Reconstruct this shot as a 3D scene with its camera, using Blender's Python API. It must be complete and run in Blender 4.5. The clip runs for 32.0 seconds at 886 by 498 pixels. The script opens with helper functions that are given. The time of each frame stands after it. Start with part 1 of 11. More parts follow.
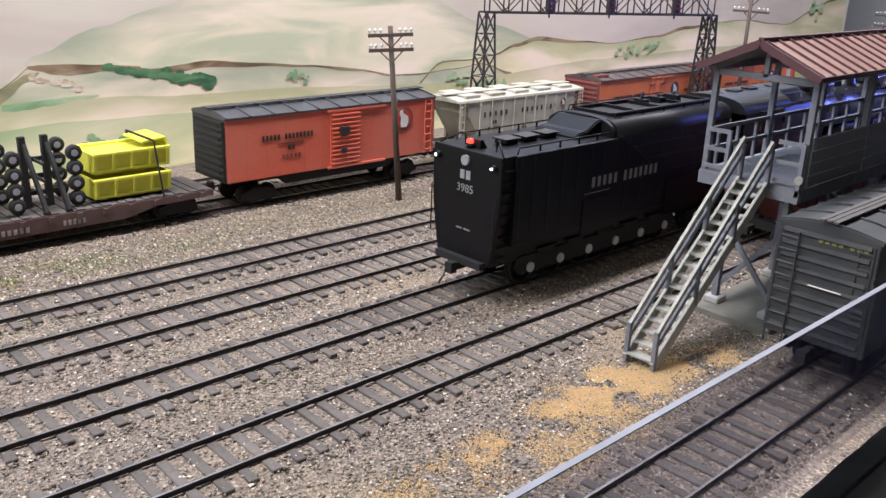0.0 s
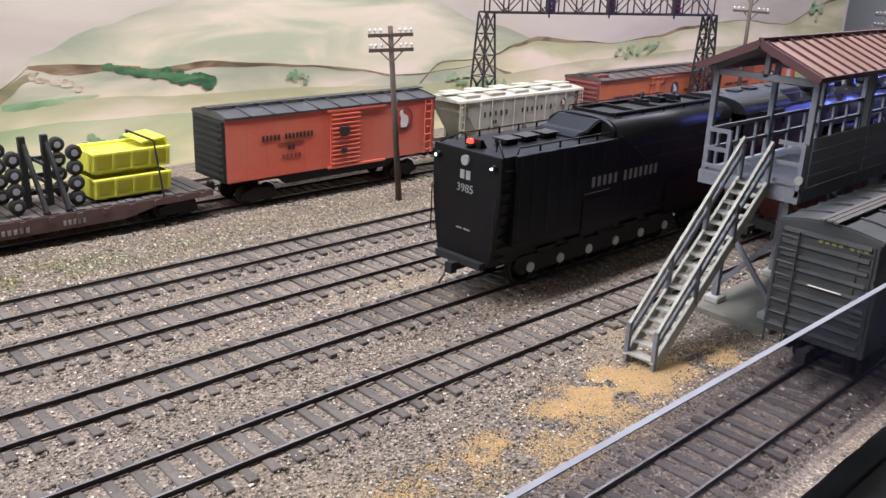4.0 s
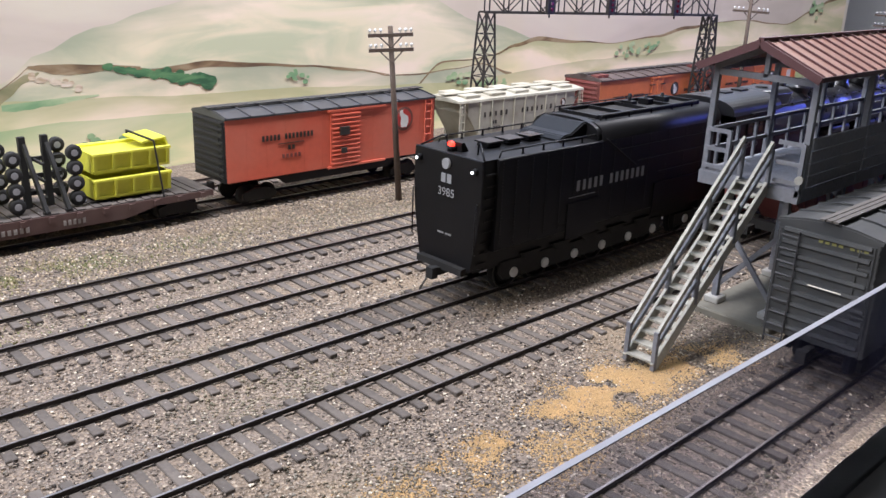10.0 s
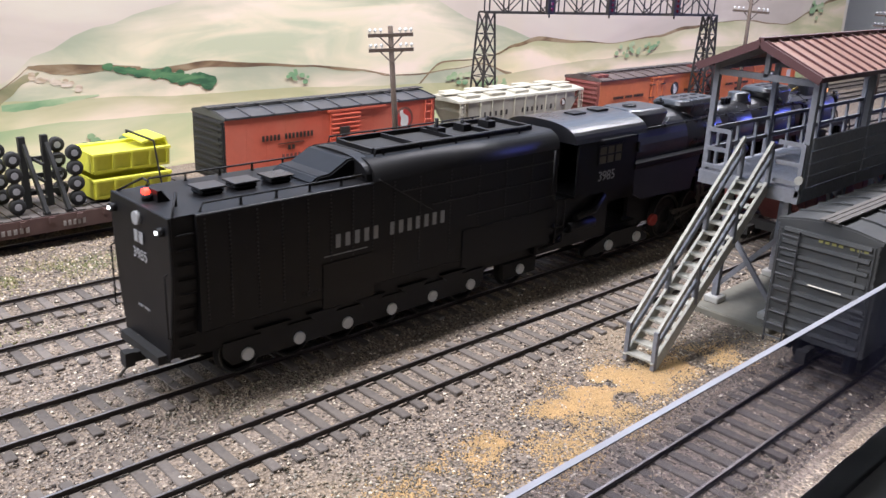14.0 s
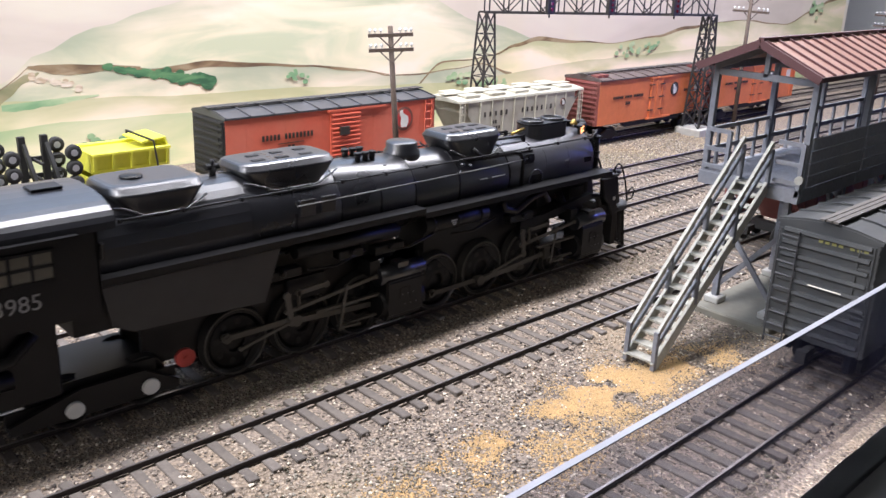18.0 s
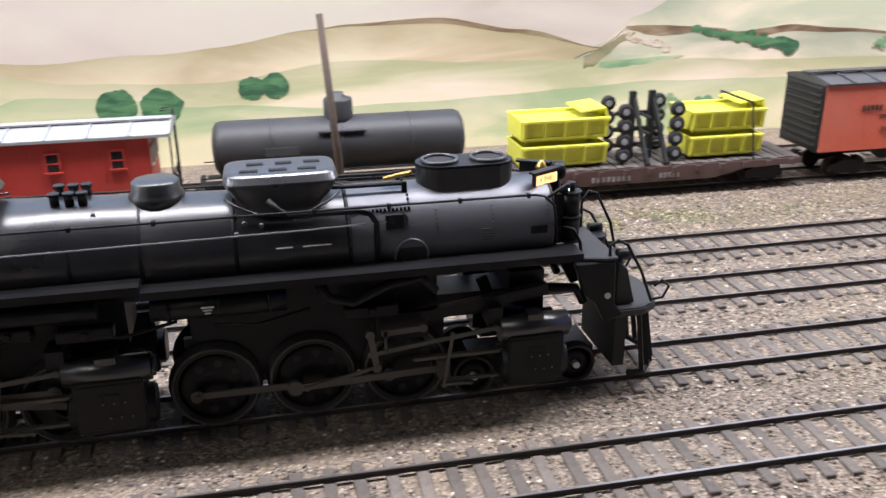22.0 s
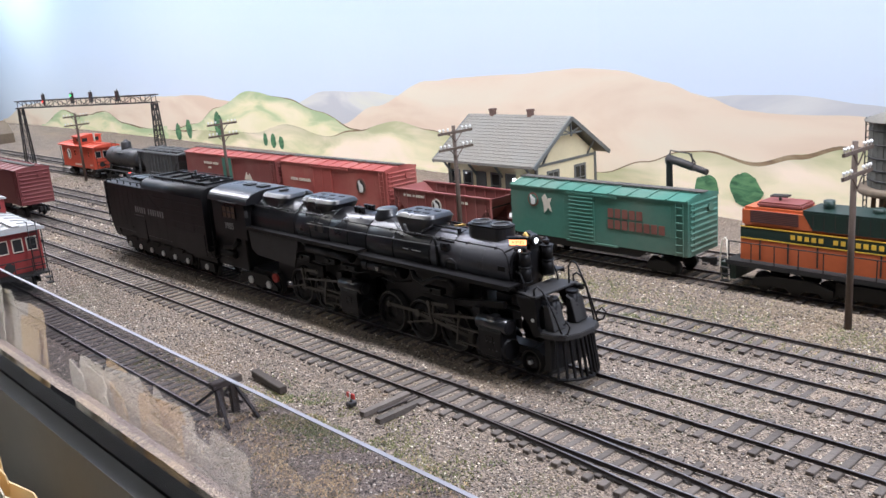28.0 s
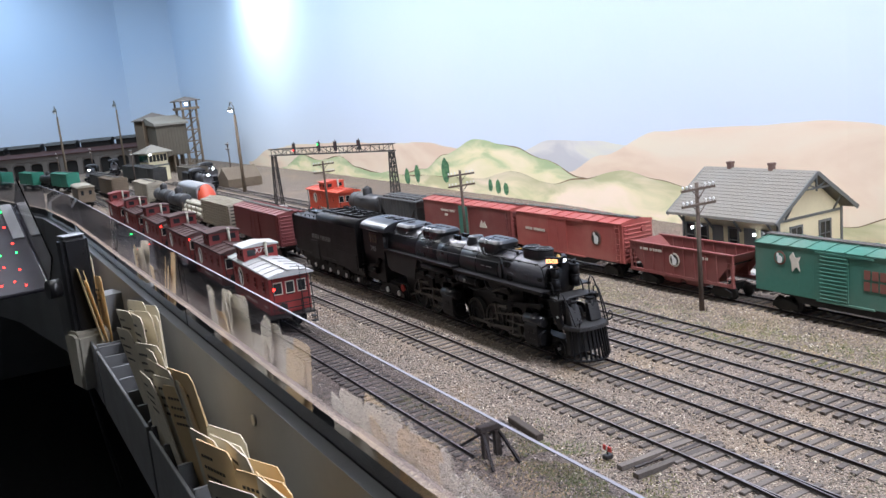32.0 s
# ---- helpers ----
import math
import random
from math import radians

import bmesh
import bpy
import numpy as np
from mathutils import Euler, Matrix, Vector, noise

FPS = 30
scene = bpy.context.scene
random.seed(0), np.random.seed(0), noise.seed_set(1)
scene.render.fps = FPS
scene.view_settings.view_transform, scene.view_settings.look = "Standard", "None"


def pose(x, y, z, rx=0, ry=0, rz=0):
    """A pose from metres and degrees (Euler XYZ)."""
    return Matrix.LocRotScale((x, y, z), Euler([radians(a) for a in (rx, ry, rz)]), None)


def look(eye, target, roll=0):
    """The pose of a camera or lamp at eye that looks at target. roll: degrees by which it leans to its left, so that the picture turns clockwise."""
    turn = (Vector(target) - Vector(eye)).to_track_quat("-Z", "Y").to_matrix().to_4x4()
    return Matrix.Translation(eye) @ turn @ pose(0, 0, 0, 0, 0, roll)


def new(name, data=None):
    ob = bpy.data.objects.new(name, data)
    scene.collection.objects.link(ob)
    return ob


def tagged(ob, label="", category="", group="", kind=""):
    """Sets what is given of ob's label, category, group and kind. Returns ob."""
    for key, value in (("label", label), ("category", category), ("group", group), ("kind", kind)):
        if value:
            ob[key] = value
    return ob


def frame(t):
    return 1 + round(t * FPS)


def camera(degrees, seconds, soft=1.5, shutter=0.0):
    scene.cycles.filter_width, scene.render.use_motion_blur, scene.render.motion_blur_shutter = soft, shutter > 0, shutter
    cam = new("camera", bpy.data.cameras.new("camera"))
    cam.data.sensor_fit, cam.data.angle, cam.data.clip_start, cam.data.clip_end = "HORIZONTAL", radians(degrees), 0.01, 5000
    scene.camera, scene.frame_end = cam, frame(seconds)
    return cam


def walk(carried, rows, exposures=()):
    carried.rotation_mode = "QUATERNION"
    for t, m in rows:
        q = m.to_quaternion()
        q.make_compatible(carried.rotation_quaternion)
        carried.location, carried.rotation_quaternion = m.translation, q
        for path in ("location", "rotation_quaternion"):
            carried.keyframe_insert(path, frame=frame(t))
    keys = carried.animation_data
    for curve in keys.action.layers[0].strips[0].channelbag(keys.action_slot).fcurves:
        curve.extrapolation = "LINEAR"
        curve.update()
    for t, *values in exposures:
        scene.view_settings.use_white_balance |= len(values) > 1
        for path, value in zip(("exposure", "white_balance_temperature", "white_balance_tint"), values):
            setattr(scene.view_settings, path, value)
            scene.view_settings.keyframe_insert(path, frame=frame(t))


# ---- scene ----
# ---- camera ----
PATH = [
    (0.0, -0.0037, 0.0609, 0.1330, -44.019, -18.839, 2.367),
    (20.0, -0.0037, 0.0609, 0.1330, -44.019, -18.839, 2.367),
    (20.5, -0.0106, 0.0679, 0.1316, -39.251, -18.943, 1.790),
    (21.0, -0.0299, 0.0767, 0.1309, -27.533, -19.129, 0.773),
    (21.5, -0.0369, 0.0772, 0.1320, -18.352, -21.019, 0.055),
    (22.0, -0.0545, 0.0819, 0.1289, -12.234, -21.320, -0.401),
    (22.5, -0.0719, 0.0835, 0.1279, -6.349, -22.375, -0.949),
    (23.0, -0.0836, 0.0841, 0.1291, -0.641, -22.717, -1.406),
    (23.5, -0.1011, 0.0772, 0.1329, 7.234, -22.570, -2.139),
    (24.0, -0.1231, 0.0696, 0.1352, 14.173, -22.099, -2.276),
    (24.5, -0.1450, 0.0582, 0.1390, 20.964, -21.178, -2.470),
    (25.0, -0.1815, 0.0354, 0.1431, 31.559, -19.615, -2.573),
    (25.5, -0.1861, 0.0265, 0.1526, 39.831, -18.403, -3.671),
    (26.0, -0.1916, 0.0181, 0.1579, 43.575, -15.314, -3.713),
    (26.5, -0.1909, 0.0152, 0.1609, 45.832, -14.384, -4.139),
    (28.5, -0.2032, 0.0107, 0.1578, 49.353, -14.252, -4.541),
    (29.0, -0.2038, 0.0076, 0.1588, 50.851, -14.208, -4.700),
    (29.5, -0.2047, 0.0013, 0.1634, 53.141, -13.583, -4.942),
    (30.0, -0.2041, -0.0075, 0.1665, 55.846, -12.365, -5.004),
    (30.5, -0.2043, -0.0141, 0.1694, 58.066, -12.110, -5.156),
    (31.0, -0.2008, -0.0205, 0.1748, 60.383, -10.406, -5.408),
    (31.5, -0.1938, -0.0268, 0.1796, 61.761, -10.643, -5.870),
    (32.0, -0.1978, -0.0224, 0.1757, 61.804, -10.437, -5.615),
]


def view(x, y, z, yaw, pitch, roll):
    """Camera pose from a place and yaw to the left, pitch up and roll in degrees."""
    a, b = radians(yaw), radians(pitch)
    ahead = Vector((-math.sin(a) * math.cos(b), math.cos(a) * math.cos(b), math.sin(b)))
    return look((x, y, z), Vector((x, y, z)) + ahead, roll)


cam = camera(54.1, 32.0, soft=1.5, shutter=0.3)
walk(cam, [(t, view(*p)) for t, *p in PATH], exposures=[(0.0, -0.06, 6500, 10), (9.0, -0.05, 6500, 10), (13.0, 0.08, 6500, 10), (17.5, 0.42, 6500, 10), (20.0, 0.26, 6500, 10), (24.0, 0.24, 6500, 10), (26.0, 0.15, 6300, 10), (28.5, 0.02, 6250, 10), (32.0, 0.0, 6200, 10)])

# ---- light ----
world = bpy.data.worlds.new("world")
scene.world = world
world.use_nodes = True
world.node_tree.nodes["Background"].inputs[0].default_value = (0.9, 0.93, 1.0, 1)
world.node_tree.nodes["Background"].inputs[1].default_value = 0.05


def strip_lamp(name, place, target, sx, sy, watts, colour):
    data = bpy.data.lights.new(name, "AREA")
    data.shape, data.size, data.size_y, data.energy, data.color = "RECTANGLE", sx, sy, watts, colour
    ob = new(name, data)
    ob.matrix_world = look(place, target)
    return ob


WARM = (0.985, 0.975, 1.06)
strip_lamp("layout_light", (0.2, 0.365, 0.62), (0.2, 0.40, 0), 1.7, 0.10, 16.5, WARM)
strip_lamp("layout_light", (-1.45, 0.365, 0.62), (-1.45, 0.40, 0), 1.5, 0.10, 11.5, WARM)
# a small blue lamp beyond the platform, past the end of the view
data = bpy.data.lights.new("blue_lamp", "POINT")
data.energy, data.color, data.shadow_soft_size = 0.65, (0.10, 0.14, 1.0), 0.012
new("blue_lamp", data).location = (0.80, 0.215, 0.105)
strip_lamp("layout_light", (-2.6, 0.60, 0.62), (-2.6, 0.62, 0), 0.3, 0.10, 5.0, (0.95, 0.97, 1.0))
strip_lamp("yard_light", (-3.4, 0.1, 0.85), (-3.4, 0.1, 0), 0.8, 0.3, 9.0, (0.8, 0.9, 1.0))
strip_lamp("aisle_light", (-1.55, -0.30, 1.05), (-1.25, 0.10, -0.1), 1.1, 0.25, 5.0, (1.0, 0.96, 0.90))
# ---- building helpers ----
def box(bm, x0, x1, y0, y1, z0, z1):
    v = [bm.verts.new(p) for p in ((x0, y0, z0), (x1, y0, z0), (x1, y1, z0), (x0, y1, z0), (x0, y0, z1), (x1, y0, z1), (x1, y1, z1), (x0, y1, z1))]
    for f in ((0, 3, 2, 1), (4, 5, 6, 7), (0, 1, 5, 4), (1, 2, 6, 5), (2, 3, 7, 6), (3, 0, 4, 7)):
        bm.faces.new([v[i] for i in f])
    return v


def prism(bm, outline, axis, a, b):
    """A closed outline of pairs, drawn out along an axis (0, 1 or 2) from a to b."""
    def at(p, d):
        q = list(p)
        q.insert(axis, d)
        return q
    lo = [bm.verts.new(at(p, a)) for p in outline]
    hi = [bm.verts.new(at(p, b)) for p in outline]
    n = len(outline)
    bm.faces.new(lo[::-1])
    bm.faces.new(hi)
    for i in range(n):
        bm.faces.new((lo[i], lo[(i + 1) % n], hi[(i + 1) % n], hi[i]))
    return lo + hi


def rod(bm, p, q, r, n=8, r2=None):
    """A round bar from p to q, which may taper to r2."""
    p, q = Vector(p), Vector(q)
    d = (q - p).normalized()
    u = d.orthogonal().normalized()
    w = d.cross(u)
    r2 = r if r2 is None else r2
    a, b = [], []
    for i in range(n):
        t = 2 * math.pi * (i + 0.5) / n
        e = u * math.cos(t) + w * math.sin(t)
        a.append(bm.verts.new(p + e * r))
        b.append(bm.verts.new(q + e * r2))
    bm.faces.new(a[::-1])
    bm.faces.new(b)
    for i in range(n):
        f = bm.faces.new((a[i], a[(i + 1) % n], b[(i + 1) % n], b[i]))
        f.smooth = n > 6
    return a + b


def beam(bm, p, q, w, h):
    """A square bar from p to q, w wide and h high."""
    p, q = Vector(p), Vector(q)
    d = (q - p).normalized()
    side = d.cross(Vector((0, 0, 1)))
    side = side.normalized() if side.length > 1e-4 else Vector((1, 0, 0))
    up = side.cross(d)
    v = [bm.verts.new(c + side * (i * w / 2) + up * (j * h / 2)) for c in (p, q) for i, j in ((-1, -1), (1, -1), (1, 1), (-1, 1))]
    for f in ((0, 1, 2, 3), (7, 6, 5, 4), (0, 4, 5, 1), (1, 5, 6, 2), (2, 6, 7, 3), (3, 7, 4, 0)):
        bm.faces.new([v[i] for i in f])
    return v


def tube(bm, pts, r, n=6):
    """A round bar bent through the points, in one piece."""
    pts = [Vector(p) for p in pts]
    rings, u = [], None
    for i, p in enumerate(pts):
        d = (pts[min(i + 1, len(pts) - 1)] - pts[max(i - 1, 0)]).normalized()
        u = d.orthogonal().normalized() if u is None else (u - d * u.dot(d)).normalized()
        w = d.cross(u)
        rings.append([bm.verts.new(p + u * (r * math.cos(2 * math.pi * k / n)) + w * (r * math.sin(2 * math.pi * k / n))) for k in range(n)])
    for a, b in zip(rings, rings[1:]):
        for k in range(n):
            f = bm.faces.new((a[k], a[(k + 1) % n], b[(k + 1) % n], b[k]))
            f.smooth = True
    bm.faces.new(rings[0][::-1])
    bm.faces.new(rings[-1])


def lathe(bm, profile, origin, axis="z", n=20, hollow=False):
    """A profile of (radius, height) turned round an axis through origin."""
    rings = []
    for r, h in profile:
        ring = []
        for i in range(n):
            t = 2 * math.pi * i / n
            c, s = r * math.cos(t), r * math.sin(t)
            p = {"z": (c, s, h), "y": (c, h, -s), "x": (h, c, s)}[axis]
            ring.append(bm.verts.new(Vector(origin) + Vector(p)))
        rings.append(ring)
    for a, b in zip(rings, rings[1:]):
        for i in range(n):
            f = bm.faces.new((a[i], a[(i + 1) % n], b[(i + 1) % n], b[i]))
            f.smooth = True
    if hollow:
        for i in range(n):
            bm.faces.new((rings[-1][i], rings[-1][(i + 1) % n], rings[0][(i + 1) % n], rings[0][i]))
        return
    bm.faces.new(rings[0][::-1])
    bm.faces.new(rings[-1])


def soften(bm, width, segments=1):
    bmesh.ops.remove_doubles(bm, verts=bm.verts, dist=1e-7)
    bmesh.ops.bevel(bm, geom=[e for e in bm.edges if e.calc_face_angle(0) > 0.5], offset=width, segments=segments, affect="EDGES", clamp_overlap=True)


def mesh(name, bm, material):
    bmesh.ops.recalc_face_normals(bm, faces=bm.faces)
    data = bpy.data.meshes.new(name)
    bm.to_mesh(data)
    bm.free()
    data.materials.append(material)
    return data


def part(name, bm, material, parent, label="", at=None):
    ob = new(name, mesh(name, bm, material))
    ob.parent = parent
    if at is not None:
        ob.matrix_basis = at
    return tagged(ob, label)


def thing(name, label, category, at=None, group="", kind=""):
    ob = new(name)
    ob.empty_display_size = 0.01
    if at is not None:
        ob.matrix_basis = at
    return tagged(ob, label, category, group, kind)


def solid(name, bm, material, label="", category="", group="", kind="", at=None):
    ob = new(name, mesh(name, bm, material))
    if at is not None:
        ob.matrix_basis = at
    return tagged(ob, label, category, group, kind)


def bms():
    return bmesh.new()


def lettering(text, size, at, material, parent, name="lettering", stretch=1.0):
    """Flat letters in the built-in font: x to the right, y up in the pose given."""
    curve = bpy.data.curves.new("text", "FONT")
    curve.body, curve.size, curve.align_x, curve.align_y, curve.extrude = text, size, "CENTER", "CENTER", size * 0.01
    tmp = bpy.data.objects.new("text", curve)
    data = tmp.to_mesh().copy()
    tmp.to_mesh_clear()
    bpy.data.objects.remove(tmp)
    data.transform(Matrix.Diagonal((stretch, 1, 1, 1)))
    data.name = name
    data.materials.append(material)
    ob = new(name, data)
    ob.parent = parent
    ob.matrix_basis = at
    return ob


# ---- materials ----
def paint(name, colour, rough=0.6, metal=0.0, spread=0.12, scale=300.0, bump=0.15, dirt=None, dirt_amount=0.35, dirt_scale=40.0, island=0.0, objrand=0.0, spec=0.5):
    """A painted or weathered surface: base colour with fine grain and larger blotches of dirt."""
    m = bpy.data.materials.new(name)
    m.use_nodes = True
    t = m.node_tree
    n, l = t.nodes, t.links
    b = n["Principled BSDF"]
    co = n.new("ShaderNodeTexCoord")
    fine = n.new("ShaderNodeTexNoise")
    fine.inputs["Scale"].default_value, fine.inputs["Detail"].default_value = scale, 4
    l.new(co.outputs["Object"], fine.inputs["Vector"])
    big = n.new("ShaderNodeTexNoise")
    big.inputs["Scale"].default_value, big.inputs["Detail"].default_value = dirt_scale, 6
    l.new(co.outputs["Object"], big.inputs["Vector"])
    lo = [c * (1 - spread) for c in colour]
    hi = [min(1, c * (1 + spread)) for c in colour]
    mix = n.new("ShaderNodeMix")
    mix.data_type = "RGBA"
    mix.inputs[6].default_value, mix.inputs[7].default_value = (*lo, 1), (*hi, 1)
    l.new(fine.outputs[0], mix.inputs[0])
    ramp = n.new("ShaderNodeMapRange")
    ramp.inputs[1].default_value, ramp.inputs[2].default_value = 0.42, 0.75
    ramp.inputs[4].default_value = dirt_amount
    l.new(big.outputs[0], ramp.inputs[0])
    mix2 = n.new("ShaderNodeMix")
    mix2.data_type = "RGBA"
    d = dirt or [c * 0.55 for c in colour]
    mix2.inputs[7].default_value = (*d, 1)
    l.new(ramp.outputs[0], mix2.inputs[0])
    l.new(mix.outputs[2], mix2.inputs[6])
    out = mix2.outputs[2]
    if island or objrand:
        src = n.new("ShaderNodeNewGeometry").outputs["Random Per Island"] if island else n.new("ShaderNodeObjectInfo").outputs["Random"]
        k = n.new("ShaderNodeMapRange")
        k.inputs[3].default_value, k.inputs[4].default_value = 1 - (island or objrand), 1 + (island or objrand)
        l.new(src, k.inputs[0])
        mul = n.new("ShaderNodeMix")
        mul.data_type, mul.blend_type = "RGBA", "MULTIPLY"
        mul.inputs[0].default_value = 1
        l.new(out, mul.inputs[6])
        l.new(k.outputs[0], mul.inputs[7])
        out = mul.outputs[2]
    l.new(out, b.inputs["Base Color"])
    b.inputs["Metallic"].default_value = metal
    b.inputs["Specular IOR Level"].default_value = spec
    rr = n.new("ShaderNodeMapRange")
    rr.inputs[3].default_value, rr.inputs[4].default_value = max(0.05, rough - 0.1), min(1, rough + 0.12)
    l.new(big.outputs[0], rr.inputs[0])
    l.new(rr.outputs[0], b.inputs["Roughness"])
    if bump:
        bp = n.new("ShaderNodeBump")
        bp.inputs["Strength"].default_value, bp.inputs["Distance"].default_value = bump, 0.0004
        l.new(fine.outputs[0], bp.inputs["Height"])
        l.new(bp.outputs[0], b.inputs["Normal"])
    return m


def glow(name, colour, strength):
    m = bpy.data.materials.new(name)
    m.use_nodes = True
    b = m.node_tree.nodes["Principled BSDF"]
    b.inputs["Base Color"].default_value = (*colour, 1)
    b.inputs["Emission Color"].default_value = (*colour, 1)
    b.inputs["Emission Strength"].default_value = strength
    return m


def clear(name, colour=(1, 1, 1), rough=0.02):
    m = bpy.data.materials.new(name)
    m.use_nodes = True
    t = m.node_tree
    b = t.nodes["Principled BSDF"]
    b.inputs["Base Color"].default_value = (*colour, 1)
    b.inputs["Roughness"].default_value = rough
    b.inputs["Transmission Weight"].default_value = 1.0
    b.inputs["IOR"].default_value = 1.6
    return m


BLACK = paint("black_paint", (0.0058, 0.0056, 0.0064), 0.42, spread=0.2, bump=0.03, dirt=(0.011, 0.010, 0.009), dirt_amount=0.3, spec=0.24)
SATIN = paint("satin_black", (0.008, 0.008, 0.010), 0.29, spread=0.15, bump=0.02, dirt=(0.012, 0.012, 0.013), dirt_amount=0.25, spec=0.9)
GRAPHITE = paint("graphite_smokebox", (0.13, 0.13, 0.142), 0.40, spread=0.10, bump=0.03, metal=0.75, dirt=(0.03, 0.03, 0.03), dirt_amount=0.3)
STEEL = paint("rod_steel", (0.075, 0.068, 0.058), 0.55, metal=0.3, bump=0.05)
WHITE = paint("white_paint", (0.75, 0.75, 0.72), 0.6, bump=0.02, dirt=(0.5, 0.48, 0.42))
RAILSIDE = paint("rail_brown", (0.030, 0.023, 0.021), 0.6, bump=0.1, dirt=(0.055, 0.040, 0.034), spec=0.3)
RAILTOP = paint("rail_head", (0.36, 0.325, 0.31), 0.38, metal=1.0, bump=0.02, dirt=(0.09, 0.075, 0.07), dirt_amount=0.6)
TIE = paint("weathered_tie", (0.102, 0.086, 0.074), 0.88, spread=0.35, scale=900, bump=0.5, dirt=(0.170, 0.145, 0.122), dirt_amount=0.5, dirt_scale=90, objrand=0.25)
TIES = paint("weathered_tie_joined", (0.102, 0.086, 0.074), 0.88, spread=0.35, scale=900, bump=0.5, dirt=(0.170, 0.145, 0.122), dirt_amount=0.5, dirt_scale=90, island=0.25)
ORANGE_RED = paint("vermilion_car", (0.64, 0.125, 0.070), 0.55, bump=0.04, dirt=(0.60, 0.23, 0.16), dirt_amount=0.6, dirt_scale=25)
TRUCK = paint("truck_black", (0.010, 0.0095, 0.009), 0.75, bump=0.1, dirt=(0.026, 0.021, 0.017))
ROOF = paint("car_roof_black", (0.045, 0.047, 0.052), 0.38, bump=0.06, dirt=(0.10, 0.10, 0.105), dirt_amount=0.5, spec=0.7)
# ---- ground, tracks, backdrop, fascia ----
TRACKS = {"A": 0.3900, "B": 0.3474, "C": 0.3014, "D": 0.2531, "E": 0.4730, "F": 0.5160, "H": 0.1790, "G": 0.1650}
GAUGE, TIE_TOP, GROUND = 0.0165, -0.0016, -0.0036


def ground_material(name):
    m = bpy.data.materials.new(name)
    m.use_nodes = True
    t = m.node_tree
    n, l = t.nodes, t.links
    b = n["Principled BSDF"]
    co = n.new("ShaderNodeTexCoord")
    vor = n.new("ShaderNodeTexVoronoi")
    vor.inputs["Scale"].default_value = 1300
    l.new(co.outputs["Object"], vor.inputs["Vector"])
    big = n.new("ShaderNodeTexNoise")
    big.inputs["Scale"].default_value, big.inputs["Detail"].default_value = 14, 8
    l.new(co.outputs["Object"], big.inputs["Vector"])
    grain = n.new("ShaderNodeValToRGB")
    els = grain.color_ramp.elements
    els[0].position, els[0].color = 0.0, (0.06, 0.05, 0.042, 1)
    els[1].position, els[1].color = 1.0, (0.50, 0.44, 0.35, 1)
    for pos, col in ((0.3, (0.145, 0.118, 0.097, 1)), (0.6, (0.225, 0.183, 0.150, 1)), (0.8, (0.30, 0.235, 0.175, 1))):
        e = els.new(pos)
        e.color = col
    l.new(vor.outputs["Color"], grain.inputs[0])
    soil = n.new("ShaderNodeMix")
    soil.data_type = "RGBA"
    soil.inputs[7].default_value = (0.36, 0.27, 0.17, 1)
    r = n.new("ShaderNodeMapRange")
    r.inputs[1].default_value, r.inputs[2].default_value, r.inputs[4].default_value = 0.54, 0.76, 0.6
    l.new(big.outputs[0], r.inputs[0])
    l.new(r.outputs[0], soil.inputs[0])
    l.new(grain.outputs[0], soil.inputs[6])
    l.new(soil.outputs[2], b.inputs["Base Color"])
    b.inputs["Roughness"].default_value = 0.95
    b.inputs["Specular IOR Level"].default_value = 0.2
    bp = n.new("ShaderNodeBump")
    bp.inputs["Strength"].default_value, bp.inputs["Distance"].default_value = 0.8, 0.0008
    l.new(vor.outputs["Distance"], bp.inputs["Height"])
    l.new(bp.outputs[0], b.inputs["Normal"])
    return m


SOIL = ground_material("ballast_soil")


def drift(name, x):
    """The main tracks bow by a few millimetres over the length of the yard."""
    return -0.0092 * (x + 0.2) ** 2 * (0.0 if name in "HG" else 1.0) if x > -1.6 else -0.0092 * 1.96


def terrain_height(x, y):
    """Gently uneven ground, a little lower between the tracks."""
    h = 0.0008 * noise.noise((x * 18, y * 18, 0.3)) + 0.0005 * noise.noise((x * 70, y * 70, 1.3))
    bed = 0.0
    for n, c in TRACKS.items():
        if (n == "H" and x > -0.53) or (n == "G" and x < -0.05):
            continue
        bed = max(bed, 1 / (1 + ((y - c - drift(n, x)) / 0.0180) ** 8))
    h += 0.0022 * bed
    return GROUND - 0.0008 + h


FRONT = [(-4.2, -0.42), (-3.3, -0.10), (-2.8, 0.05), (-2.35, 0.122), (-1.95, 0.138), (2.0, 0.138)]


def front(x):
    """The layout's front edge: straight along the yard, swinging out towards the roundhouse."""
    for (a, p), (b, q) in zip(FRONT, FRONT[1:]):
        if x <= b:
            return p + (q - p) * (x - a) / (b - a)


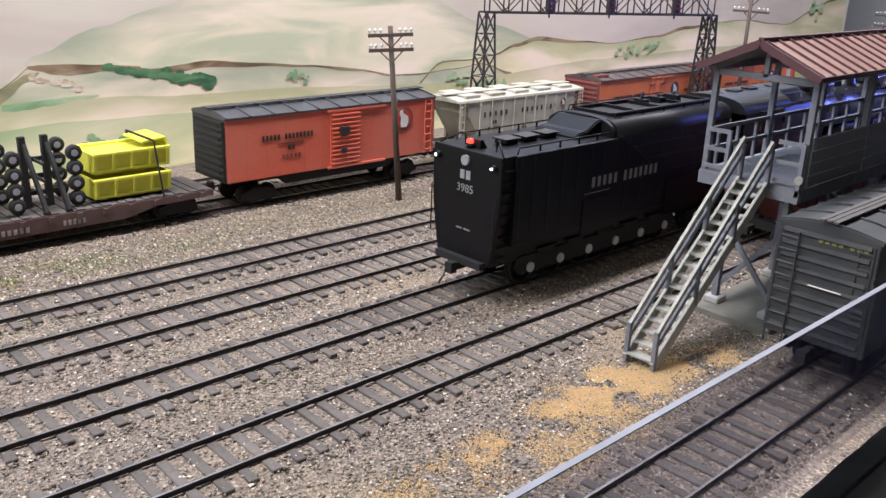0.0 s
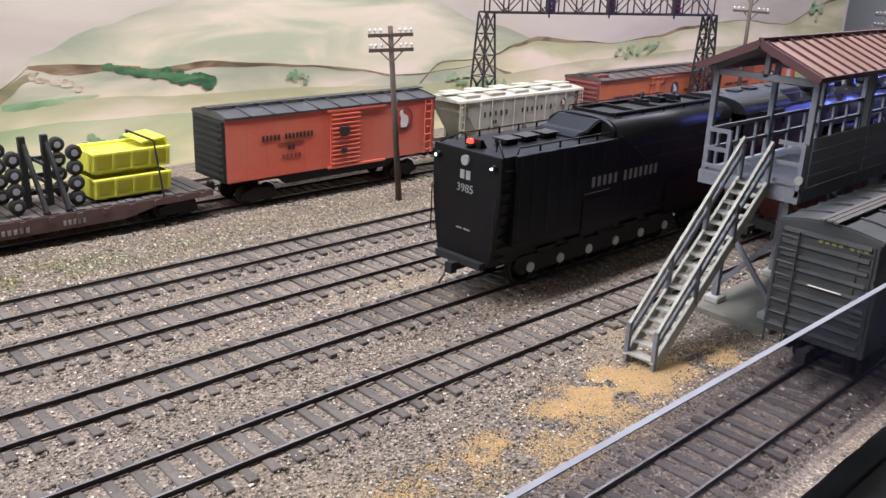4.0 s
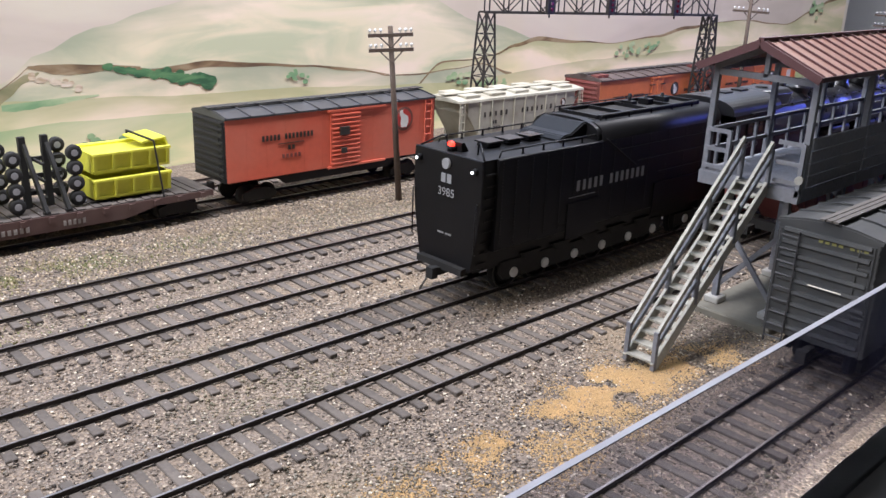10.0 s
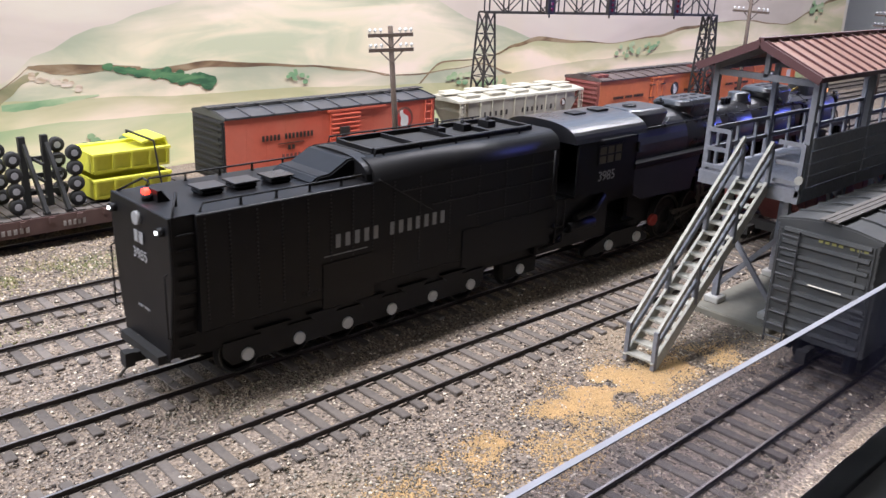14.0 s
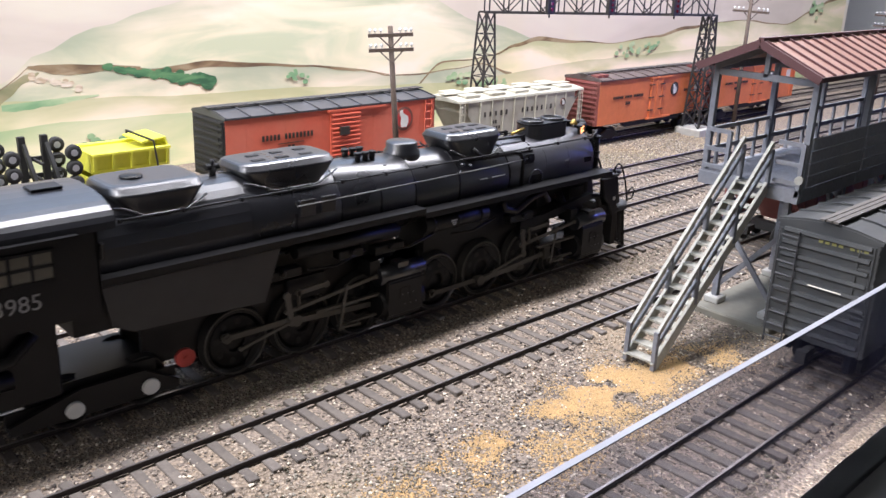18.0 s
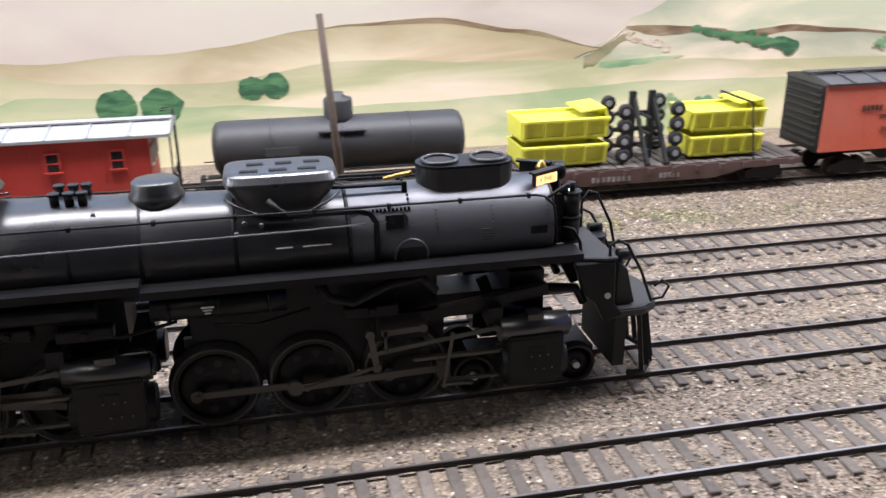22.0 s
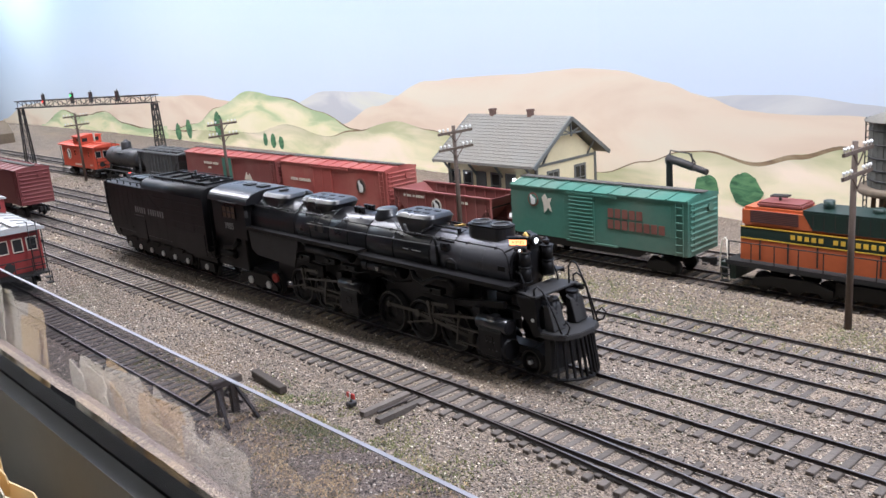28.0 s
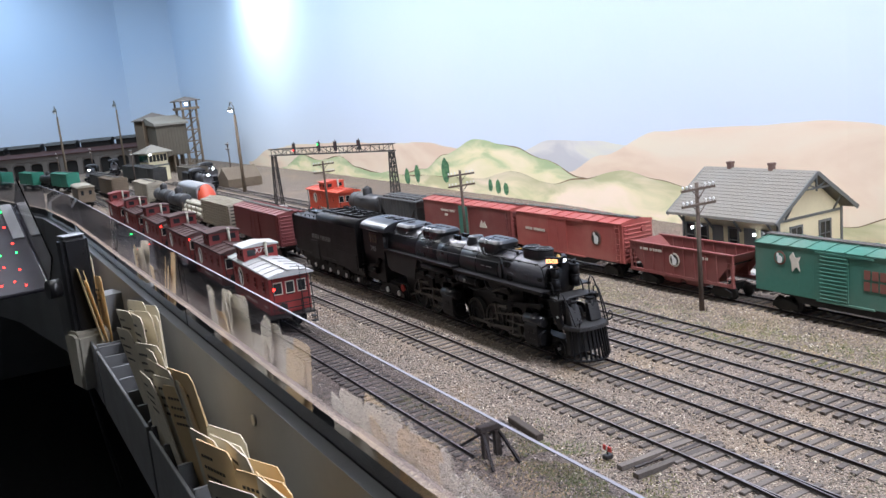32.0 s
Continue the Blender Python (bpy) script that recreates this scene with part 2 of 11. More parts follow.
def make_ground():
    xs = np.concatenate([np.arange(-4.1, -1.2, 0.05), np.arange(-1.2, 0.6, 0.006), np.arange(0.6, 1.65, 0.05)])
    ys = np.concatenate([np.arange(0.138, 0.60, 0.006), np.arange(0.60, 0.95, 0.03)])
    verts = []
    for x in xs:
        f = front(x)
        for y in ys:
            yy = f + (y - 0.138) * (0.95 - f) / 0.812
            verts.append((x, yy, terrain_height(x, yy)))
    k = len(ys)
    faces = [(i * k + j, (i + 1) * k + j, (i + 1) * k + j + 1, i * k + j + 1) for i in range(len(xs) - 1) for j in range(k - 1)]
    data = bpy.data.meshes.new("ground")
    data.from_pydata(verts, [], faces)
    data.polygons.foreach_set("use_smooth", [True] * len(faces))
    data.materials.append(SOIL)
    tagged(new("ground", data), "uneven scenic ground of tan soil and fine gravel", "ground", kind="structure")


make_ground()


def make_rails(name, centre, x0, x1):
    ob = thing("track_" + name.lower(), "straight track of dark steel rails on weathered wooden ties", "railway track", kind="structure")
    for side in (-1, 1):
        base, top = bms(), bms()
        xs = np.linspace(x0, x1, max(2, int((x1 - x0) / 0.08)))
        rows_b, rows_t = [], []
        for x in xs:
            y = centre + drift(name, x) + side * (GAUGE / 2 + 0.0004)
            rows_b.append([base.verts.new((x, y + a, z)) for a, z in ((-0.0005, TIE_TOP), (-0.0005, TIE_TOP + 0.0003), (-0.0002, TIE_TOP + 0.0005), (-0.0002, -0.0007), (-0.00038, -0.0006), (-0.00038, -0.0001), (0.00038, -0.0001), (0.00038, -0.0006), (0.0002, -0.0007), (0.0002, TIE_TOP + 0.0005), (0.0005, TIE_TOP + 0.0003), (0.0005, TIE_TOP))])
            rows_t.append([top.verts.new((x, y + a, z)) for a, z in ((-0.0004, -0.0001), (-0.00035, 0.0), (0.00035, 0.0), (0.0004, -0.0001))])
        for bm, rows in ((base, rows_b), (top, rows_t)):
            for a, b in zip(rows, rows[1:]):
                for i in range(len(a) - 1):
                    bm.faces.new((a[i], b[i], b[i + 1], a[i + 1]))
        part("rail", base, RAILSIDE, ob)
        part("rail_head", top, RAILTOP, ob, "rail head worn to bare metal")
    return ob


TIE_STEP = 0.0076


def tie_bmesh(length, w=0.0032, h=0.0022):
    bm = bms()
    box(bm, -w / 2, w / 2, -length / 2, length / 2, TIE_TOP - h, TIE_TOP)
    soften(bm, 0.00025)
    return bm


def make_ties(name, centre, x0, x1, near, owner):
    """Ties one by one over the near stretch, the others in one mesh."""
    rng = random.Random(name)
    single = mesh("tie", tie_bmesh(0.0305), TIE)
    far = bms()
    x = x0
    while x < x1:
        y = centre + drift(name, x) + rng.uniform(-0.0007, 0.0007)
        turn = rng.uniform(-1.6, 1.6)
        if near[0] < x < near[1]:
            ob = new("tie", single)
            ob.parent = owner
            ob.matrix_basis = pose(x, y, rng.uniform(-0.0002, 0.0), 0, 0, turn)
        else:
            box(far, x - 0.0016, x + 0.0016, y - 0.0152, y + 0.0152, TIE_TOP - 0.0022, TIE_TOP + rng.uniform(-0.0002, 0))
        x += TIE_STEP + rng.uniform(-0.0004, 0.0004)
    if len(far.verts):
        tagged(part("tie_row", far, TIES, owner, "row of weathered grey-brown wooden ties"), kind="stuff")
    else:
        far.free()


SPANS = {"A": (-2.6, 1.3), "B": (-2.6, 1.3), "C": (-2.6, 1.3), "D": (-2.6, 1.3), "E": (-2.6, 1.4), "F": (-2.4, 1.4), "H": (-2.4, -0.545), "G": (-0.16, 0.9)}
NEAR = {"A": (-0.35, 0.32), "B": (-0.45, 0.35), "C": (-0.65, 0.45), "D": (-0.75, 0.4), "E": (9, 9), "F": (9, 9), "H": (9, 9), "G": (0.1, 0.34)}
OWNERS = {n: make_rails(n, c, *SPANS[n]) for n, c in TRACKS.items()}

# ---- backdrop: a bent sheet with painted sky and hills ----
BACK = [(1.25, 0.58), (-0.14, 0.58), (-0.22, 0.5825), (-0.30, 0.589), (-0.38, 0.600), (-0.46, 0.615), (-0.70, 0.665), (-1.2, 0.72), (-2.2, 0.77), (-3.85, 0.80), (-4.0, 0.62), (-4.0, -0.3)]


def on_back(x, lift=0.0):
    """The place on the backdrop for an x along its long side (past its end, x goes on round the corner)."""
    for i, (p, q) in enumerate(zip(BACK, BACK[1:])):
        if x >= q[0] or i == len(BACK) - 2:
            f = (x - p[0]) / (q[0] - p[0]) if abs(q[0] - p[0]) > 1e-6 else 0
            y = p[1] + f * (q[1] - p[1])
            return Vector((x, y - lift, 0))


def sky_material():
    m = bpy.data.materials.new("painted_sky")
    m.use_nodes = True
    n, l = m.node_tree.nodes, m.node_tree.links
    b = n["Principled BSDF"]
    co = n.new("ShaderNodeTexCoord")
    sep = n.new("ShaderNodeSeparateXYZ")
    l.new(co.outputs["Object"], sep.inputs[0])
    r = n.new("ShaderNodeMapRange")
    r.inputs[1].default_value, r.inputs[2].default_value = 0.05, 0.45
    l.new(sep.outputs[2], r.inputs[0])
    cl = n.new("ShaderNodeTexNoise")
    cl.inputs["Scale"].default_value, cl.inputs["Detail"].default_value = 3.0, 5
    l.new(co.outputs["Object"], cl.inputs["Vector"])
    add = n.new("ShaderNodeMath")
    add.operation = "MULTIPLY_ADD"
    add.inputs[1].default_value, add.inputs[2].default_value = 0.35, -0.17
    l.new(cl.outputs[0], add.inputs[0])
    s = n.new("ShaderNodeMath")
    l.new(r.outputs[0], s.inputs[0])
    l.new(add.outputs[0], s.inputs[1])
    ramp = n.new("ShaderNodeValToRGB")
    ramp.color_ramp.elements[0].color = (0.62, 0.70, 0.81, 1)
    ramp.color_ramp.elements[1].color = (0.46, 0.62, 0.83, 1)
    l.new(s.outputs[0], ramp.inputs[0])
    side = n.new("ShaderNodeMapRange")
    side.inputs[1].default_value, side.inputs[2].default_value = -0.45, -0.15
    l.new(sep.outputs[0], side.inputs[0])
    rise = n.new("ShaderNodeMapRange")
    rise.inputs[1].default_value, rise.inputs[2].default_value, rise.inputs[3].default_value, rise.inputs[4].default_value = 0.085, 0.125, 1.0, 0.0
    l.new(sep.outputs[2], rise.inputs[0])
    both = n.new("ShaderNodeMath")
    both.operation = "MULTIPLY"
    l.new(side.outputs[0], both.inputs[0])
    l.new(rise.outputs[0], both.inputs[1])
    warm = n.new("ShaderNodeMix")
    warm.data_type = "RGBA"
    warm.inputs[7].default_value = (0.82, 0.76, 0.64, 1)
    l.new(both.outputs[0], warm.inputs[0])
    l.new(ramp.outputs[0], warm.inputs[6])
    l.new(warm.outputs[2], b.inputs["Base Color"])
    b.inputs["Roughness"].default_value = 0.8
    return m


SKY = sky_material()


def make_backdrop():
    bm = bms()
    lo = [bm.verts.new((x, y, -0.02)) for x, y in BACK]
    hi = [bm.verts.new((x, y, 0.9)) for x, y in BACK]
    for i in range(len(BACK) - 1):
        bm.faces.new((lo[i], lo[i + 1], hi[i + 1], hi[i]))
    ob = solid("backdrop", bm, SKY, "painted layout backdrop with pale blue sky and rolling hills", "backdrop", kind="structure")
    sol = ob.modifiers.new("thickness", "SOLIDIFY")
    sol.thickness, sol.offset = 0.004, 0
    return ob


BACKDROP = make_backdrop()


def hill_paint(name, low, high, third, scale=7.0, top=None):
    """Thin scenic paint brushed in soft bands."""
    m = bpy.data.materials.new(name)
    m.use_nodes = True
    n, l = m.node_tree.nodes, m.node_tree.links
    b = n["Principled BSDF"]
    co = n.new("ShaderNodeTexCoord")
    mp = n.new("ShaderNodeMapping")
    mp.inputs["Scale"].default_value = (1.0, 1.0, 4.0)
    mp.inputs["Rotation"].default_value = (0, 0.25, 0)
    l.new(co.outputs["Object"], mp.inputs["Vector"])
    no = n.new("ShaderNodeTexNoise")
    no.inputs["Scale"].default_value, no.inputs["Detail"].default_value, no.inputs["Distortion"].default_value = scale, 5, 0.6
    l.new(mp.outputs[0], no.inputs["Vector"])
    ramp = n.new("ShaderNodeValToRGB")
    e = ramp.color_ramp.elements
    e[0].position, e[0].color = 0.38, (*low, 1)
    e[1].position, e[1].color = 0.64, (*third, 1)
    mid = e.new(0.5)
    mid.color = (*high, 1)
    l.new(no.outputs[0], ramp.inputs[0])
    out = ramp.outputs[0]
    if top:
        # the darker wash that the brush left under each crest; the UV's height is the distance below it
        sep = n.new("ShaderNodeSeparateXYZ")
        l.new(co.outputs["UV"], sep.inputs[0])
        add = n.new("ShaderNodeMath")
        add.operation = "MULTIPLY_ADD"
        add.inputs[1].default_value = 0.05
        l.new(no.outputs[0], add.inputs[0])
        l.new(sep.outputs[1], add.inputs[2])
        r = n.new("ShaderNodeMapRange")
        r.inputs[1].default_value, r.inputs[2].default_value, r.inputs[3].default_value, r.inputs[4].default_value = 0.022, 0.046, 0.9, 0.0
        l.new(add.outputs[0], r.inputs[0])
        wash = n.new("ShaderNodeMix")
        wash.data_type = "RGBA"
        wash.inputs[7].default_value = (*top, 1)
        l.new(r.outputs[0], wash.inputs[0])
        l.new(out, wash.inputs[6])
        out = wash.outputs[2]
    l.new(out, b.inputs["Base Color"])
    b.inputs["Roughness"].default_value = 0.85
    return m


def painted_hill(points, material, layer, low=-0.015):
    """A hill outline of (x, height) pairs, rounded between them, as a paint layer on the backdrop."""
    bm = bms()
    xs = [p[0] for p in points]
    zs = [p[1] for p in points]
    n = max(12, int((max(xs) - min(xs)) / 0.012))
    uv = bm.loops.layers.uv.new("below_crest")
    prev = None
    for i in range(n + 1):
        x = min(xs) + (max(xs) - min(xs)) * i / n
        k = max(j for j in range(len(xs)) if xs[j] <= x + 1e-9)
        if k == len(xs) - 1:
            z = zs[-1]
        else:
            f = (x - xs[k]) / (xs[k + 1] - xs[k])
            z = zs[k] + (zs[k + 1] - zs[k]) * f * f * (3 - 2 * f)
        z += 0.0015 * noise.noise((x * 25, layer, 0))
        p = on_back(x, 0.0021 + 0.00016 * layer)
        now = (bm.verts.new((p.x, p.y, low)), bm.verts.new((p.x, p.y, max(z, low + 0.001))))
        if prev:
            f = bm.faces.new((prev[0], now[0], now[1], prev[1]))
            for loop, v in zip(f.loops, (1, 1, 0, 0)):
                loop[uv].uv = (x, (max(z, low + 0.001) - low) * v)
        prev = now
    return part("painted_hill", bm, material, BACKDROP, "hill painted in thin scenic colours")


PEACH = hill_paint("hill_peach", (0.70, 0.55, 0.42), (0.76, 0.63, 0.49), (0.76, 0.68, 0.54), 4.0)
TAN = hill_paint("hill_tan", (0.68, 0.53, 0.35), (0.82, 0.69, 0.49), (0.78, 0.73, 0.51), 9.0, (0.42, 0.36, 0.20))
CREAM = hill_paint("hill_cream", (0.56, 0.49, 0.42), (0.63, 0.55, 0.48), (0.68, 0.62, 0.52), 5.0)
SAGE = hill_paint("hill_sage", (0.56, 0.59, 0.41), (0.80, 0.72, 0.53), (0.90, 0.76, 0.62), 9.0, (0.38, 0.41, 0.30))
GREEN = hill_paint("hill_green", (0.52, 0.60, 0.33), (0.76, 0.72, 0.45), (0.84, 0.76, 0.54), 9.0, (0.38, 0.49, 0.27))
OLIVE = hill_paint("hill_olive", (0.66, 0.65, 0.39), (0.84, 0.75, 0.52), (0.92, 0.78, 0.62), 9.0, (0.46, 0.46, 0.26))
HAZE = hill_paint("hill_haze", (0.52, 0.53, 0.55), (0.64, 0.64, 0.62), (0.70, 0.70, 0.60))
RIDGE = hill_paint("ridge_brown", (0.16, 0.10, 0.06), (0.30, 0.20, 0.11), (0.42, 0.32, 0.2), 30.0)
_b = RIDGE.node_tree.nodes["Principled BSDF"]
_b.inputs["Alpha"].default_value = 0.75
LEAFPAINT = hill_paint("painted_foliage", (0.032, 0.105, 0.05), (0.065, 0.18, 0.08), (0.11, 0.25, 0.11), 60.0)
FADED_GREEN = hill_paint("faded_green", (0.20, 0.36, 0.19), (0.34, 0.48, 0.27), (0.55, 0.60, 0.38), 20.0)


def crest(points, layer, width=0.0022):
    """A broken dark stroke along a hill's crest."""
    xs, zs = [p[0] for p in points], [p[1] for p in points]
    n = int((xs[-1] - xs[0]) / 0.006)
    bm, prev = bms(), None
    for i in range(n + 1):
        x = xs[0] + (xs[-1] - xs[0]) * i / n
        k = max(j for j in range(len(xs)) if xs[j] <= x + 1e-9)
        f = (x - xs[k]) / (xs[k + 1] - xs[k]) if k < len(xs) - 1 else 0
        z = zs[k] + ((zs[k + 1] - zs[k]) * f * f * (3 - 2 * f) if k < len(xs) - 1 else 0)
        w = width * (max(0.30, 2.2 * noise.noise((x * 9, layer, 5.0)) + 0.75) if x > 0.1 else max(0.02, 2.0 * noise.noise((x * 9, layer, 5.0)) + 0.15))
        p = on_back(x, 0.0021 + 0.00016 * layer + 0.00008)
        z += 0.0015 * noise.noise((x * 25, layer, 0))
        now = (bm.verts.new((p.x, p.y, z - w)), bm.verts.new((p.x, p.y, z)))
        if prev:
            bm.faces.new((prev[0], now[0], now[1], prev[1]))
        prev = now
    part("painted_ridge", bm, RIDGE, BACKDROP, "brown brush stroke along a hill crest")


def hill(points, material, layer, edge=True, low=-0.015):
    painted_hill(points, material, layer, low)
    if edge:
        crest(points, layer)


TREES = []


def painted_tree(x, z, r, squash=0.9, material=None, lift=0.00296, words="small green tree dabbed on the backdrop"):
    """A dabbed round tree with an uneven edge."""
    TREES.append(x)
    lift += 0.000006 * len(TREES)
    bm = bms()
    p = on_back(x, lift)
    ring = []
    for i in range(36):
        a = 2 * math.pi * i / 36
        rr = r * (0.92 + 0.16 * noise.noise((x * 50 + math.cos(a) * 2.2, math.sin(a) * 2.2, z * 30)) + 0.08 * noise.noise((x * 90 + math.cos(a) * 6, math.sin(a) * 6, 1)))
        ring.append(bm.verts.new((p.x + rr * math.cos(a), on_back(p.x + rr * math.cos(a), lift).y, z + rr * squash * math.sin(a))))
    bm.faces.new(ring)
    part("painted_tree", bm, material or LEAFPAINT, BACKDROP, words)


# right-hand stretch: pale hills above green slopes
hill([(-0.56, 0.055), (-0.44, 0.080), (-0.30, 0.096), (0.05, 0.11), (0.15, 0.14), (0.25, 0.17), (0.45, 0.22), (0.8, 0.22), (1.24, 0.20)], CREAM, 1, False)
hill([(0.12, 0.042), (0.147, 0.052), (0.172, 0.069), (0.206, 0.084), (0.243, 0.094), (0.269, 0.1), (0.35, 0.118), (0.44, 0.11), (0.53, 0.08), (0.62, 0.06)], SAGE, 2, False)
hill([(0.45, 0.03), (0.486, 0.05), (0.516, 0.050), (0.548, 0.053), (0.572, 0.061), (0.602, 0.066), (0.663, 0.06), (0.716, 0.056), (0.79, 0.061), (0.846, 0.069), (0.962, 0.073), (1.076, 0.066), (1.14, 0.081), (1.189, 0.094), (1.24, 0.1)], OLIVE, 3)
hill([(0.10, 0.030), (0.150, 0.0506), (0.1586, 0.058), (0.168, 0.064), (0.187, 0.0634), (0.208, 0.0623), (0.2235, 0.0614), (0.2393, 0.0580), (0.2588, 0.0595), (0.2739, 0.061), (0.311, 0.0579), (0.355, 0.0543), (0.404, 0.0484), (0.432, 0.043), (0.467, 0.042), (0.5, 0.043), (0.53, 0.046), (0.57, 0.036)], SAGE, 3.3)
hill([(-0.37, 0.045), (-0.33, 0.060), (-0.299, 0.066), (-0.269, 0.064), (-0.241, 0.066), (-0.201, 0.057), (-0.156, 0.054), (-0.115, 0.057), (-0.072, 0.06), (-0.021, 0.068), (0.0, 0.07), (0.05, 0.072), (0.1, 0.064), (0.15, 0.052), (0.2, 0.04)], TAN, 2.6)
hill([(-0.299, 0.010), (-0.259, 0.034), (-0.235, 0.045), (-0.20, 0.050), (-0.143, 0.043), (-0.08, 0.041), (0.0, 0.05), (0.1, 0.046), (0.3, 0.040), (0.5, 0.033), (0.7, 0.042), (1.0, 0.045), (1.24, 0.05)], OLIVE, 4, False)
hill([(-0.299, 0.012), (-0.257, 0.017), (-0.208, 0.027), (-0.175, 0.037), (-0.143, 0.036), (-0.08, 0.028), (0.0, 0.024), (0.2, 0.03), (0.6, 0.02), (1.24, 0.03)], GREEN, 5, False)
# left-hand stretch
hill([(-0.62, 0.08), (-0.573, 0.091), (-0.539, 0.0935), (-0.5, 0.094), (-0.441, 0.089), (-0.36, 0.08), (-0.301, 0.07)], HAZE, 1.3, False)
hill([(-1.331, 0.065), (-1.221, 0.088), (-1.093, 0.088), (-1.042, 0.084), (-0.95, 0.07)], HAZE, 1.3, False)
hill([(-2.95, 0.005), (-2.7, 0.05), (-2.41, 0.067), (-2.08, 0.074), (-1.82, 0.076), (-1.66, 0.08), (-1.5, 0.07), (-1.2, 0.05)], PEACH, 1, False)
hill([(-1.22, 0.03), (-1.183, 0.044), (-1.095, 0.07), (-0.972, 0.102), (-0.89, 0.107), (-0.819, 0.109), (-0.721, 0.114), (-0.673, 0.112), (-0.62, 0.102), (-0.579, 0.091), (-0.539, 0.082), (-0.51, 0.08), (-0.441, 0.081), (-0.38, 0.075), (-0.301, 0.062)], PEACH, 2, False)
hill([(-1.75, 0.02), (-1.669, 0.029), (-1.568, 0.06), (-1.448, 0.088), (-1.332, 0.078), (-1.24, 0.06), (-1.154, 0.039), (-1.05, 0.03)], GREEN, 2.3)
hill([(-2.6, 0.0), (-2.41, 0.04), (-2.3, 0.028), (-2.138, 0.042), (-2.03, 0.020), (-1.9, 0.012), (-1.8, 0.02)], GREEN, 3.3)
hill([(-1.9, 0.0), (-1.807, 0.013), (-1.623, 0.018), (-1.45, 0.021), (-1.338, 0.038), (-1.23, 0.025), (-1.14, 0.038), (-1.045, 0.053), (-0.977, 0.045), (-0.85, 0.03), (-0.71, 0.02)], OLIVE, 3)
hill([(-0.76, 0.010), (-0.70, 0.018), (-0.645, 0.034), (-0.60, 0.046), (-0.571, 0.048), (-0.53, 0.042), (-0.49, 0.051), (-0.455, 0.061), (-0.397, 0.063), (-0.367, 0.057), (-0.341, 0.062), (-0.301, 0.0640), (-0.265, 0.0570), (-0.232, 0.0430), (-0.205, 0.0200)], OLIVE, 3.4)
for x, z, r in ((-0.336, 0.050, 0.0115), (-0.313, 0.047, 0.0140), (-0.232, 0.0585, 0.0075), (-0.219, 0.058, 0.0065), (-0.207, 0.0595, 0.006), (-0.128, 0.030, 0.0115), (-0.105, 0.029, 0.0125), (-0.056, 0.037, 0.0078), (-0.043, 0.038, 0.0086), (-0.575, 0.018, 0.013), (-0.537, 0.020, 0.016)):
    painted_tree(x, z, r)
for x, z, r in ((-1.748, 0.010, 0.013), (-1.698, 0.018, 0.013), (-1.573, 0.030, 0.017), (-1.41, 0.012, 0.008), (-1.385, 0.011, 0.009), (-1.36, 0.009, 0.008)):
    painted_tree(x, z, r, 1.4)
dabs = random.Random(21)


def stroke(points, material=RIDGE, words="brown brush stroke along a hill crest"):
    """A tapered brush stroke along (x, height, width) points."""
    bm, prev = bms(), None
    for (xa, za, wa), (xb, zb, wb) in zip(points, points[1:]):
        for i in range(10):
            f = i / 9
            x, z, w = xa + (xb - xa) * f, za + (zb - za) * f, wa + (wb - wa) * f
            w *= 1 + 0.5 * noise.noise((x * 120, z * 60, 3))
            p = on_back(x, 0.00276)
            now = (bm.verts.new((p.x, p.y, z - max(w, 0.0001))), bm.verts.new((p.x, p.y, z + 0.0002)))
            if prev and i:
                bm.faces.new((prev[0], now[0], now[1], prev[1]))
            prev = now
    part("painted_ridge", bm, material, BACKDROP, words)


ROCK = hill_paint("painted_rock", (0.50, 0.38, 0.26), (0.70, 0.60, 0.48), (0.80, 0.74, 0.64), 60.0)
MOSS = hill_paint("painted_moss", (0.24, 0.25, 0.12), (0.36, 0.33, 0.18), (0.50, 0.44, 0.26), 30.0)
MOSS.node_tree.nodes["Principled BSDF"].inputs["Alpha"].default_value = 0.7
stroke([(0.166, 0.0636, 0.001), (0.176, 0.0636, 0.0042), (0.195, 0.0629, 0.0050), (0.212, 0.0620, 0.0032), (0.232, 0.0600, 0.0012)])
stroke([(0.248, 0.0584, 0.0008), (0.262, 0.0598, 0.0040), (0.275, 0.0609, 0.0030), (0.295, 0.0594, 0.0016), (0.33, 0.0563, 0.0008)])
stroke([(0.36, 0.0537, 0.0006), (0.385, 0.0510, 0.0022), (0.405, 0.0482, 0.0012), (0.43, 0.0432, 0.0004)])
stroke([(0.140, 0.0465, 0.008), (0.152, 0.0520, 0.0075), (0.164, 0.0590, 0.0060), (0.172, 0.0600, 0.001)], MOSS, "olive wash on a painted slope")
stroke([(0.150, 0.0430, 0.003), (0.170, 0.0440, 0.0045), (0.190, 0.0450, 0.003), (0.205, 0.0450, 0.0005)], FADED_GREEN, "green wash on a painted slope")
for k in range(16):
    f = k / 15
    painted_tree(0.167 + 0.026 * f + dabs.gauss(0, 0.0012), 0.0575 - 0.0072 * f + dabs.gauss(0, 0.0011), dabs.uniform(0.0012, 0.0026), 0.7, ROCK, lift=0.00271, words="pale rock dabbed on the backdrop")
for k in range(40):
    f = (k + 0.5) / 40
    painted_tree(0.209 + 0.071 * f + dabs.gauss(0, 0.0010), 0.0606 - 0.0120 * f + dabs.gauss(0, 0.0005 + 0.0010 * f), 0.0016 + 0.0026 * f + dabs.uniform(0, 0.0012), 0.75, lift=0.00270)
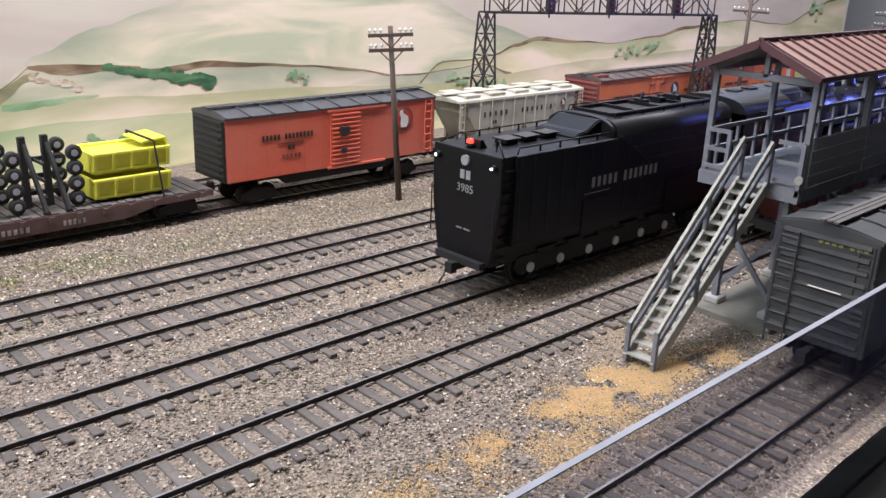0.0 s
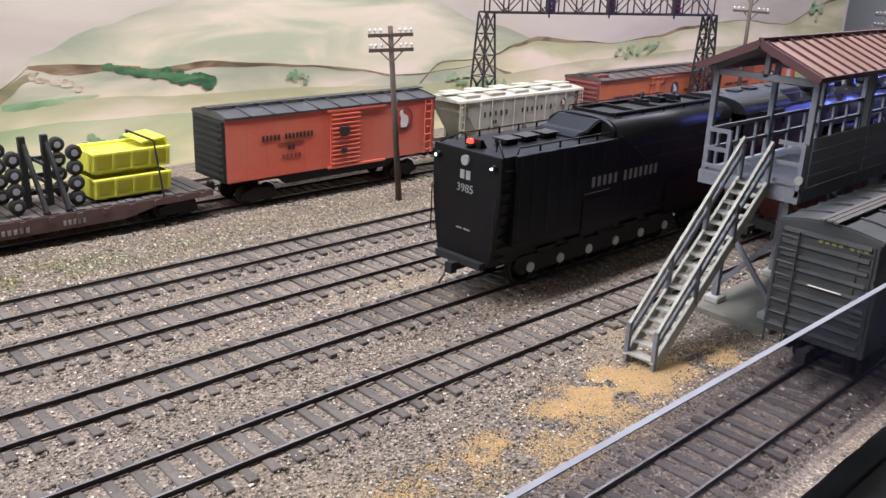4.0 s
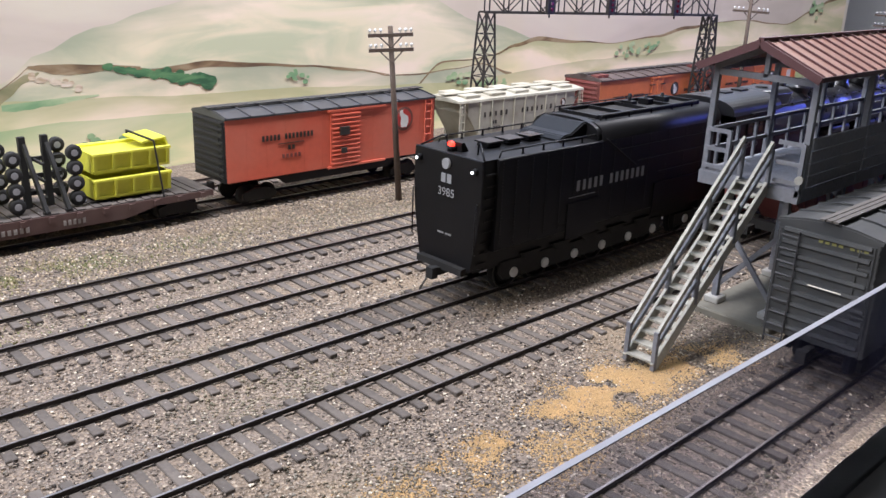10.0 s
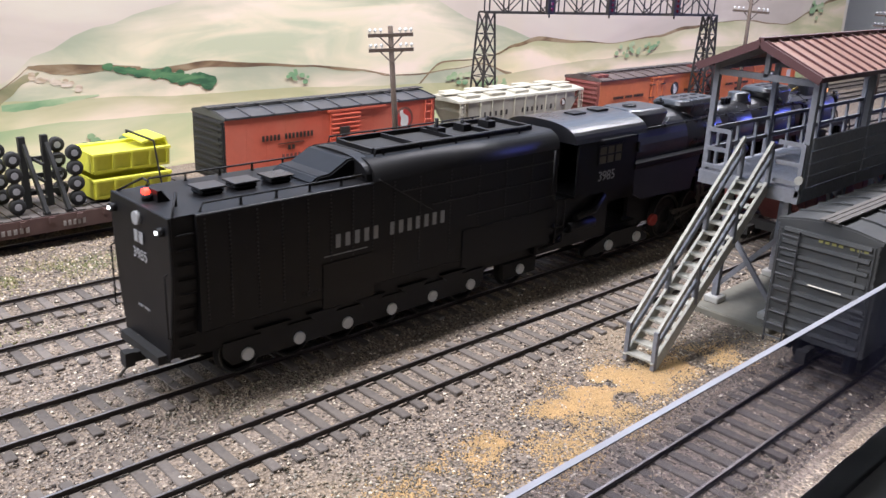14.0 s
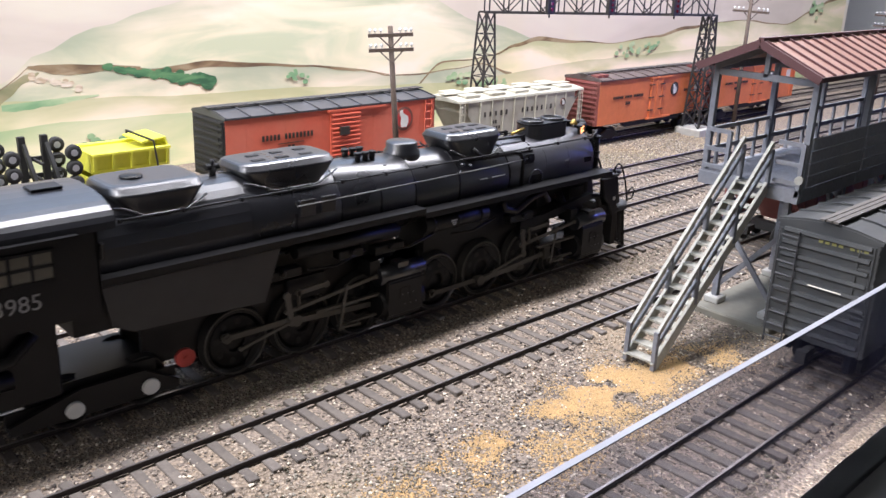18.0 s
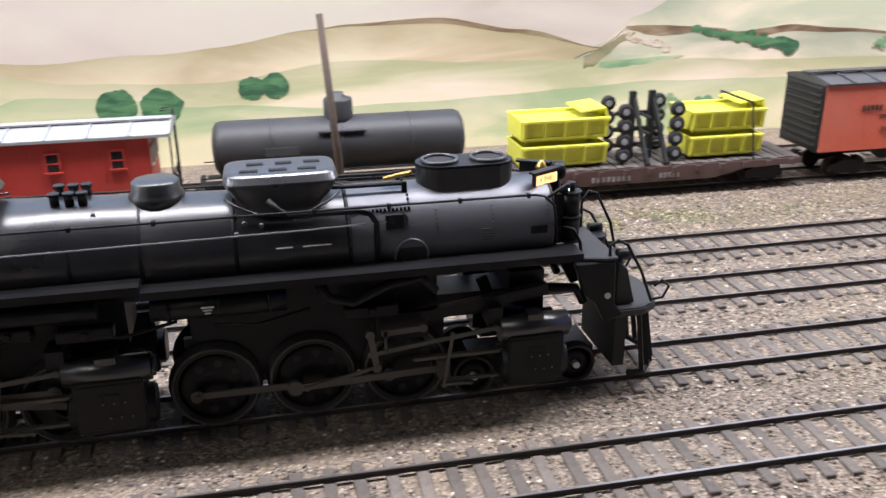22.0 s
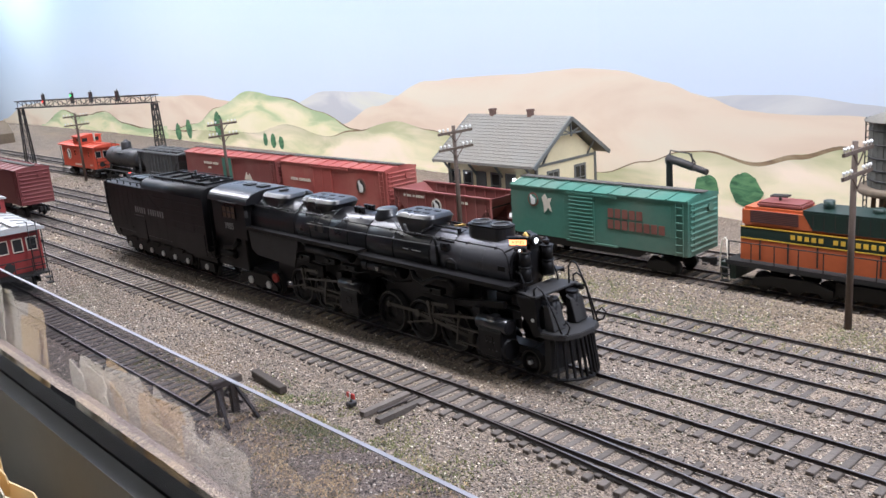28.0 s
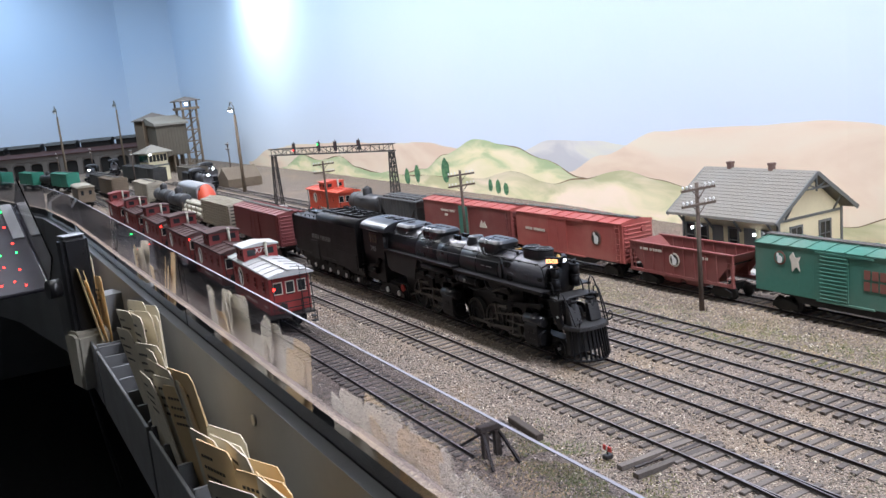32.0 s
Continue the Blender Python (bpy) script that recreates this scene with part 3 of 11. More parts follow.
for x, z, r in ((0.206, 0.015, 0.013), (0.222, 0.013, 0.013), (0.345, 0.047, 0.008), (0.50, 0.037, 0.012), (0.545, 0.030, 0.014), (0.735, 0.049, 0.013), (0.775, 0.050, 0.012), (1.16, 0.085, 0.02)):
    for k in range(12):
        painted_tree(x + dabs.gauss(0, r * 0.8), z + dabs.gauss(0, r * 0.22), r * dabs.uniform(0.16, 0.32), 0.7, FADED_GREEN)

# ---- clear guard and fascia along the layout's front ----
# the blue-grey tint puts the panel's dark bluish reflection into its colour
PLEXI = clear("clear_acrylic", (0.77, 0.77, 0.84), 0.015)
FASCIA = paint("grey_fascia", (0.165, 0.168, 0.172), 0.45, spread=0.08, bump=0.05, dirt=(0.11, 0.11, 0.1), dirt_amount=0.4, dirt_scale=8)
EDGE = paint("acrylic_edge", (0.22, 0.22, 0.245), 0.5, spread=0.2, scale=120, bump=0.03)
EDGES = [[(-4.0, -0.345), (-3.3, -0.098), (-2.8, 0.054), (-2.35, 0.126), (-1.95, 0.142), (-1.043, 0.142)], [(-1.04, 0.142), (1.2, 0.142)]]


def ribbon(bm, pts, thick, z0, z1):
    """A standing strip of even thickness along a line in plan."""
    rows = []
    for i, (x, y) in enumerate(pts):
        a, b = pts[max(i - 1, 0)], pts[min(i + 1, len(pts) - 1)]
        d = Vector((b[0] - a[0], b[1] - a[1])).normalized() * thick / 2
        rows.append([bm.verts.new((x + s * -d.y, y + s * d.x, z)) for s, z in ((-1, z0), (1, z0), (1, z1), (-1, z1))])
    for p, q in zip(rows, rows[1:]):
        for i in range(4):
            bm.faces.new((p[i], q[i], q[(i + 1) % 4], p[(i + 1) % 4]))
    bm.faces.new(rows[0][::-1])
    bm.faces.new(rows[-1])


for line in EDGES:
    guard = thing("acrylic_guard", "clear acrylic guard panel along the layout's front edge", "guard panel")
    bm = bms()
    ribbon(bm, line, 0.0015, -0.035, 0.0461)
    pane = part("pane", bm, PLEXI, guard)
    pane.visible_shadow = False
    bm = bms()
    ribbon(bm, line, 0.0015, 0.0462, 0.0464)
    part("top_edge", bm, EDGE, guard, "sawn top edge")
for k, line in enumerate(([(-4.0, -0.353), (-3.3, -0.106), (-2.8, 0.046), (-2.35, 0.120), (-1.95, 0.136), (-1.151, 0.136)], [(-1.149, 0.136), (1.2, 0.136)])):
    bm = bms()
    ribbon(bm, line, 0.0092, -0.34, -0.026)
    solid("fascia", bm, FASCIA, "grey painted fascia board along the layout's edge", "fascia", kind="structure")
# ---- steam locomotive and tender; x runs back from the pilot's tip, the aisle side is -y ----
LOCO = thing("steam_locomotive", "black articulated steam locomotive with graphite smokebox, running on the third track", "locomotive")
TENDER = thing("locomotive_tender", "long black riveted tender coupled behind the steam locomotive", "tender")
ROLLING, COUPLED, MAINS = [], [], []
DRIVER_R, CRANK, MAIN_LENGTH = 0.0116, 0.0050, 0.040
LAMP_WHITE = glow("lamp_white", (0.9, 0.95, 1.0), 3.0)
LAMP_RED = glow("lamp_red", (1.0, 0.05, 0.03), 3.0)
LAMP_AMBER = glow("numberboard_amber", (1.0, 0.42, 0.17), 2.6)
LETTER = paint("pale_lettering", (0.26, 0.26, 0.26), 0.7, bump=0.0, dirt=(0.2, 0.2, 0.2))
HUB = paint("white_hub", (0.6, 0.6, 0.57), 0.6, bump=0.0)
DARKPANEL = paint("dark_grey_panel", (0.022, 0.021, 0.021), 0.6, bump=0.03)
GLASS_DARK = paint("cab_glass", (0.12, 0.11, 0.085), 0.15, bump=0.0)
RED_PAINT = paint("red_detail", (0.35, 0.03, 0.02), 0.6)
BRASS = paint("brass", (0.5, 0.33, 0.1), 0.3, metal=0.9, bump=0.02)


def blocks(bm, counts, height, width, gap, space, origin, flat="y"):
    """Letter-sized plain bars in a row, one for each character of each word."""
    total = sum(counts) * (width + gap) - gap + (len(counts) - 1) * space
    x = -total / 2
    for k, count in enumerate(counts):
        for i in range(count):
            a, b = origin[0] + x, origin[0] + x + width
            if flat == "y":
                box(bm, a, b, origin[1] - 0.00008, origin[1] + 0.0002, origin[2] - height / 2, origin[2] + height / 2)
            else:
                box(bm, origin[0] - 0.0002, origin[0] + 0.00008, origin[1] + x, origin[1] + x + width, origin[2] - height / 2, origin[2] + height / 2)
            x += width + gap
        x += space


def arch(bm, x0, x1, half, eave, top, bottom=None, n=14, power=2.4):
    """A rounded roof or hood between x0 and x1: half width, eave and top heights."""
    pts = []
    for i in range(n + 1):
        t = math.pi * i / n
        c, s = math.cos(t), math.sin(t)
        pts.append((half * math.copysign(abs(c) ** (2 / power), c), eave + (top - eave) * abs(s) ** (2 / power)))
    if bottom is not None:
        pts = [(half, bottom)] + pts + [(-half, bottom)]
    prism(bm, pts, 0, x0, x1)


def rivets(bm, rows, y, r=0.00022):
    """Lines of rivet heads on a side plate: (x0, z0, x1, z1, count)."""
    for x0, z0, x1, z1, n in rows:
        for i in range(n):
            f = i / max(1, n - 1)
            x, z = x0 + (x1 - x0) * f, z0 + (z1 - z0) * f
            box(bm, x - r, x + r, y - 0.00018, y + 0.00018, z - r, z + r)


def spoked_wheel(name, radius, width, parent, at, hub=None, driver=False):
    """A wheel on the y axis; drivers get a disc centre with holes, a counterweight and a crank pin."""
    bm = bms()
    r, w = radius, width
    lathe(bm, [(r * 0.84, -w / 2), (r, -w / 2), (r, w * 0.3), (r * 1.06, w * 0.3), (r * 1.06, w / 2), (r * 0.84, w / 2)], (0, 0, 0), "y", 28, hollow=True)
    wheel = part(name, bm, TRUCK, parent, at=at)
    bm = bms()
    lathe(bm, [(r * 0.93, -w / 2 - 0.0001), (r * 0.94, -w / 2 - 0.0003), (r * 0.975, -w / 2 - 0.0003), (r * 0.985, -w / 2)], (0, 0, 0), "y", 28, hollow=True)
    part("tyre", bm, STEEL, wheel, "steel tyre with a bright rim")
    bm = bms()
    if driver:
        lathe(bm, [(r * 0.86, -w * 0.05), (r * 0.72, -w * 0.28), (r * 0.42, -w * 0.30), (r * 0.30, -w * 0.52), (r * 0.30, w * 0.4), (r * 0.86, w * 0.2)], (0, 0, 0), "y", 24)
        weight = bms()
        prism(weight, [(r * 0.83 * math.cos(a), r * 0.83 * math.sin(a)) for a in np.linspace(math.pi - 0.75, math.pi + 0.75, 9)], 1, -w * 0.48, -w * 0.2)
        part("counterweight", weight, BLACK, wheel)
        for i in range(8):
            a = 2 * math.pi * (i + 0.5) / 8
            hole = bms()
            rod(hole, (r * 0.58 * math.cos(a), -w * 0.33, r * 0.58 * math.sin(a)), (r * 0.58 * math.cos(a), -w * 0.2, r * 0.58 * math.sin(a)), r * 0.10, 10)
            part("lightening_boss", hole, TRUCK, wheel)
    else:
        lathe(bm, [(r * 0.86, -w * 0.15), (r * 0.5, -w * 0.3), (r * 0.28, -w * 0.55), (r * 0.28, w * 0.4), (r * 0.86, w * 0.2)], (0, 0, 0), "y", 16)
    part("wheel_centre", bm, BLACK, wheel)
    if hub:
        bm = bms()
        lathe(bm, [(hub, -w * 0.5 - 0.0012), (hub, -w * 0.5 + 0.001)], (0, 0, 0), "y", 14)
        part("axle_cap", bm, HUB, wheel, "white painted axle cap")
    if driver:
        bm = bms()
        rod(bm, (CRANK, -w / 2 - 0.0032, 0), (CRANK, w / 2, 0), 0.0009, 10)
        part("crank_pin", bm, STEEL, wheel)
    return wheel


def rear_x(x, k):
    """The engine's length behind the smokebox, drawn out by a factor."""
    return x if x > -0.09 else -0.09 + (x + 0.09) * k


def build_engine():
    L = LOCO
    # boiler barrel in three courses, smokebox, firebox wrapper
    def course(name, x0, x1, r0, r1, z0, z1, mat):
        bm = bms()
        n = 32
        rings = []
        for x, r, z in ((x0, r0, z0), (x0 - 0.0004, r0 + 0.0002, z0), (x1 + 0.0004, r1 + 0.0002, z1), (x1, r1, z1)):
            rings.append([bm.verts.new((x, r * math.cos(2 * math.pi * i / n), z + r * math.sin(2 * math.pi * i / n))) for i in range(n)])
        for a, b in zip(rings, rings[1:]):
            for i in range(n):
                bm.faces.new((a[i], a[(i + 1) % n], b[(i + 1) % n], b[i])).smooth = True
        bm.faces.new(rings[0])
        bm.faces.new(rings[-1][::-1])
        return part(name, bm, mat, L)
    course("smokebox", -0.0345, -0.0890, 0.0127, 0.0127, 0.0484, 0.0484, GRAPHITE)
    course("boiler_course", -0.0890, -0.139, 0.0129, 0.0136, 0.0482, 0.0486, SATIN)
    course("boiler_course", -0.139, -0.172, 0.0137, 0.0143, 0.0487, 0.0490, SATIN)
    course("boiler_course", -0.172, -0.206, 0.0144, 0.0148, 0.0490, 0.0492, SATIN)
    for x in (-0.0895, -0.117, -0.139, -0.155, -0.172, -0.19):
        r = 0.0130 + (0.0150 - 0.0130) * (-x - 0.094) / 0.112
        bm = bms()
        lathe(bm, [(r, -0.0006), (r + 0.00025, -0.0004), (r + 0.00025, 0.0004), (r, 0.0006)], (x, 0, 0.0484), "x", 32)
        part("boiler_band", bm, BLACK, L)
    bm = bms()
    arch(bm, -0.206, -0.256, 0.0152, 0.049, 0.0645, 0.0405, 16, 2.2)
    part("firebox", bm, SATIN, L)
    # smokebox front with door, pumps and shields
    bm = bms()
    lathe(bm, [(0.0126, 0.0), (0.0124, 0.0009), (0.0115, 0.0012), (0.009, 0.0014), (0.0085, 0.002), (0.003, 0.0026), (0.0008, 0.003)], (-0.0345, 0, 0.0482), "x", 30)
    front = part("smokebox_front", bm, BLACK, L, "black smokebox front with a bolted door")
    bm = bms()
    for i in range(22):
        a = 2 * math.pi * i / 22
        rod(bm, (-0.0335, 0.0108 * math.cos(a), 0.0482 + 0.0108 * math.sin(a)), (-0.0328, 0.0108 * math.cos(a), 0.0482 + 0.0108 * math.sin(a)), 0.0005, 6)
    part("door_dogs", bm, BLACK, front)
    for s in (-1, 1):
        for z, r in ((0.0545, 0.0026), (0.0475, 0.0028)):
            bm = bms()
            rod(bm, (-0.0285, s * 0.0078, z - 0.0034), (-0.0285, s * 0.0078, z + 0.0034), r, 14)
            rod(bm, (-0.0285, s * 0.0078, z - 0.0038), (-0.0285, s * 0.0078, z - 0.0032), r + 0.0004, 14)
            rod(bm, (-0.0285, s * 0.0078, z + 0.003), (-0.0285, s * 0.0078, z + 0.0036), r + 0.0004, 14)
            part("air_pump", bm, BLACK, L, "air pump on the smokebox front")
        bm = bms()
        box(bm, -0.0325, -0.0285, s * 0.0078 - 0.001, s * 0.0078 + 0.001, 0.0435, 0.0575)
        rod(bm, (-0.0285, s * 0.0078, 0.058), (-0.0285, s * 0.0078, 0.0605), 0.0012, 8)
        tube(bm, [(-0.0285, s * 0.0078, 0.0595), (-0.031, s * 0.0105, 0.0605), (-0.037, s * 0.0118, 0.0575)], 0.0005)
        part("pump_bracket", bm, BLACK, L)
    # stack casing with two flues
    bm = bms()
    pts = []
    for i in range(24):
        t = 2 * math.pi * i / 24
        cx = -0.0495 if math.cos(t) > 0 else -0.0635
        pts.append((cx + 0.0062 * math.cos(t), 0.0062 * math.sin(t)))
    prism(bm, pts, 2, 0.0580, 0.0662)
    stack = part("stack_casing", bm, SATIN, L)
    bm = bms()
    for cx in (-0.0498, -0.0632):
        lathe(bm, [(0.0051, 0.0), (0.0051, 0.0011), (0.0043, 0.0011), (0.0043, 0.0)], (cx, 0, 0.0662), "z", 24, hollow=True)
    part("flue_rim", bm, SATIN, stack)
    # black discs close the rims and paint the shade down the flues
    for cx in (-0.0498, -0.0632):
        bm = bms()
        rod(bm, (cx, 0, 0.0655), (cx, 0, 0.0666), 0.0042, 24)
        part("flue_mouth", bm, TRUCK, stack)
    bm = bms()
    prism(bm, [(x + (-0.0001 if x < -0.056 else 0.0001), y * 1.015) for x, y in pts], 2, 0.0657, 0.0664)
    part("casing_lip", bm, BLACK, stack)
    # sand domes: flat roof plate, sloping shoulder, hull-shaped sides running down to the jacket
    def dome(name, x0, x1, half, low, high, words, hatches=True):
        bm = bms()
        cx, rx = (x0 + x1) / 2, (x1 - x0) / 2
        edge = high - 0.0024
        rings = []
        for kx, ky, z in ((0.60, 1.02, low), (0.70, 1.01, low + (edge - low) * 0.3), (0.86, 1.0, low + (edge - low) * 0.62), (0.97, 0.995, edge - 0.0006), (1.0, 1.0, edge), (0.995, 0.985, edge + 0.0004), (0.965, 0.84, high - 0.0005), (0.94, 0.78, high - 0.0001), (0.85, 0.66, high + 0.0001)):
            ring = []
            for i in range(40):
                t = 2 * math.pi * i / 40
                c, q = math.cos(t), math.sin(t)
                ring.append(bm.verts.new((cx + rx * kx * math.copysign(abs(c) ** 0.36, c), half * ky * math.copysign(abs(q) ** 0.36, q), z)))
            rings.append(ring)
        for p, q in zip(rings, rings[1:]):
            for i in range(40):
                bm.faces.new((p[i], p[(i + 1) % 40], q[(i + 1) % 40], q[i]))
        bm.faces.new(rings[0][::-1])
        bm.faces.new(rings[-1])
        bmesh.ops.recalc_face_normals(bm, faces=bm.faces)
        for f in bm.faces:
            f.smooth = abs(f.normal.z) < 0.3
        ob = part(name, bm, SATIN, L, words)
        if hatches:
            for i in range(3):
                x = x0 + (x1 - x0) * (0.24 + 0.25 * i)
                for u, v, y0, y1 in ((-0.0026, 0.0020, -half * 0.52, -half * 0.34), (-0.0008, 0.0034, half * 0.10, half * 0.30)):
                    bm = bms()
                    box(bm, x + u, x + v, y0, y1, high - 0.0001, high + 0.0004)
                    soften(bm, 0.0002)
                    part("hatch", bm, BLACK, ob)
        # thin fairing flange round the foot of the dome
        for s in (-1, 1):
            bm = bms()
            tube(bm, [(cx - rx * 0.98, s * half * 0.86, edge - 0.0030), (cx - rx * 0.80, s * half * 1.03, low + 0.0036), (cx - rx * 0.45, s * half * 1.10, low + 0.0012), (cx + rx * 0.45, s * half * 1.10, low + 0.0012), (cx + rx * 0.80, s * half * 1.03, low + 0.0036), (cx + rx * 0.98, s * half * 0.86, edge - 0.0030)], 0.00035, 6)
            part("dome_flange", bm, SATIN, ob)
        return ob
    dome("sand_dome", -0.1190, -0.0908, 0.0100, 0.0575, 0.0680, "flat-topped sand dome with sloping shoulders")
    dome("sand_dome", -0.2053, -0.1702, 0.0104, 0.0585, 0.0682, "flat-topped sand dome with sloping shoulders")
    bm = bms()
    lathe(bm, [(0.0072, -0.004), (0.0066, -0.001), (0.0058, 0.0), (0.0058, 0.002), (0.0052, 0.0026), (0.001, 0.0028)], (-0.1350, 0, 0.0640), "z", 22)
    part("steam_dome", bm, SATIN, L)
    # low cover ahead of the cab
    dome("dome_cover", -0.2460, -0.2180, 0.0122, 0.0585, 0.0676, "low flat cover ahead of the cab roof", False)
    bm = bms()
    lathe(bm, [(0.0034, 0.0), (0.0032, 0.0008), (0.0006, 0.0011)], (-0.236, 0.0, 0.0675), "z", 16)
    part("cover_lid", bm, BLACK, L)
    bm = bms()
    prism(bm, [(x, y) for x, y in [(-0.1590 + 0.0048 * math.cos(t) * (1.0 if math.cos(t) > 0 else 0.6) + (0.006 if math.cos(t) > 0 else 0.0), -0.0036 + 0.0022 * math.sin(t)) for t in np.linspace(0, 2 * math.pi, 24, endpoint=False)]], 2, 0.0600, 0.0617)
    part("valve_base", bm, SATIN, L)
    for i, x in enumerate((-0.1515, -0.1545, -0.1578)):
        for y in (-0.0036, 0.0036):
            bm = bms()
            rod(bm, (x, y, 0.0615), (x, y, 0.0655), 0.0011, 10)
            rod(bm, (x, y, 0.0648), (x, y, 0.0656), 0.0014, 10)
            part("safety_valve", bm, BLACK, L)
    bm = bms()
    rod(bm, (-0.2105, 0, 0.062), (-0.2105, 0, 0.0672), 0.0011, 8)
    rod(bm, (-0.2128, 0, 0.0672), (-0.2085, 0, 0.0672), 0.001, 8)
    rod(bm, (-0.2105, 0, 0.0668), (-0.2105, 0, 0.0695), 0.0007, 8)
    part("whistle", bm, BLACK, L)
    # riveted cover plate and pipes on the smokebox
    def skin(x, a, lift=0.0):
        """A place on the smokebox wrapper at angle a from the top, towards the aisle."""
        return (x, -(0.0127 + lift) * math.sin(a), 0.0484 + (0.0127 + lift) * math.cos(a))
    for s in (-1, 1):
        bm = bms()
        rows = [[skin(x, s * a, 0.0003) for a in np.linspace(0.05, 0.86, 6)] for x in (-0.0730, -0.0895)]
        vs = [[bm.verts.new(p) for p in row] for row in rows]
        for i in range(5):
            bm.faces.new((vs[0][i], vs[0][i + 1], vs[1][i + 1], vs[1][i]))
        plate = part("cover_plate", bm, GRAPHITE, L, "riveted cover plate on the smokebox")
        bm = bms()
        for i in range(15):
            x, y, z = skin(-0.0735 - 0.00105 * i, s * 0.84, 0.0004)
            box(bm, x - 0.00032, x + 0.00032, y - 0.0004, y + 0.0004, z - 0.0004, z + 0.0004)
        for i in range(7):
            x, y, z = skin(-0.0734, s * (0.12 + 0.10 * i), 0.0004)
            box(bm, x - 0.0003, x + 0.0003, y - 0.0003, y + 0.0003, z - 0.0003, z + 0.0003)
        tagged(part("rivet_line", bm, BLACK, plate, "line of black rivet heads"), kind="stuff")
        bm = bms()
        for i in range(30):
            x, y, z = skin(-0.0893, s * (0.1 + 0.055 * i), 0.0002)
            box(bm, x - 0.00022, x + 0.00022, y - 0.00022, y + 0.00022, z - 0.00022, z + 0.00022)
        for x in (-0.0360, -0.0515, -0.0665):
            for i in range(9):
                q = skin(x, s * (0.9 + 0.09 * i), 0.0001)
                box(bm, q[0] - 0.0002, q[0] + 0.0002, q[1] - 0.0002, q[1] + 0.0002, q[2] - 0.0002, q[2] + 0.0002)
        tagged(part("rivet_line", bm, GRAPHITE, L), kind="stuff")
    bm = bms()
    for s in (-1, 1):
        tube(bm, [(-0.074, s * 0.005, 0.0610), (-0.074, s * 0.005, 0.0624), (-0.093, s * 0.005, 0.0626), (-0.0955, s * 0.005, 0.061)], 0.0005)
        box(bm, -0.0745, -0.0732, s * 0.005 - 0.0006, s * 0.005 + 0.0006, 0.0595, 0.063)
    part("pipe_frame", bm, BLACK, L)
    bm = bms()
    rod(bm, (-0.0715, -0.0030, 0.0648), (-0.0790, -0.0030, 0.0634), 0.0006, 8)
    part("whistle_pipe", bm, BRASS, L, "small brass pipe")
    # details on the boiler side: hand holes, plates, washout cover
    for s in (-1, 1):
        bm = bms()
        rod(bm, (-0.0760, s * 0.0112, 0.0545), (-0.0760, s * 0.0122, 0.0550), 0.0019, 14)
        box(bm, -0.0800, -0.0755, s * 0.0122 - 0.0008, s * 0.0122 + 0.0008, 0.0528, 0.0566)
        rod(bm, (-0.0785, s * 0.0117, 0.0550), (-0.0785, s * 0.0140, 0.0556), 0.0010, 12)
        part("check_valve", bm, BLACK, L)
        bm = bms()
        lathe(bm, [(0.0040, -0.0009), (0.0047, -0.0007), (0.0047, 0.0007), (0.0040, 0.0009)], (-0.0735, s * 0.0124, 0.0452), "y", 24, hollow=True)
        ring = part("cover_ring", bm, GRAPHITE, L)
        # solid black disc gives the ring's hole its shade by colour
        bm = bms()
        lathe(bm, [(0.0040, -0.0006), (0.0040, 0.0006)], (-0.0735, s * 0.0122, 0.0452), "y", 24)
        part("ring_well", bm, TRUCK, ring)
        bm = bms()
        rod(bm, (-0.0735, s * 0.0120, 0.0440), (-0.0735, s * 0.0136, 0.0440), 0.0016, 12)
        part("ring_valve", bm, BLACK, ring)
        bm = bms()
        box(bm, -0.0412, -0.0366, s * 0.0126 - 0.0004, s * 0.0126 + 0.0004, 0.0484, 0.0506)
        part("lamp_slot", bm, BLACK, L)
        bm = bms()
        for z in (0.0478, 0.0486, 0.0494, 0.0506):
            box(bm, -0.0546, -0.0516, s * 0.0126 - 0.0003, s * 0.0126 + 0.0003, z, z + 0.00025)
        part("builder_plate", bm, STEEL, L, "small builder's plate")
        # handrail with stanchions
        bm = bms()
        rail = [(-0.0335, s * 0.0118, 0.0450), (-0.0340, s * 0.0126, 0.0510), (-0.0350, s * 0.0128, 0.0560), (-0.0375, s * 0.0126, 0.0585), (-0.0400, s * 0.0124, 0.0590)] + [(-0.042 - i * 0.0186, s * (0.0124 + 0.00028 * i), 0.0591 + 0.0001 * i) for i in range(12)]
        tube(bm, rail, 0.00035, 6)
        part("handrail", bm, BLACK, L)
        for p in rail[5:]:
            bm = bms()
            rod(bm, (p[0], p[1] * 0.9, p[2]), (p[0], p[1], p[2]), 0.0004, 6)
            rod(bm, (p[0], p[1] - 0.0004, p[2] - 0.0006), (p[0], p[1] - 0.0004, p[2] + 0.0006), 0.0006, 6)
            part("handrail_post", bm, BLACK, L)
        bm = bms()
        tube(bm, [(-0.0825, s * 0.0133, 0.0445), (-0.0825, s * 0.0134, 0.0550), (-0.0840, s * 0.0128, 0.0574), (-0.0870, s * 0.0122, 0.0582), (-0.104, s * 0.0122, 0.0584), (-0.1065, s * 0.0116, 0.0600), (-0.1085, s * 0.0104, 0.0622)], 0.0008, 8)
        part("boiler_pipe", bm, BLACK, L)
        bm = bms()
        tube(bm, [(-0.080, s * 0.0134, 0.0552), (-0.10, s * 0.0140, 0.0548), (-0.15, s * 0.0148, 0.0545), (-0.19, s * 0.0156, 0.0545)], 0.00026)
        part("boiler_pipe", bm, LETTER, L, "thin bright pipe along the boiler")
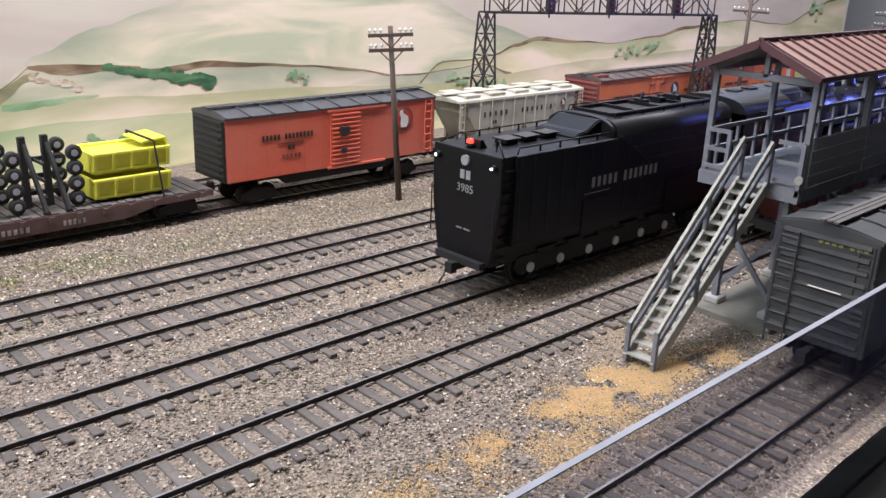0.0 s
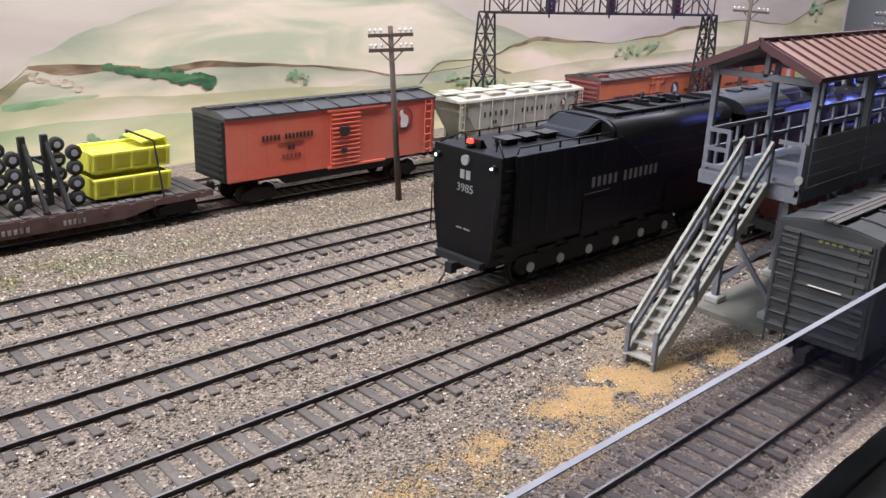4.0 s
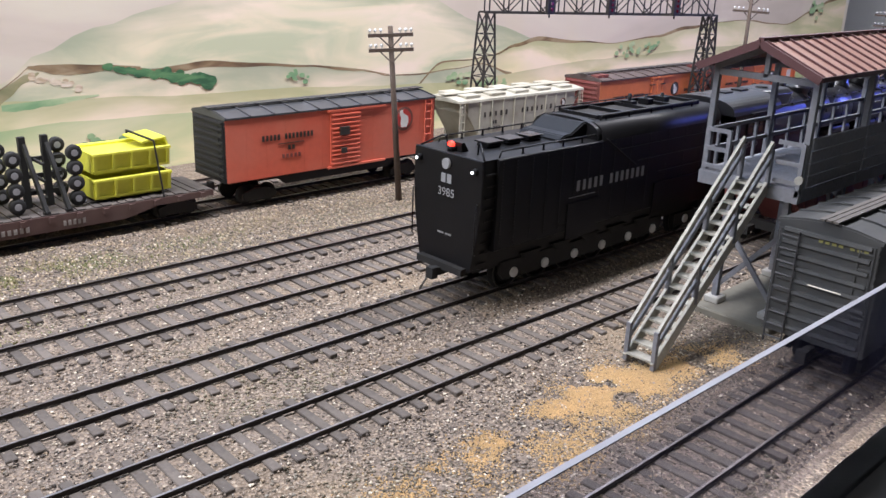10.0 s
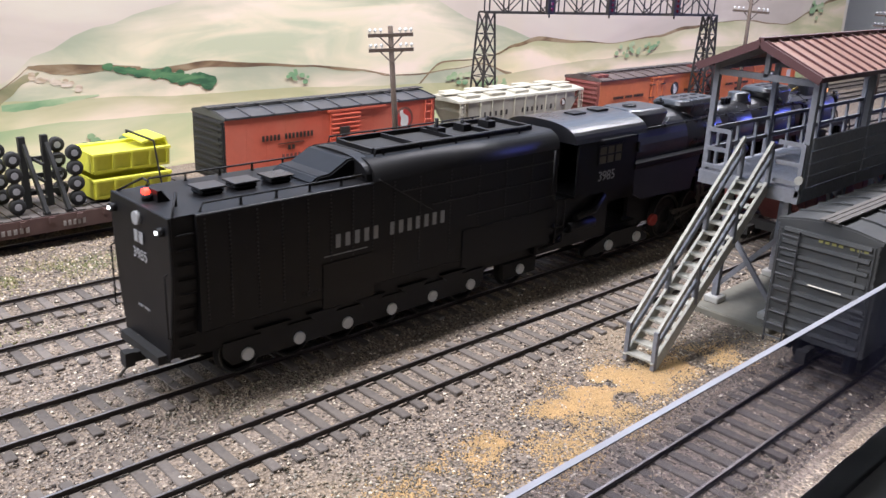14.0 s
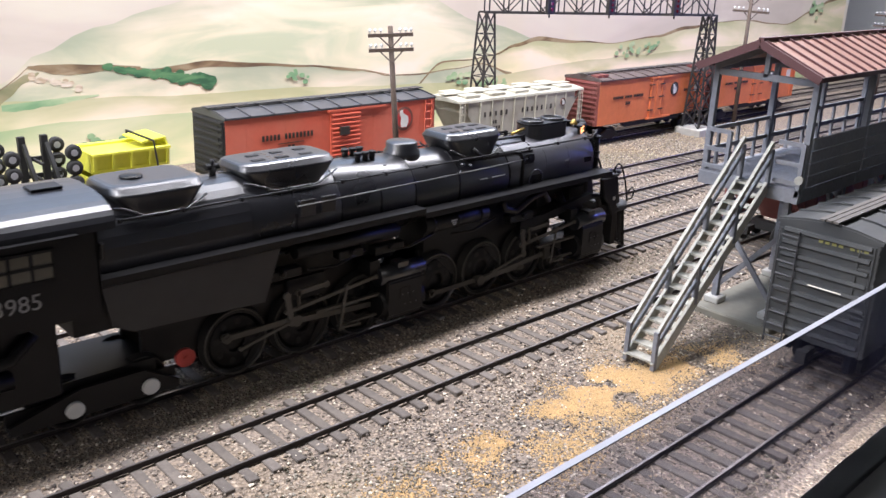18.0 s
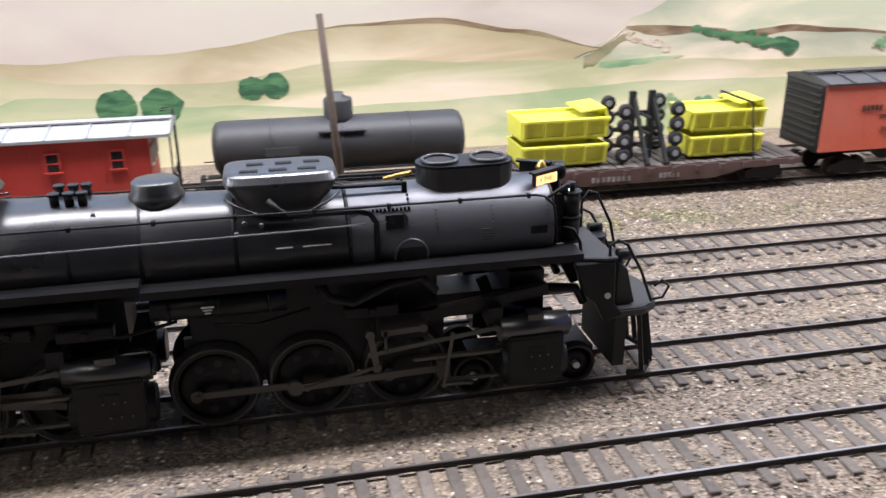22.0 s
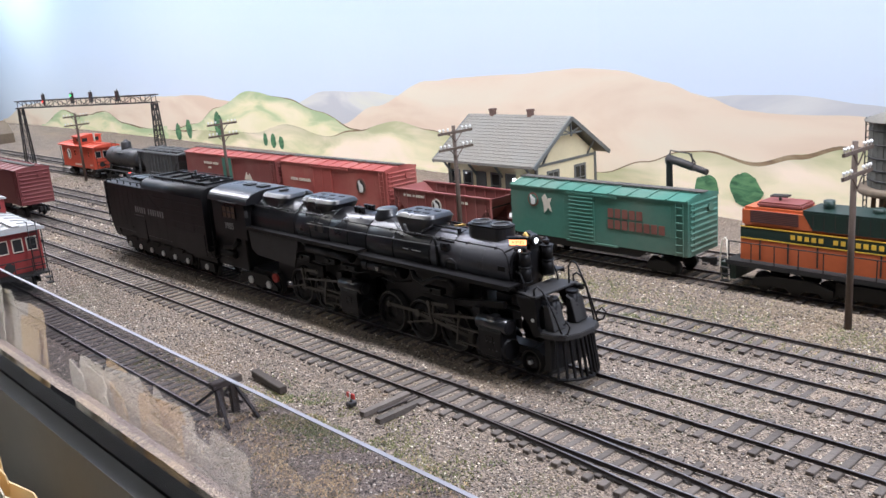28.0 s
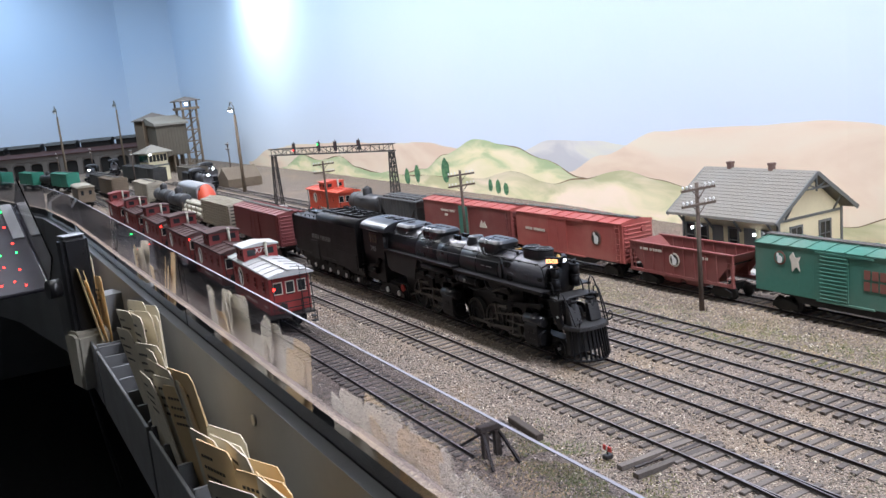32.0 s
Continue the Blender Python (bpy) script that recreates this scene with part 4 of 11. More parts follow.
        for x, z in ((-0.1145, 0.0568), (-0.1105, 0.0562), (-0.1165, 0.0545), (-0.1490, 0.0605), (-0.2020, 0.0590)):
            bm = bms()
            y = math.sqrt(max(1e-7, 0.0140**2 - (z - 0.0486) ** 2))
            rod(bm, (x, s * (y - 0.0006), z), (x, s * (y + 0.0006), z), 0.0006, 10)
            part("washout_plug", bm, GRAPHITE, L)
        for x in (-0.178, -0.186):
            bm = bms()
            box(bm, x - 0.0028, x + 0.0028, s * 0.0150 - 0.0005, s * 0.0150 + 0.0004, 0.0505, 0.0560)
            soften(bm, 0.0002)
            part("access_panel", bm, SATIN, L)
        for x0, x1, z in ((-0.1075, -0.1035, 0.0505), (-0.1010, -0.0940, 0.0505), (-0.181, -0.1755, 0.0505), (-0.189, -0.1835, 0.0505)):
            y = s * 0.0142
            bm = bms()
            box(bm, x0, x1, y - 0.0002, y + 0.0002, z, z + 0.0002)
            part("step_strip", bm, HUB, L, "thin bright step edge")
        # running boards: two levels
        bm = bms()
        box(bm, -0.0285, -0.1395, s * 0.0112, s * 0.0196, 0.0433, 0.0441)
        box(bm, -0.0285, -0.1395, s * 0.0190, s * 0.0197, 0.0420, 0.0441)
        part("running_board", bm, BLACK, L)
        bm = bms()
        box(bm, -0.1395, -0.2545, s * 0.0135, s * 0.0198, 0.0450, 0.0459)
        box(bm, -0.1395, -0.2545, s * 0.0192, s * 0.0199, 0.0437, 0.0459)
        part("running_board", bm, BLACK, L)
        # firebox side sheet and ash pan
        bm = bms()
        prism(bm, [(-0.1985, 0.0430), (-0.254, 0.0430), (-0.2520, 0.0310), (-0.2460, 0.0280), (-0.2045, 0.0262)], 1, s * 0.0178, s * 0.0186)
        part("ash_pan_side", bm, DARKPANEL, L, "flat dark grey side sheet below the firebox")
        # air reservoirs under the board
        bm = bms()
        rod(bm, (-0.106, s * 0.0158, 0.0378), (-0.138, s * 0.0158, 0.0380), 0.0032, 16)
        for x in (-0.110, -0.122, -0.134):
            rod(bm, (x - 0.0005, s * 0.0158, 0.0379), (x + 0.0005, s * 0.0158, 0.0379), 0.0034, 16)
        tank = part("air_tank", bm, BLACK, L)
        bm = bms()
        for k in range(3):
            box(bm, -0.1262 + 0.0004 * k, -0.1232 - 0.0004 * k, s * 0.0191 - 0.0001, s * 0.0191 + 0.0001, 0.0384 - 0.0008 * k, 0.0388 - 0.0008 * k)
        part("tank_plate", bm, HUB, tank, "small pale data plate")
        bm = bms()
        rod(bm, (-0.150, s * 0.0158, 0.0392), (-0.192, s * 0.0158, 0.0396), 0.0026, 14)
        part("air_tank", bm, BLACK, L)
        bm = bms()
        tube(bm, [(-0.098, s * 0.0175, 0.0420), (-0.096, s * 0.0175, 0.0375), (-0.090, s * 0.0175, 0.0355), (-0.080, s * 0.0170, 0.0395), (-0.072, s * 0.0165, 0.0405), (-0.068, s * 0.0160, 0.0360)], 0.0014, 8)
        part("sand_pipe", bm, BLACK, L)
        bm = bms()
        beam(bm, (-0.0700, s * 0.0140, 0.0283), (-0.0365, s * 0.0140, 0.0328), 0.0026, 0.0030)
        part("equalizer_beam", bm, BLACK, L)
        for x0, x1, z in ((-0.160, -0.147, 0.0330), (-0.175, -0.165, 0.0345), (-0.205, -0.190, 0.0330), (-0.092, -0.078, 0.0320)):
            bm = bms()
            box(bm, x0, x1, s * 0.0130, s * 0.0172, z - 0.0016, z + 0.0016)
            rod(bm, ((x0 + x1) / 2, s * 0.0172, z + 0.0006), ((x0 + x1) / 2, s * 0.0186, z + 0.0006), 0.0011, 10)
            soften(bm, 0.0003)
            part("lubricator", bm, BLACK, L)
        bm = bms()
        for k in range(4):
            tube(bm, [(-0.100 - 0.030 * k, s * 0.0165, 0.0345), (-0.112 - 0.030 * k, s * 0.0172, 0.0318), (-0.122 - 0.030 * k, s * 0.0165, 0.0325)], 0.0005)
        part("brake_piping", bm, BLACK, L)
        # cylinders of both engines
        for x0, x1 in ((-0.0325, -0.0500), (-0.1375, -0.1550)):
            bm = bms()
            rod(bm, (x0 + 0.0008, s * 0.0160, 0.0125), (x1 - 0.0008, s * 0.0160, 0.0125), 0.0052, 20)
            prism(bm, [(s * 0.0105, 0.0065), (s * 0.0195, 0.0065), (s * 0.0212, 0.0085), (s * 0.0212, 0.0215), (s * 0.0195, 0.0240), (s * 0.0105, 0.0255)], 0, x1 + 0.001, x0 - 0.001)
            soften(bm, 0.0005, 2)
            cyl = part("cylinder", bm, BLACK, L)
            bm = bms()
            rod(bm, (x0 + 0.0008, s * 0.0172, 0.0235), (x1 - 0.0008, s * 0.0172, 0.0235), 0.0035, 18)
            rod(bm, (x0 + 0.0016, s * 0.0172, 0.0235), (x0 + 0.0006, s * 0.0172, 0.0235), 0.0026, 14)
            box(bm, (x0 + x1) / 2 - 0.0022, (x0 + x1) / 2 + 0.0022, s * 0.0172 - 0.0025, s * 0.0172 + 0.0025, 0.0255, 0.0277)
            part("valve_chest", bm, SATIN, cyl)
            bm = bms()
            for u in (-0.0022, 0.0018):
                box(bm, (x0 + x1) / 2 + u, (x0 + x1) / 2 + u + 0.0004, s * 0.0213 - 0.0001, s * 0.0213 + 0.0002, 0.0140, 0.0185)
            box(bm, (x0 + x1) / 2 - 0.0022, (x0 + x1) / 2 + 0.0022, s * 0.0213 - 0.0001, s * 0.0213 + 0.0002, 0.0182, 0.0186)
            part("cylinder_plate", bm, BLACK, cyl)
            bm = bms()
            for j in range(6):
                box(bm, x0 - 0.004 - 0.0012 * j, x0 - 0.0045 - 0.0012 * j, s * 0.0216 - 0.0001, s * 0.0216 + 0.0002, 0.012 + 0.004 * (j % 2), 0.0124 + 0.004 * (j % 2))
            part("bolts", bm, GRAPHITE, cyl)
            # crosshead guide and valve gear links
            for name, p, q, w, h in (("crosshead_guide", (x1, 0.0172, 0.0170), (x1 - 0.024, 0.0172, 0.0170), 0.0016, 0.0009), ("crosshead_guide", (x1, 0.0172, 0.0095), (x1 - 0.016, 0.0172, 0.0095), 0.0012, 0.0008), ("radius_rod", (x1 - 0.002, 0.0186, 0.0245), (x1 - 0.036, 0.0186, 0.0205), 0.0007, 0.0012), ("combination_lever", (x1 - 0.014, 0.0188, 0.0240), (x1 - 0.0165, 0.0188, 0.0090), 0.0006, 0.0009), ("union_link", (x1 - 0.0165, 0.0188, 0.0092), (x1 - 0.009, 0.0188, 0.0088), 0.0006, 0.0008), ("expansion_link", (x1 - 0.036, 0.0188, 0.0262), (x1 - 0.0345, 0.0188, 0.0165), 0.0008, 0.0017), ("reverse_arm", (x1 - 0.032, 0.0190, 0.0212), (x1 - 0.032, 0.0190, 0.0265), 0.0006, 0.0010), ("reverse_arm", (x1 - 0.032, 0.0190, 0.0265), (x1 - 0.022, 0.0190, 0.0270), 0.0007, 0.0016), ("eccentric_rod", (x1 - 0.035, 0.0190, 0.0168), (x1 - 0.052, 0.0186, 0.0125), 0.0006, 0.0009)):
                bm = bms()
                beam(bm, (p[0], s * p[1], p[2]), (q[0], s * q[1], q[2]), w, h)
                for e in (p, q):
                    rod(bm, (e[0], s * (e[1] - 0.0005), e[2]), (e[0], s * (e[1] + 0.0005), e[2]), h * 0.75, 8)
                part(name, bm, STEEL, L)
            bm = bms()
            box(bm, x1 - 0.034, x1 - 0.020, s * 0.0135, s * 0.0155, 0.0225, 0.0300)
            box(bm, x1 - 0.004, x1, s * 0.011, s * 0.018, 0.0245, 0.0300)
            part("gear_bracket", bm, BLACK, L)
        bm = bms()
        box(bm, -0.0640, -0.1300, s * 0.0060, s * 0.0078, 0.0105, 0.0250)
        box(bm, -0.1560, -0.232, s * 0.0060, s * 0.0078, 0.0105, 0.0300)
        part("frame_side", bm, BLACK, L)
        bm = bms()
        tube(bm, [(-0.054, s * 0.010, 0.036), (-0.052, s * 0.012, 0.030), (-0.044, s * 0.013, 0.026)], 0.0018, 10)
        tube(bm, [(-0.0245, s * 0.011, 0.026), (-0.027, s * 0.011, 0.0305), (-0.034, s * 0.010, 0.0310), (-0.046, s * 0.009, 0.0300)], 0.0013, 10)
        part("steam_pipe", bm, BLACK, L)
    # deck between the engines, lower boiler shadow body
    bm = bms()
    box(bm, -0.066, -0.128, -0.0085, 0.0085, 0.024, 0.040)
    box(bm, -0.142, -0.250, -0.0085, 0.0085, 0.026, 0.040)
    box(bm, -0.036, -0.046, -0.010, 0.010, 0.024, 0.0365)
    box(bm, -0.046, -0.066, -0.006, 0.006, 0.023, 0.0300)
    part("boiler_cradle", bm, BLACK, L)
    # cab
    bm = bms()
    prism(bm, [(-0.2545, 0.0365), (-0.2545, 0.0605), (-0.2955, 0.0605), (-0.2955, 0.0375), (-0.290, 0.0365)], 1, -0.0196, -0.0188)
    prism(bm, [(-0.2545, 0.0365), (-0.2545, 0.0605), (-0.2955, 0.0605), (-0.2955, 0.0375), (-0.290, 0.0365)], 1, 0.0188, 0.0196)
    box(bm, -0.2550, -0.2543, -0.0196, 0.0196, 0.0365, 0.0625)
    box(bm, -0.2550, -0.2955, -0.0190, 0.0190, 0.0360, 0.0372)
    cab = part("cab", bm, BLACK, L)
    bm = bms()
    arch(bm, -0.2495, -0.2990, 0.0205, 0.0600, 0.0680, None, 18, 2.5)
    roof = part("cab_roof", bm, SATIN, cab)
    bm = bms()
    box(bm, -0.3010, -0.2560, -0.0150, 0.0150, 0.0130, 0.0358)
    soften(bm, 0.0006)
    part("cab_underfloor", bm, BLACK, cab)
    bm = bms()
    box(bm, -0.2640, -0.2560, -0.003, 0.003, 0.0676, 0.0688)
    box(bm, -0.2800, -0.2720, -0.003, 0.003, 0.0676, 0.0686)
    part("roof_hatch", bm, BLACK, roof)
    for s in (-1, 1):
        bm = bms()
        box(bm, -0.2660, -0.2820, s * 0.0197 - 0.0002, s * 0.0197 + 0.0002, 0.0495, 0.0570)
        win = part("cab_window", bm, GLASS_DARK, cab, "dim cab window with a dark frame")
        bm = bms()
        for x in (-0.2658, -0.2712, -0.2766, -0.2822):
            box(bm, x - 0.0004, x + 0.0004, s * 0.0199 - 0.0003, s * 0.0199 + 0.0003, 0.0490, 0.0575)
        for z in (0.0492, 0.0532, 0.0572):
            box(bm, -0.2825, -0.2655, s * 0.0199 - 0.0003, s * 0.0199 + 0.0003, z - 0.0004, z + 0.0004)
        part("window_frame", bm, BLACK, win)
        bm = bms()
        prism(bm, [(-0.2600, 0.0605), (-0.2830, 0.0605), (-0.2830, 0.0598), (-0.2600, 0.0598)], 1, s * 0.0197, s * 0.0222)
        part("awning", bm, BLACK, cab)
        bm = bms()
        box(bm, -0.2530, -0.2538, s * 0.0197 - 0.0005, s * 0.0197 + 0.0018, 0.0515, 0.0560)
        part("wind_deflector", bm, DARKPANEL, cab)
        lettering("3985", 0.0062, pose(-0.2755, s * 0.01985, 0.0437, 90, 0, 0 if s < 0 else 180), LETTER, cab, "cab_number")
        bm = bms()
        tube(bm, [(-0.2965, s * 0.0190, 0.038), (-0.2985, s * 0.0193, 0.042), (-0.2985, s * 0.0193, 0.059)], 0.0004)
        box(bm, -0.2950, -0.2900, s * 0.0150, s * 0.0195, 0.0180, 0.0186)
        box(bm, -0.2950, -0.2900, s * 0.0150, s * 0.0195, 0.0250, 0.0256)
        for x in (-0.2948, -0.2902):
            rod(bm, (x, s * 0.0192, 0.018), (x, s * 0.0192, 0.0365), 0.0004, 6)
        part("cab_steps", bm, BLACK, cab)
    # under-cab gear and trailing truck
    bm = bms()
    box(bm, -0.2250, -0.2700, -0.0130, -0.0120, 0.0060, 0.0110)
    box(bm, -0.2250, -0.2700, 0.0120, 0.0130, 0.0060, 0.0110)
    prism(bm, [(-0.225, 0.0075), (-0.235, 0.0135), (-0.252, 0.0135), (-0.270, 0.0080), (-0.270, 0.0055), (-0.225, 0.0050)], 1, -0.0155, -0.0140)
    prism(bm, [(-0.225, 0.0075), (-0.235, 0.0135), (-0.252, 0.0135), (-0.270, 0.0080), (-0.270, 0.0055), (-0.225, 0.0050)], 1, 0.0140, 0.0155)
    box(bm, -0.2300, -0.2650, -0.012, 0.012, 0.0110, 0.0150)
    part("trailing_truck_frame", bm, BLACK, L)
    bm = bms()
    tube(bm, [(-0.262, -0.0165, 0.034), (-0.268, -0.017, 0.028), (-0.280, -0.017, 0.0265)], 0.0016, 8)
    rod(bm, (-0.268, -0.0165, 0.0225), (-0.284, -0.0165, 0.0225), 0.0024, 12)
    tube(bm, [(-0.284, -0.0165, 0.0225), (-0.293, -0.0165, 0.0170), (-0.3005, -0.0165, 0.0165)], 0.0007, 6)
    tube(bm, [(-0.284, -0.0125, 0.0225), (-0.293, -0.0135, 0.0150), (-0.3005, -0.0135, 0.0150)], 0.0007, 6)
    part("injector_piping", bm, BLACK, L)
    bm = bms()
    rod(bm, (-0.2235, -0.0175, 0.0145), (-0.2235, -0.0160, 0.0145), 0.0029, 16)
    rod(bm, (-0.2235, -0.0179, 0.0145), (-0.2235, -0.0174, 0.0145), 0.0008, 10)
    part("red_valve", bm, RED_PAINT, L, "small red painted drain wheel")
    for x in (-0.2335, -0.2540):
        for s in (-1, 1):
            ROLLING.append((spoked_wheel("trailing_wheel", 0.0078, 0.0026, L, pose(x, s * 0.0092, 0.0078, 0, 0, 0 if s < 0 else 180), None), 0.0078 * s * -1))
        for s in (-1, 1):
            bm = bms()
            lathe(bm, [(0.0023, -0.0006), (0.0025, -0.0003), (0.0025, 0.0006)], (x, s * 0.0160, 0.0080), "y", 18)
            part("axle_cap", bm, HUB, L, "white painted axle box cover")
    for x in (-0.0256, -0.0560):
        for s in (-1, 1):
            ROLLING.append((spoked_wheel("pilot_wheel", 0.0060, 0.0026, L, pose(x, s * 0.0092, 0.0060, 0, 0, 0 if s < 0 else 180), 0.0010), 0.0060 * s * -1))
    # drivers, side rods, main rods
    for base in (-0.0755, -0.1635):
        xs = [base - 0.0255 * i for i in range(3)]
        for s in (-1, 1):
            phase = (3.74 if base > -0.1 else 5.1) + (0.0 if s < 0 else math.pi / 2)
            for x in xs:
                w = spoked_wheel("driving_wheel", DRIVER_R, 0.0028, L, pose(x, s * 0.0094, DRIVER_R), None, True)
                w.matrix_basis = pose(x, s * 0.0094, DRIVER_R, 0, 0, 0) @ Matrix.Rotation(phase, 4, "Y")
                if s > 0:
                    w.matrix_basis = pose(x, s * 0.0094, DRIVER_R, 180, 0, 0) @ Matrix.Rotation(-phase, 4, "Y")
                ROLLING.append((w, DRIVER_R * (1 if s < 0 else -1)))
            bm = bms()
            for a, b in zip(xs, xs[1:]):
                beam(bm, (a, 0, 0), (b, 0, 0), 0.0007, 0.0018)
            for x in xs:
                rod(bm, (x, -0.0006, 0), (x, 0.0006, 0), 0.0017, 12)
            side_rod = part("side_rod", bm, STEEL, L, "oily steel side rod", Matrix.Translation((0, s * 0.0125, DRIVER_R)))
            COUPLED.append((side_rod, phase))
            bm = bms()
            beam(bm, (0, 0, 0), (MAIN_LENGTH, 0, 0), 0.0007, 0.0020)
            rod(bm, (0, -0.0007, 0), (0, 0.0007, 0), 0.0021, 12)
            box(bm, MAIN_LENGTH - 0.0015, MAIN_LENGTH + 0.002, -0.0012, 0.0012, -0.0024, 0.0030)
            main = part("main_rod", bm, STEEL, L, "heavy steel main rod", Matrix.Translation((xs[1], s * 0.0139, DRIVER_R)))
            MAINS.append((main, phase, xs[1], 0))
    # pilot deck, pump shields and pilot
    bm = bms()
    prism(bm, [(-0.0305, -0.0125), (-0.0200, -0.0152), (-0.0165, -0.0152), (-0.0165, 0.0152), (-0.0200, 0.0152), (-0.0305, 0.0125)], 2, 0.0392, 0.0404)
    soften(bm, 0.0003)
    part("pilot_deck", bm, DARKPANEL, L, "dull grey step deck over the pilot")
    for s in (-1, 1):
        bm = bms()
        prism(bm, [(-0.0290, 0.0392), (-0.0170, 0.0392), (-0.0165, 0.0260), (-0.0135, 0.0225), (-0.0190, 0.0205), (-0.0225, 0.0270), (-0.0260, 0.0300)], 1, s * 0.0128, s * 0.0150)
        soften(bm, 0.0004)
        part("deck_bracket", bm, BLACK, L)
        bm = bms()
        rod(bm, (-0.0140, s * 0.0072, 0.0245), (-0.0140, s * 0.0072, 0.0385), 0.0026, 16)
        for z in (0.0255, 0.0310, 0.0376):
            rod(bm, (-0.0140, s * 0.0072, z), (-0.0140, s * 0.0072, z + 0.0012), 0.0030, 16)
        rod(bm, (-0.0152, s * 0.0110, 0.0395), (-0.0110, s * 0.0110, 0.0395), 0.0014, 12)
        part("front_air_pump", bm, BLACK, L)
        bm = bms()
        prism(bm, [(-0.0150, 0.0370), (-0.0120, 0.0352), (-0.0092, 0.0245), (-0.0150, 0.0235)], 1, s * 0.0035, s * 0.0118)
        soften(bm, 0.0003)
        part("pump_shield", bm, DARKPANEL, L, "dull grey shield before the air pump")
        bm = bms()
        tube(bm, [(-0.0185, s * 0.0138, 0.0400), (-0.0186, s * 0.0138, 0.0432), (-0.0165, s * 0.0138, 0.0448), (-0.0135, s * 0.0138, 0.0432), (-0.0085, s * 0.0132, 0.0345), (-0.0045, s * 0.0126, 0.0248)], 0.00045)
        part("front_handrail", bm, BLACK, L)
        if s > 0:
            bm = bms()
            tube(bm, [(-0.0180, 0.0100, 0.0400), (-0.0180, 0.0100, 0.0485), (-0.0160, 0.0100, 0.0515), (-0.0135, 0.0100, 0.0508), (-0.0085, 0.0104, 0.0410), (-0.0045, 0.0106, 0.0250)], 0.00045)
            part("front_handrail", bm, BLACK, L)
        bm = bms()
        tube(bm, [(-0.0035, s * 0.0110, 0.0245), (-0.0010, s * 0.0125, 0.0255), (0.0005, s * 0.0128, 0.0290), (-0.0015, s * 0.0124, 0.0310), (-0.0035, s * 0.0118, 0.0290)], 0.0004)
        part("lift_lever", bm, BLACK, L)
        bm = bms()
        tube(bm, [(-0.0320, s * 0.0105, 0.0490), (-0.0285, s * 0.0112, 0.0480), (-0.0265, s * 0.0115, 0.0440), (-0.0260, s * 0.0115, 0.0404)], 0.0005)
        part("pump_pipe", bm, BLACK, L)
        bm = bms()
        rod(bm, (-0.0190, s * 0.0154, 0.0290), (-0.0190, s * 0.0148, 0.0290), 0.0009, 12)
        part("truck_emblem", bm, HUB, L)
    bm = bms()
    prism(bm, [(-0.0170, -0.0150), (-0.0075, -0.0148), (-0.0025, -0.0115), (-0.0002, -0.005), (-0.0002, 0.005), (-0.0025, 0.0115), (-0.0075, 0.0148), (-0.0170, 0.0150)], 2, 0.0215, 0.0240)
    soften(bm, 0.0004, 2)
    part("pilot_beam", bm, DARKPANEL, L, "dull grey pilot platform")
    for i in range(11):
        y = -0.0138 + 0.00276 * i
        k = 1 - (abs(y) / 0.0138) ** 2
        bm = bms()
        beam(bm, (-0.0080 + 0.0062 * k, y * 0.92, 0.0218), (-0.0062 + 0.0078 * k, y, 0.0028), 0.0009, 0.0013)
        part("pilot_bar", bm, BLACK, L)
    bm = bms()
    tube(bm, [(-0.0110, -0.0145, 0.0034), (-0.0060, -0.0138, 0.0028), (-0.0008, -0.0075, 0.0026), (0.0018, 0.0, 0.0026), (-0.0008, 0.0075, 0.0026), (-0.0060, 0.0138, 0.0028), (-0.0110, 0.0145, 0.0034)], 0.0009)
    part("pilot", bm, BLACK, L, "slatted black cowcatcher pilot")
    bm = bms()
    box(bm, -0.0150, -0.0115, -0.0125, 0.0125, 0.0050, 0.0215)
    part("pilot_backing", bm, TRUCK, L)
    bm = bms()
    box(bm, -0.0330, -0.0190, -0.0070, 0.0070, 0.0045, 0.0095)
    box(bm, -0.0560, -0.0300, -0.0040, 0.0040, 0.0060, 0.0100)
    part("pilot_truck_frame", bm, BLACK, L)
    # headlight with visor, number boards, bell, markers
    bm = bms()
    lathe(bm, [(0.0020, -0.0030), (0.0026, -0.002), (0.0028, 0.0), (0.0024, 0.0004)], (-0.0285, 0, 0.0616), "x", 18)
    box(bm, -0.0340, -0.0300, -0.002, 0.002, 0.0575, 0.0600)
    head = part("headlight", bm, BLACK, L)
    bm = bms()
    lathe(bm, [(0.0013, 0.0), (0.0006, 0.0003)], (-0.0280, 0, 0.0616), "x", 16)
    part("headlight_lens", bm, LAMP_WHITE, head, "small lit headlight")
    for s in (-1, 1):
        bm = bms()
        prism(bm, [(-0.0310, s * 0.0030), (-0.0385, s * 0.0070), (-0.0390, s * 0.0060), (-0.0330, s * 0.0025)], 2, 0.0592, 0.0628)
        prism(bm, [(-0.0295, s * 0.0030), (-0.0392, s * 0.0082), (-0.0400, s * 0.0060), (-0.0320, s * 0.0015)], 2, 0.0629, 0.0635)
        nb = part("number_board", bm, BLACK, L, "slanted number board with a visor")
        a, b = Vector((-0.0312, s * 0.0032, 0)), Vector((-0.0383, s * 0.0070, 0))
        d = (b - a).normalized()
        out = Vector((d.y, -d.x, 0)) * (1 if s > 0 else -1)
        if out.y * s < 0:
            out = -out
        bm = bms()
        q = [a + out * 0.00025, b + out * 0.00025]
        vs = [bm.verts.new((p.x, p.y, z)) for p, z in ((q[0], 0.0597), (q[1], 0.0597), (q[1], 0.0623), (q[0], 0.0623))]
        bm.faces.new(vs)
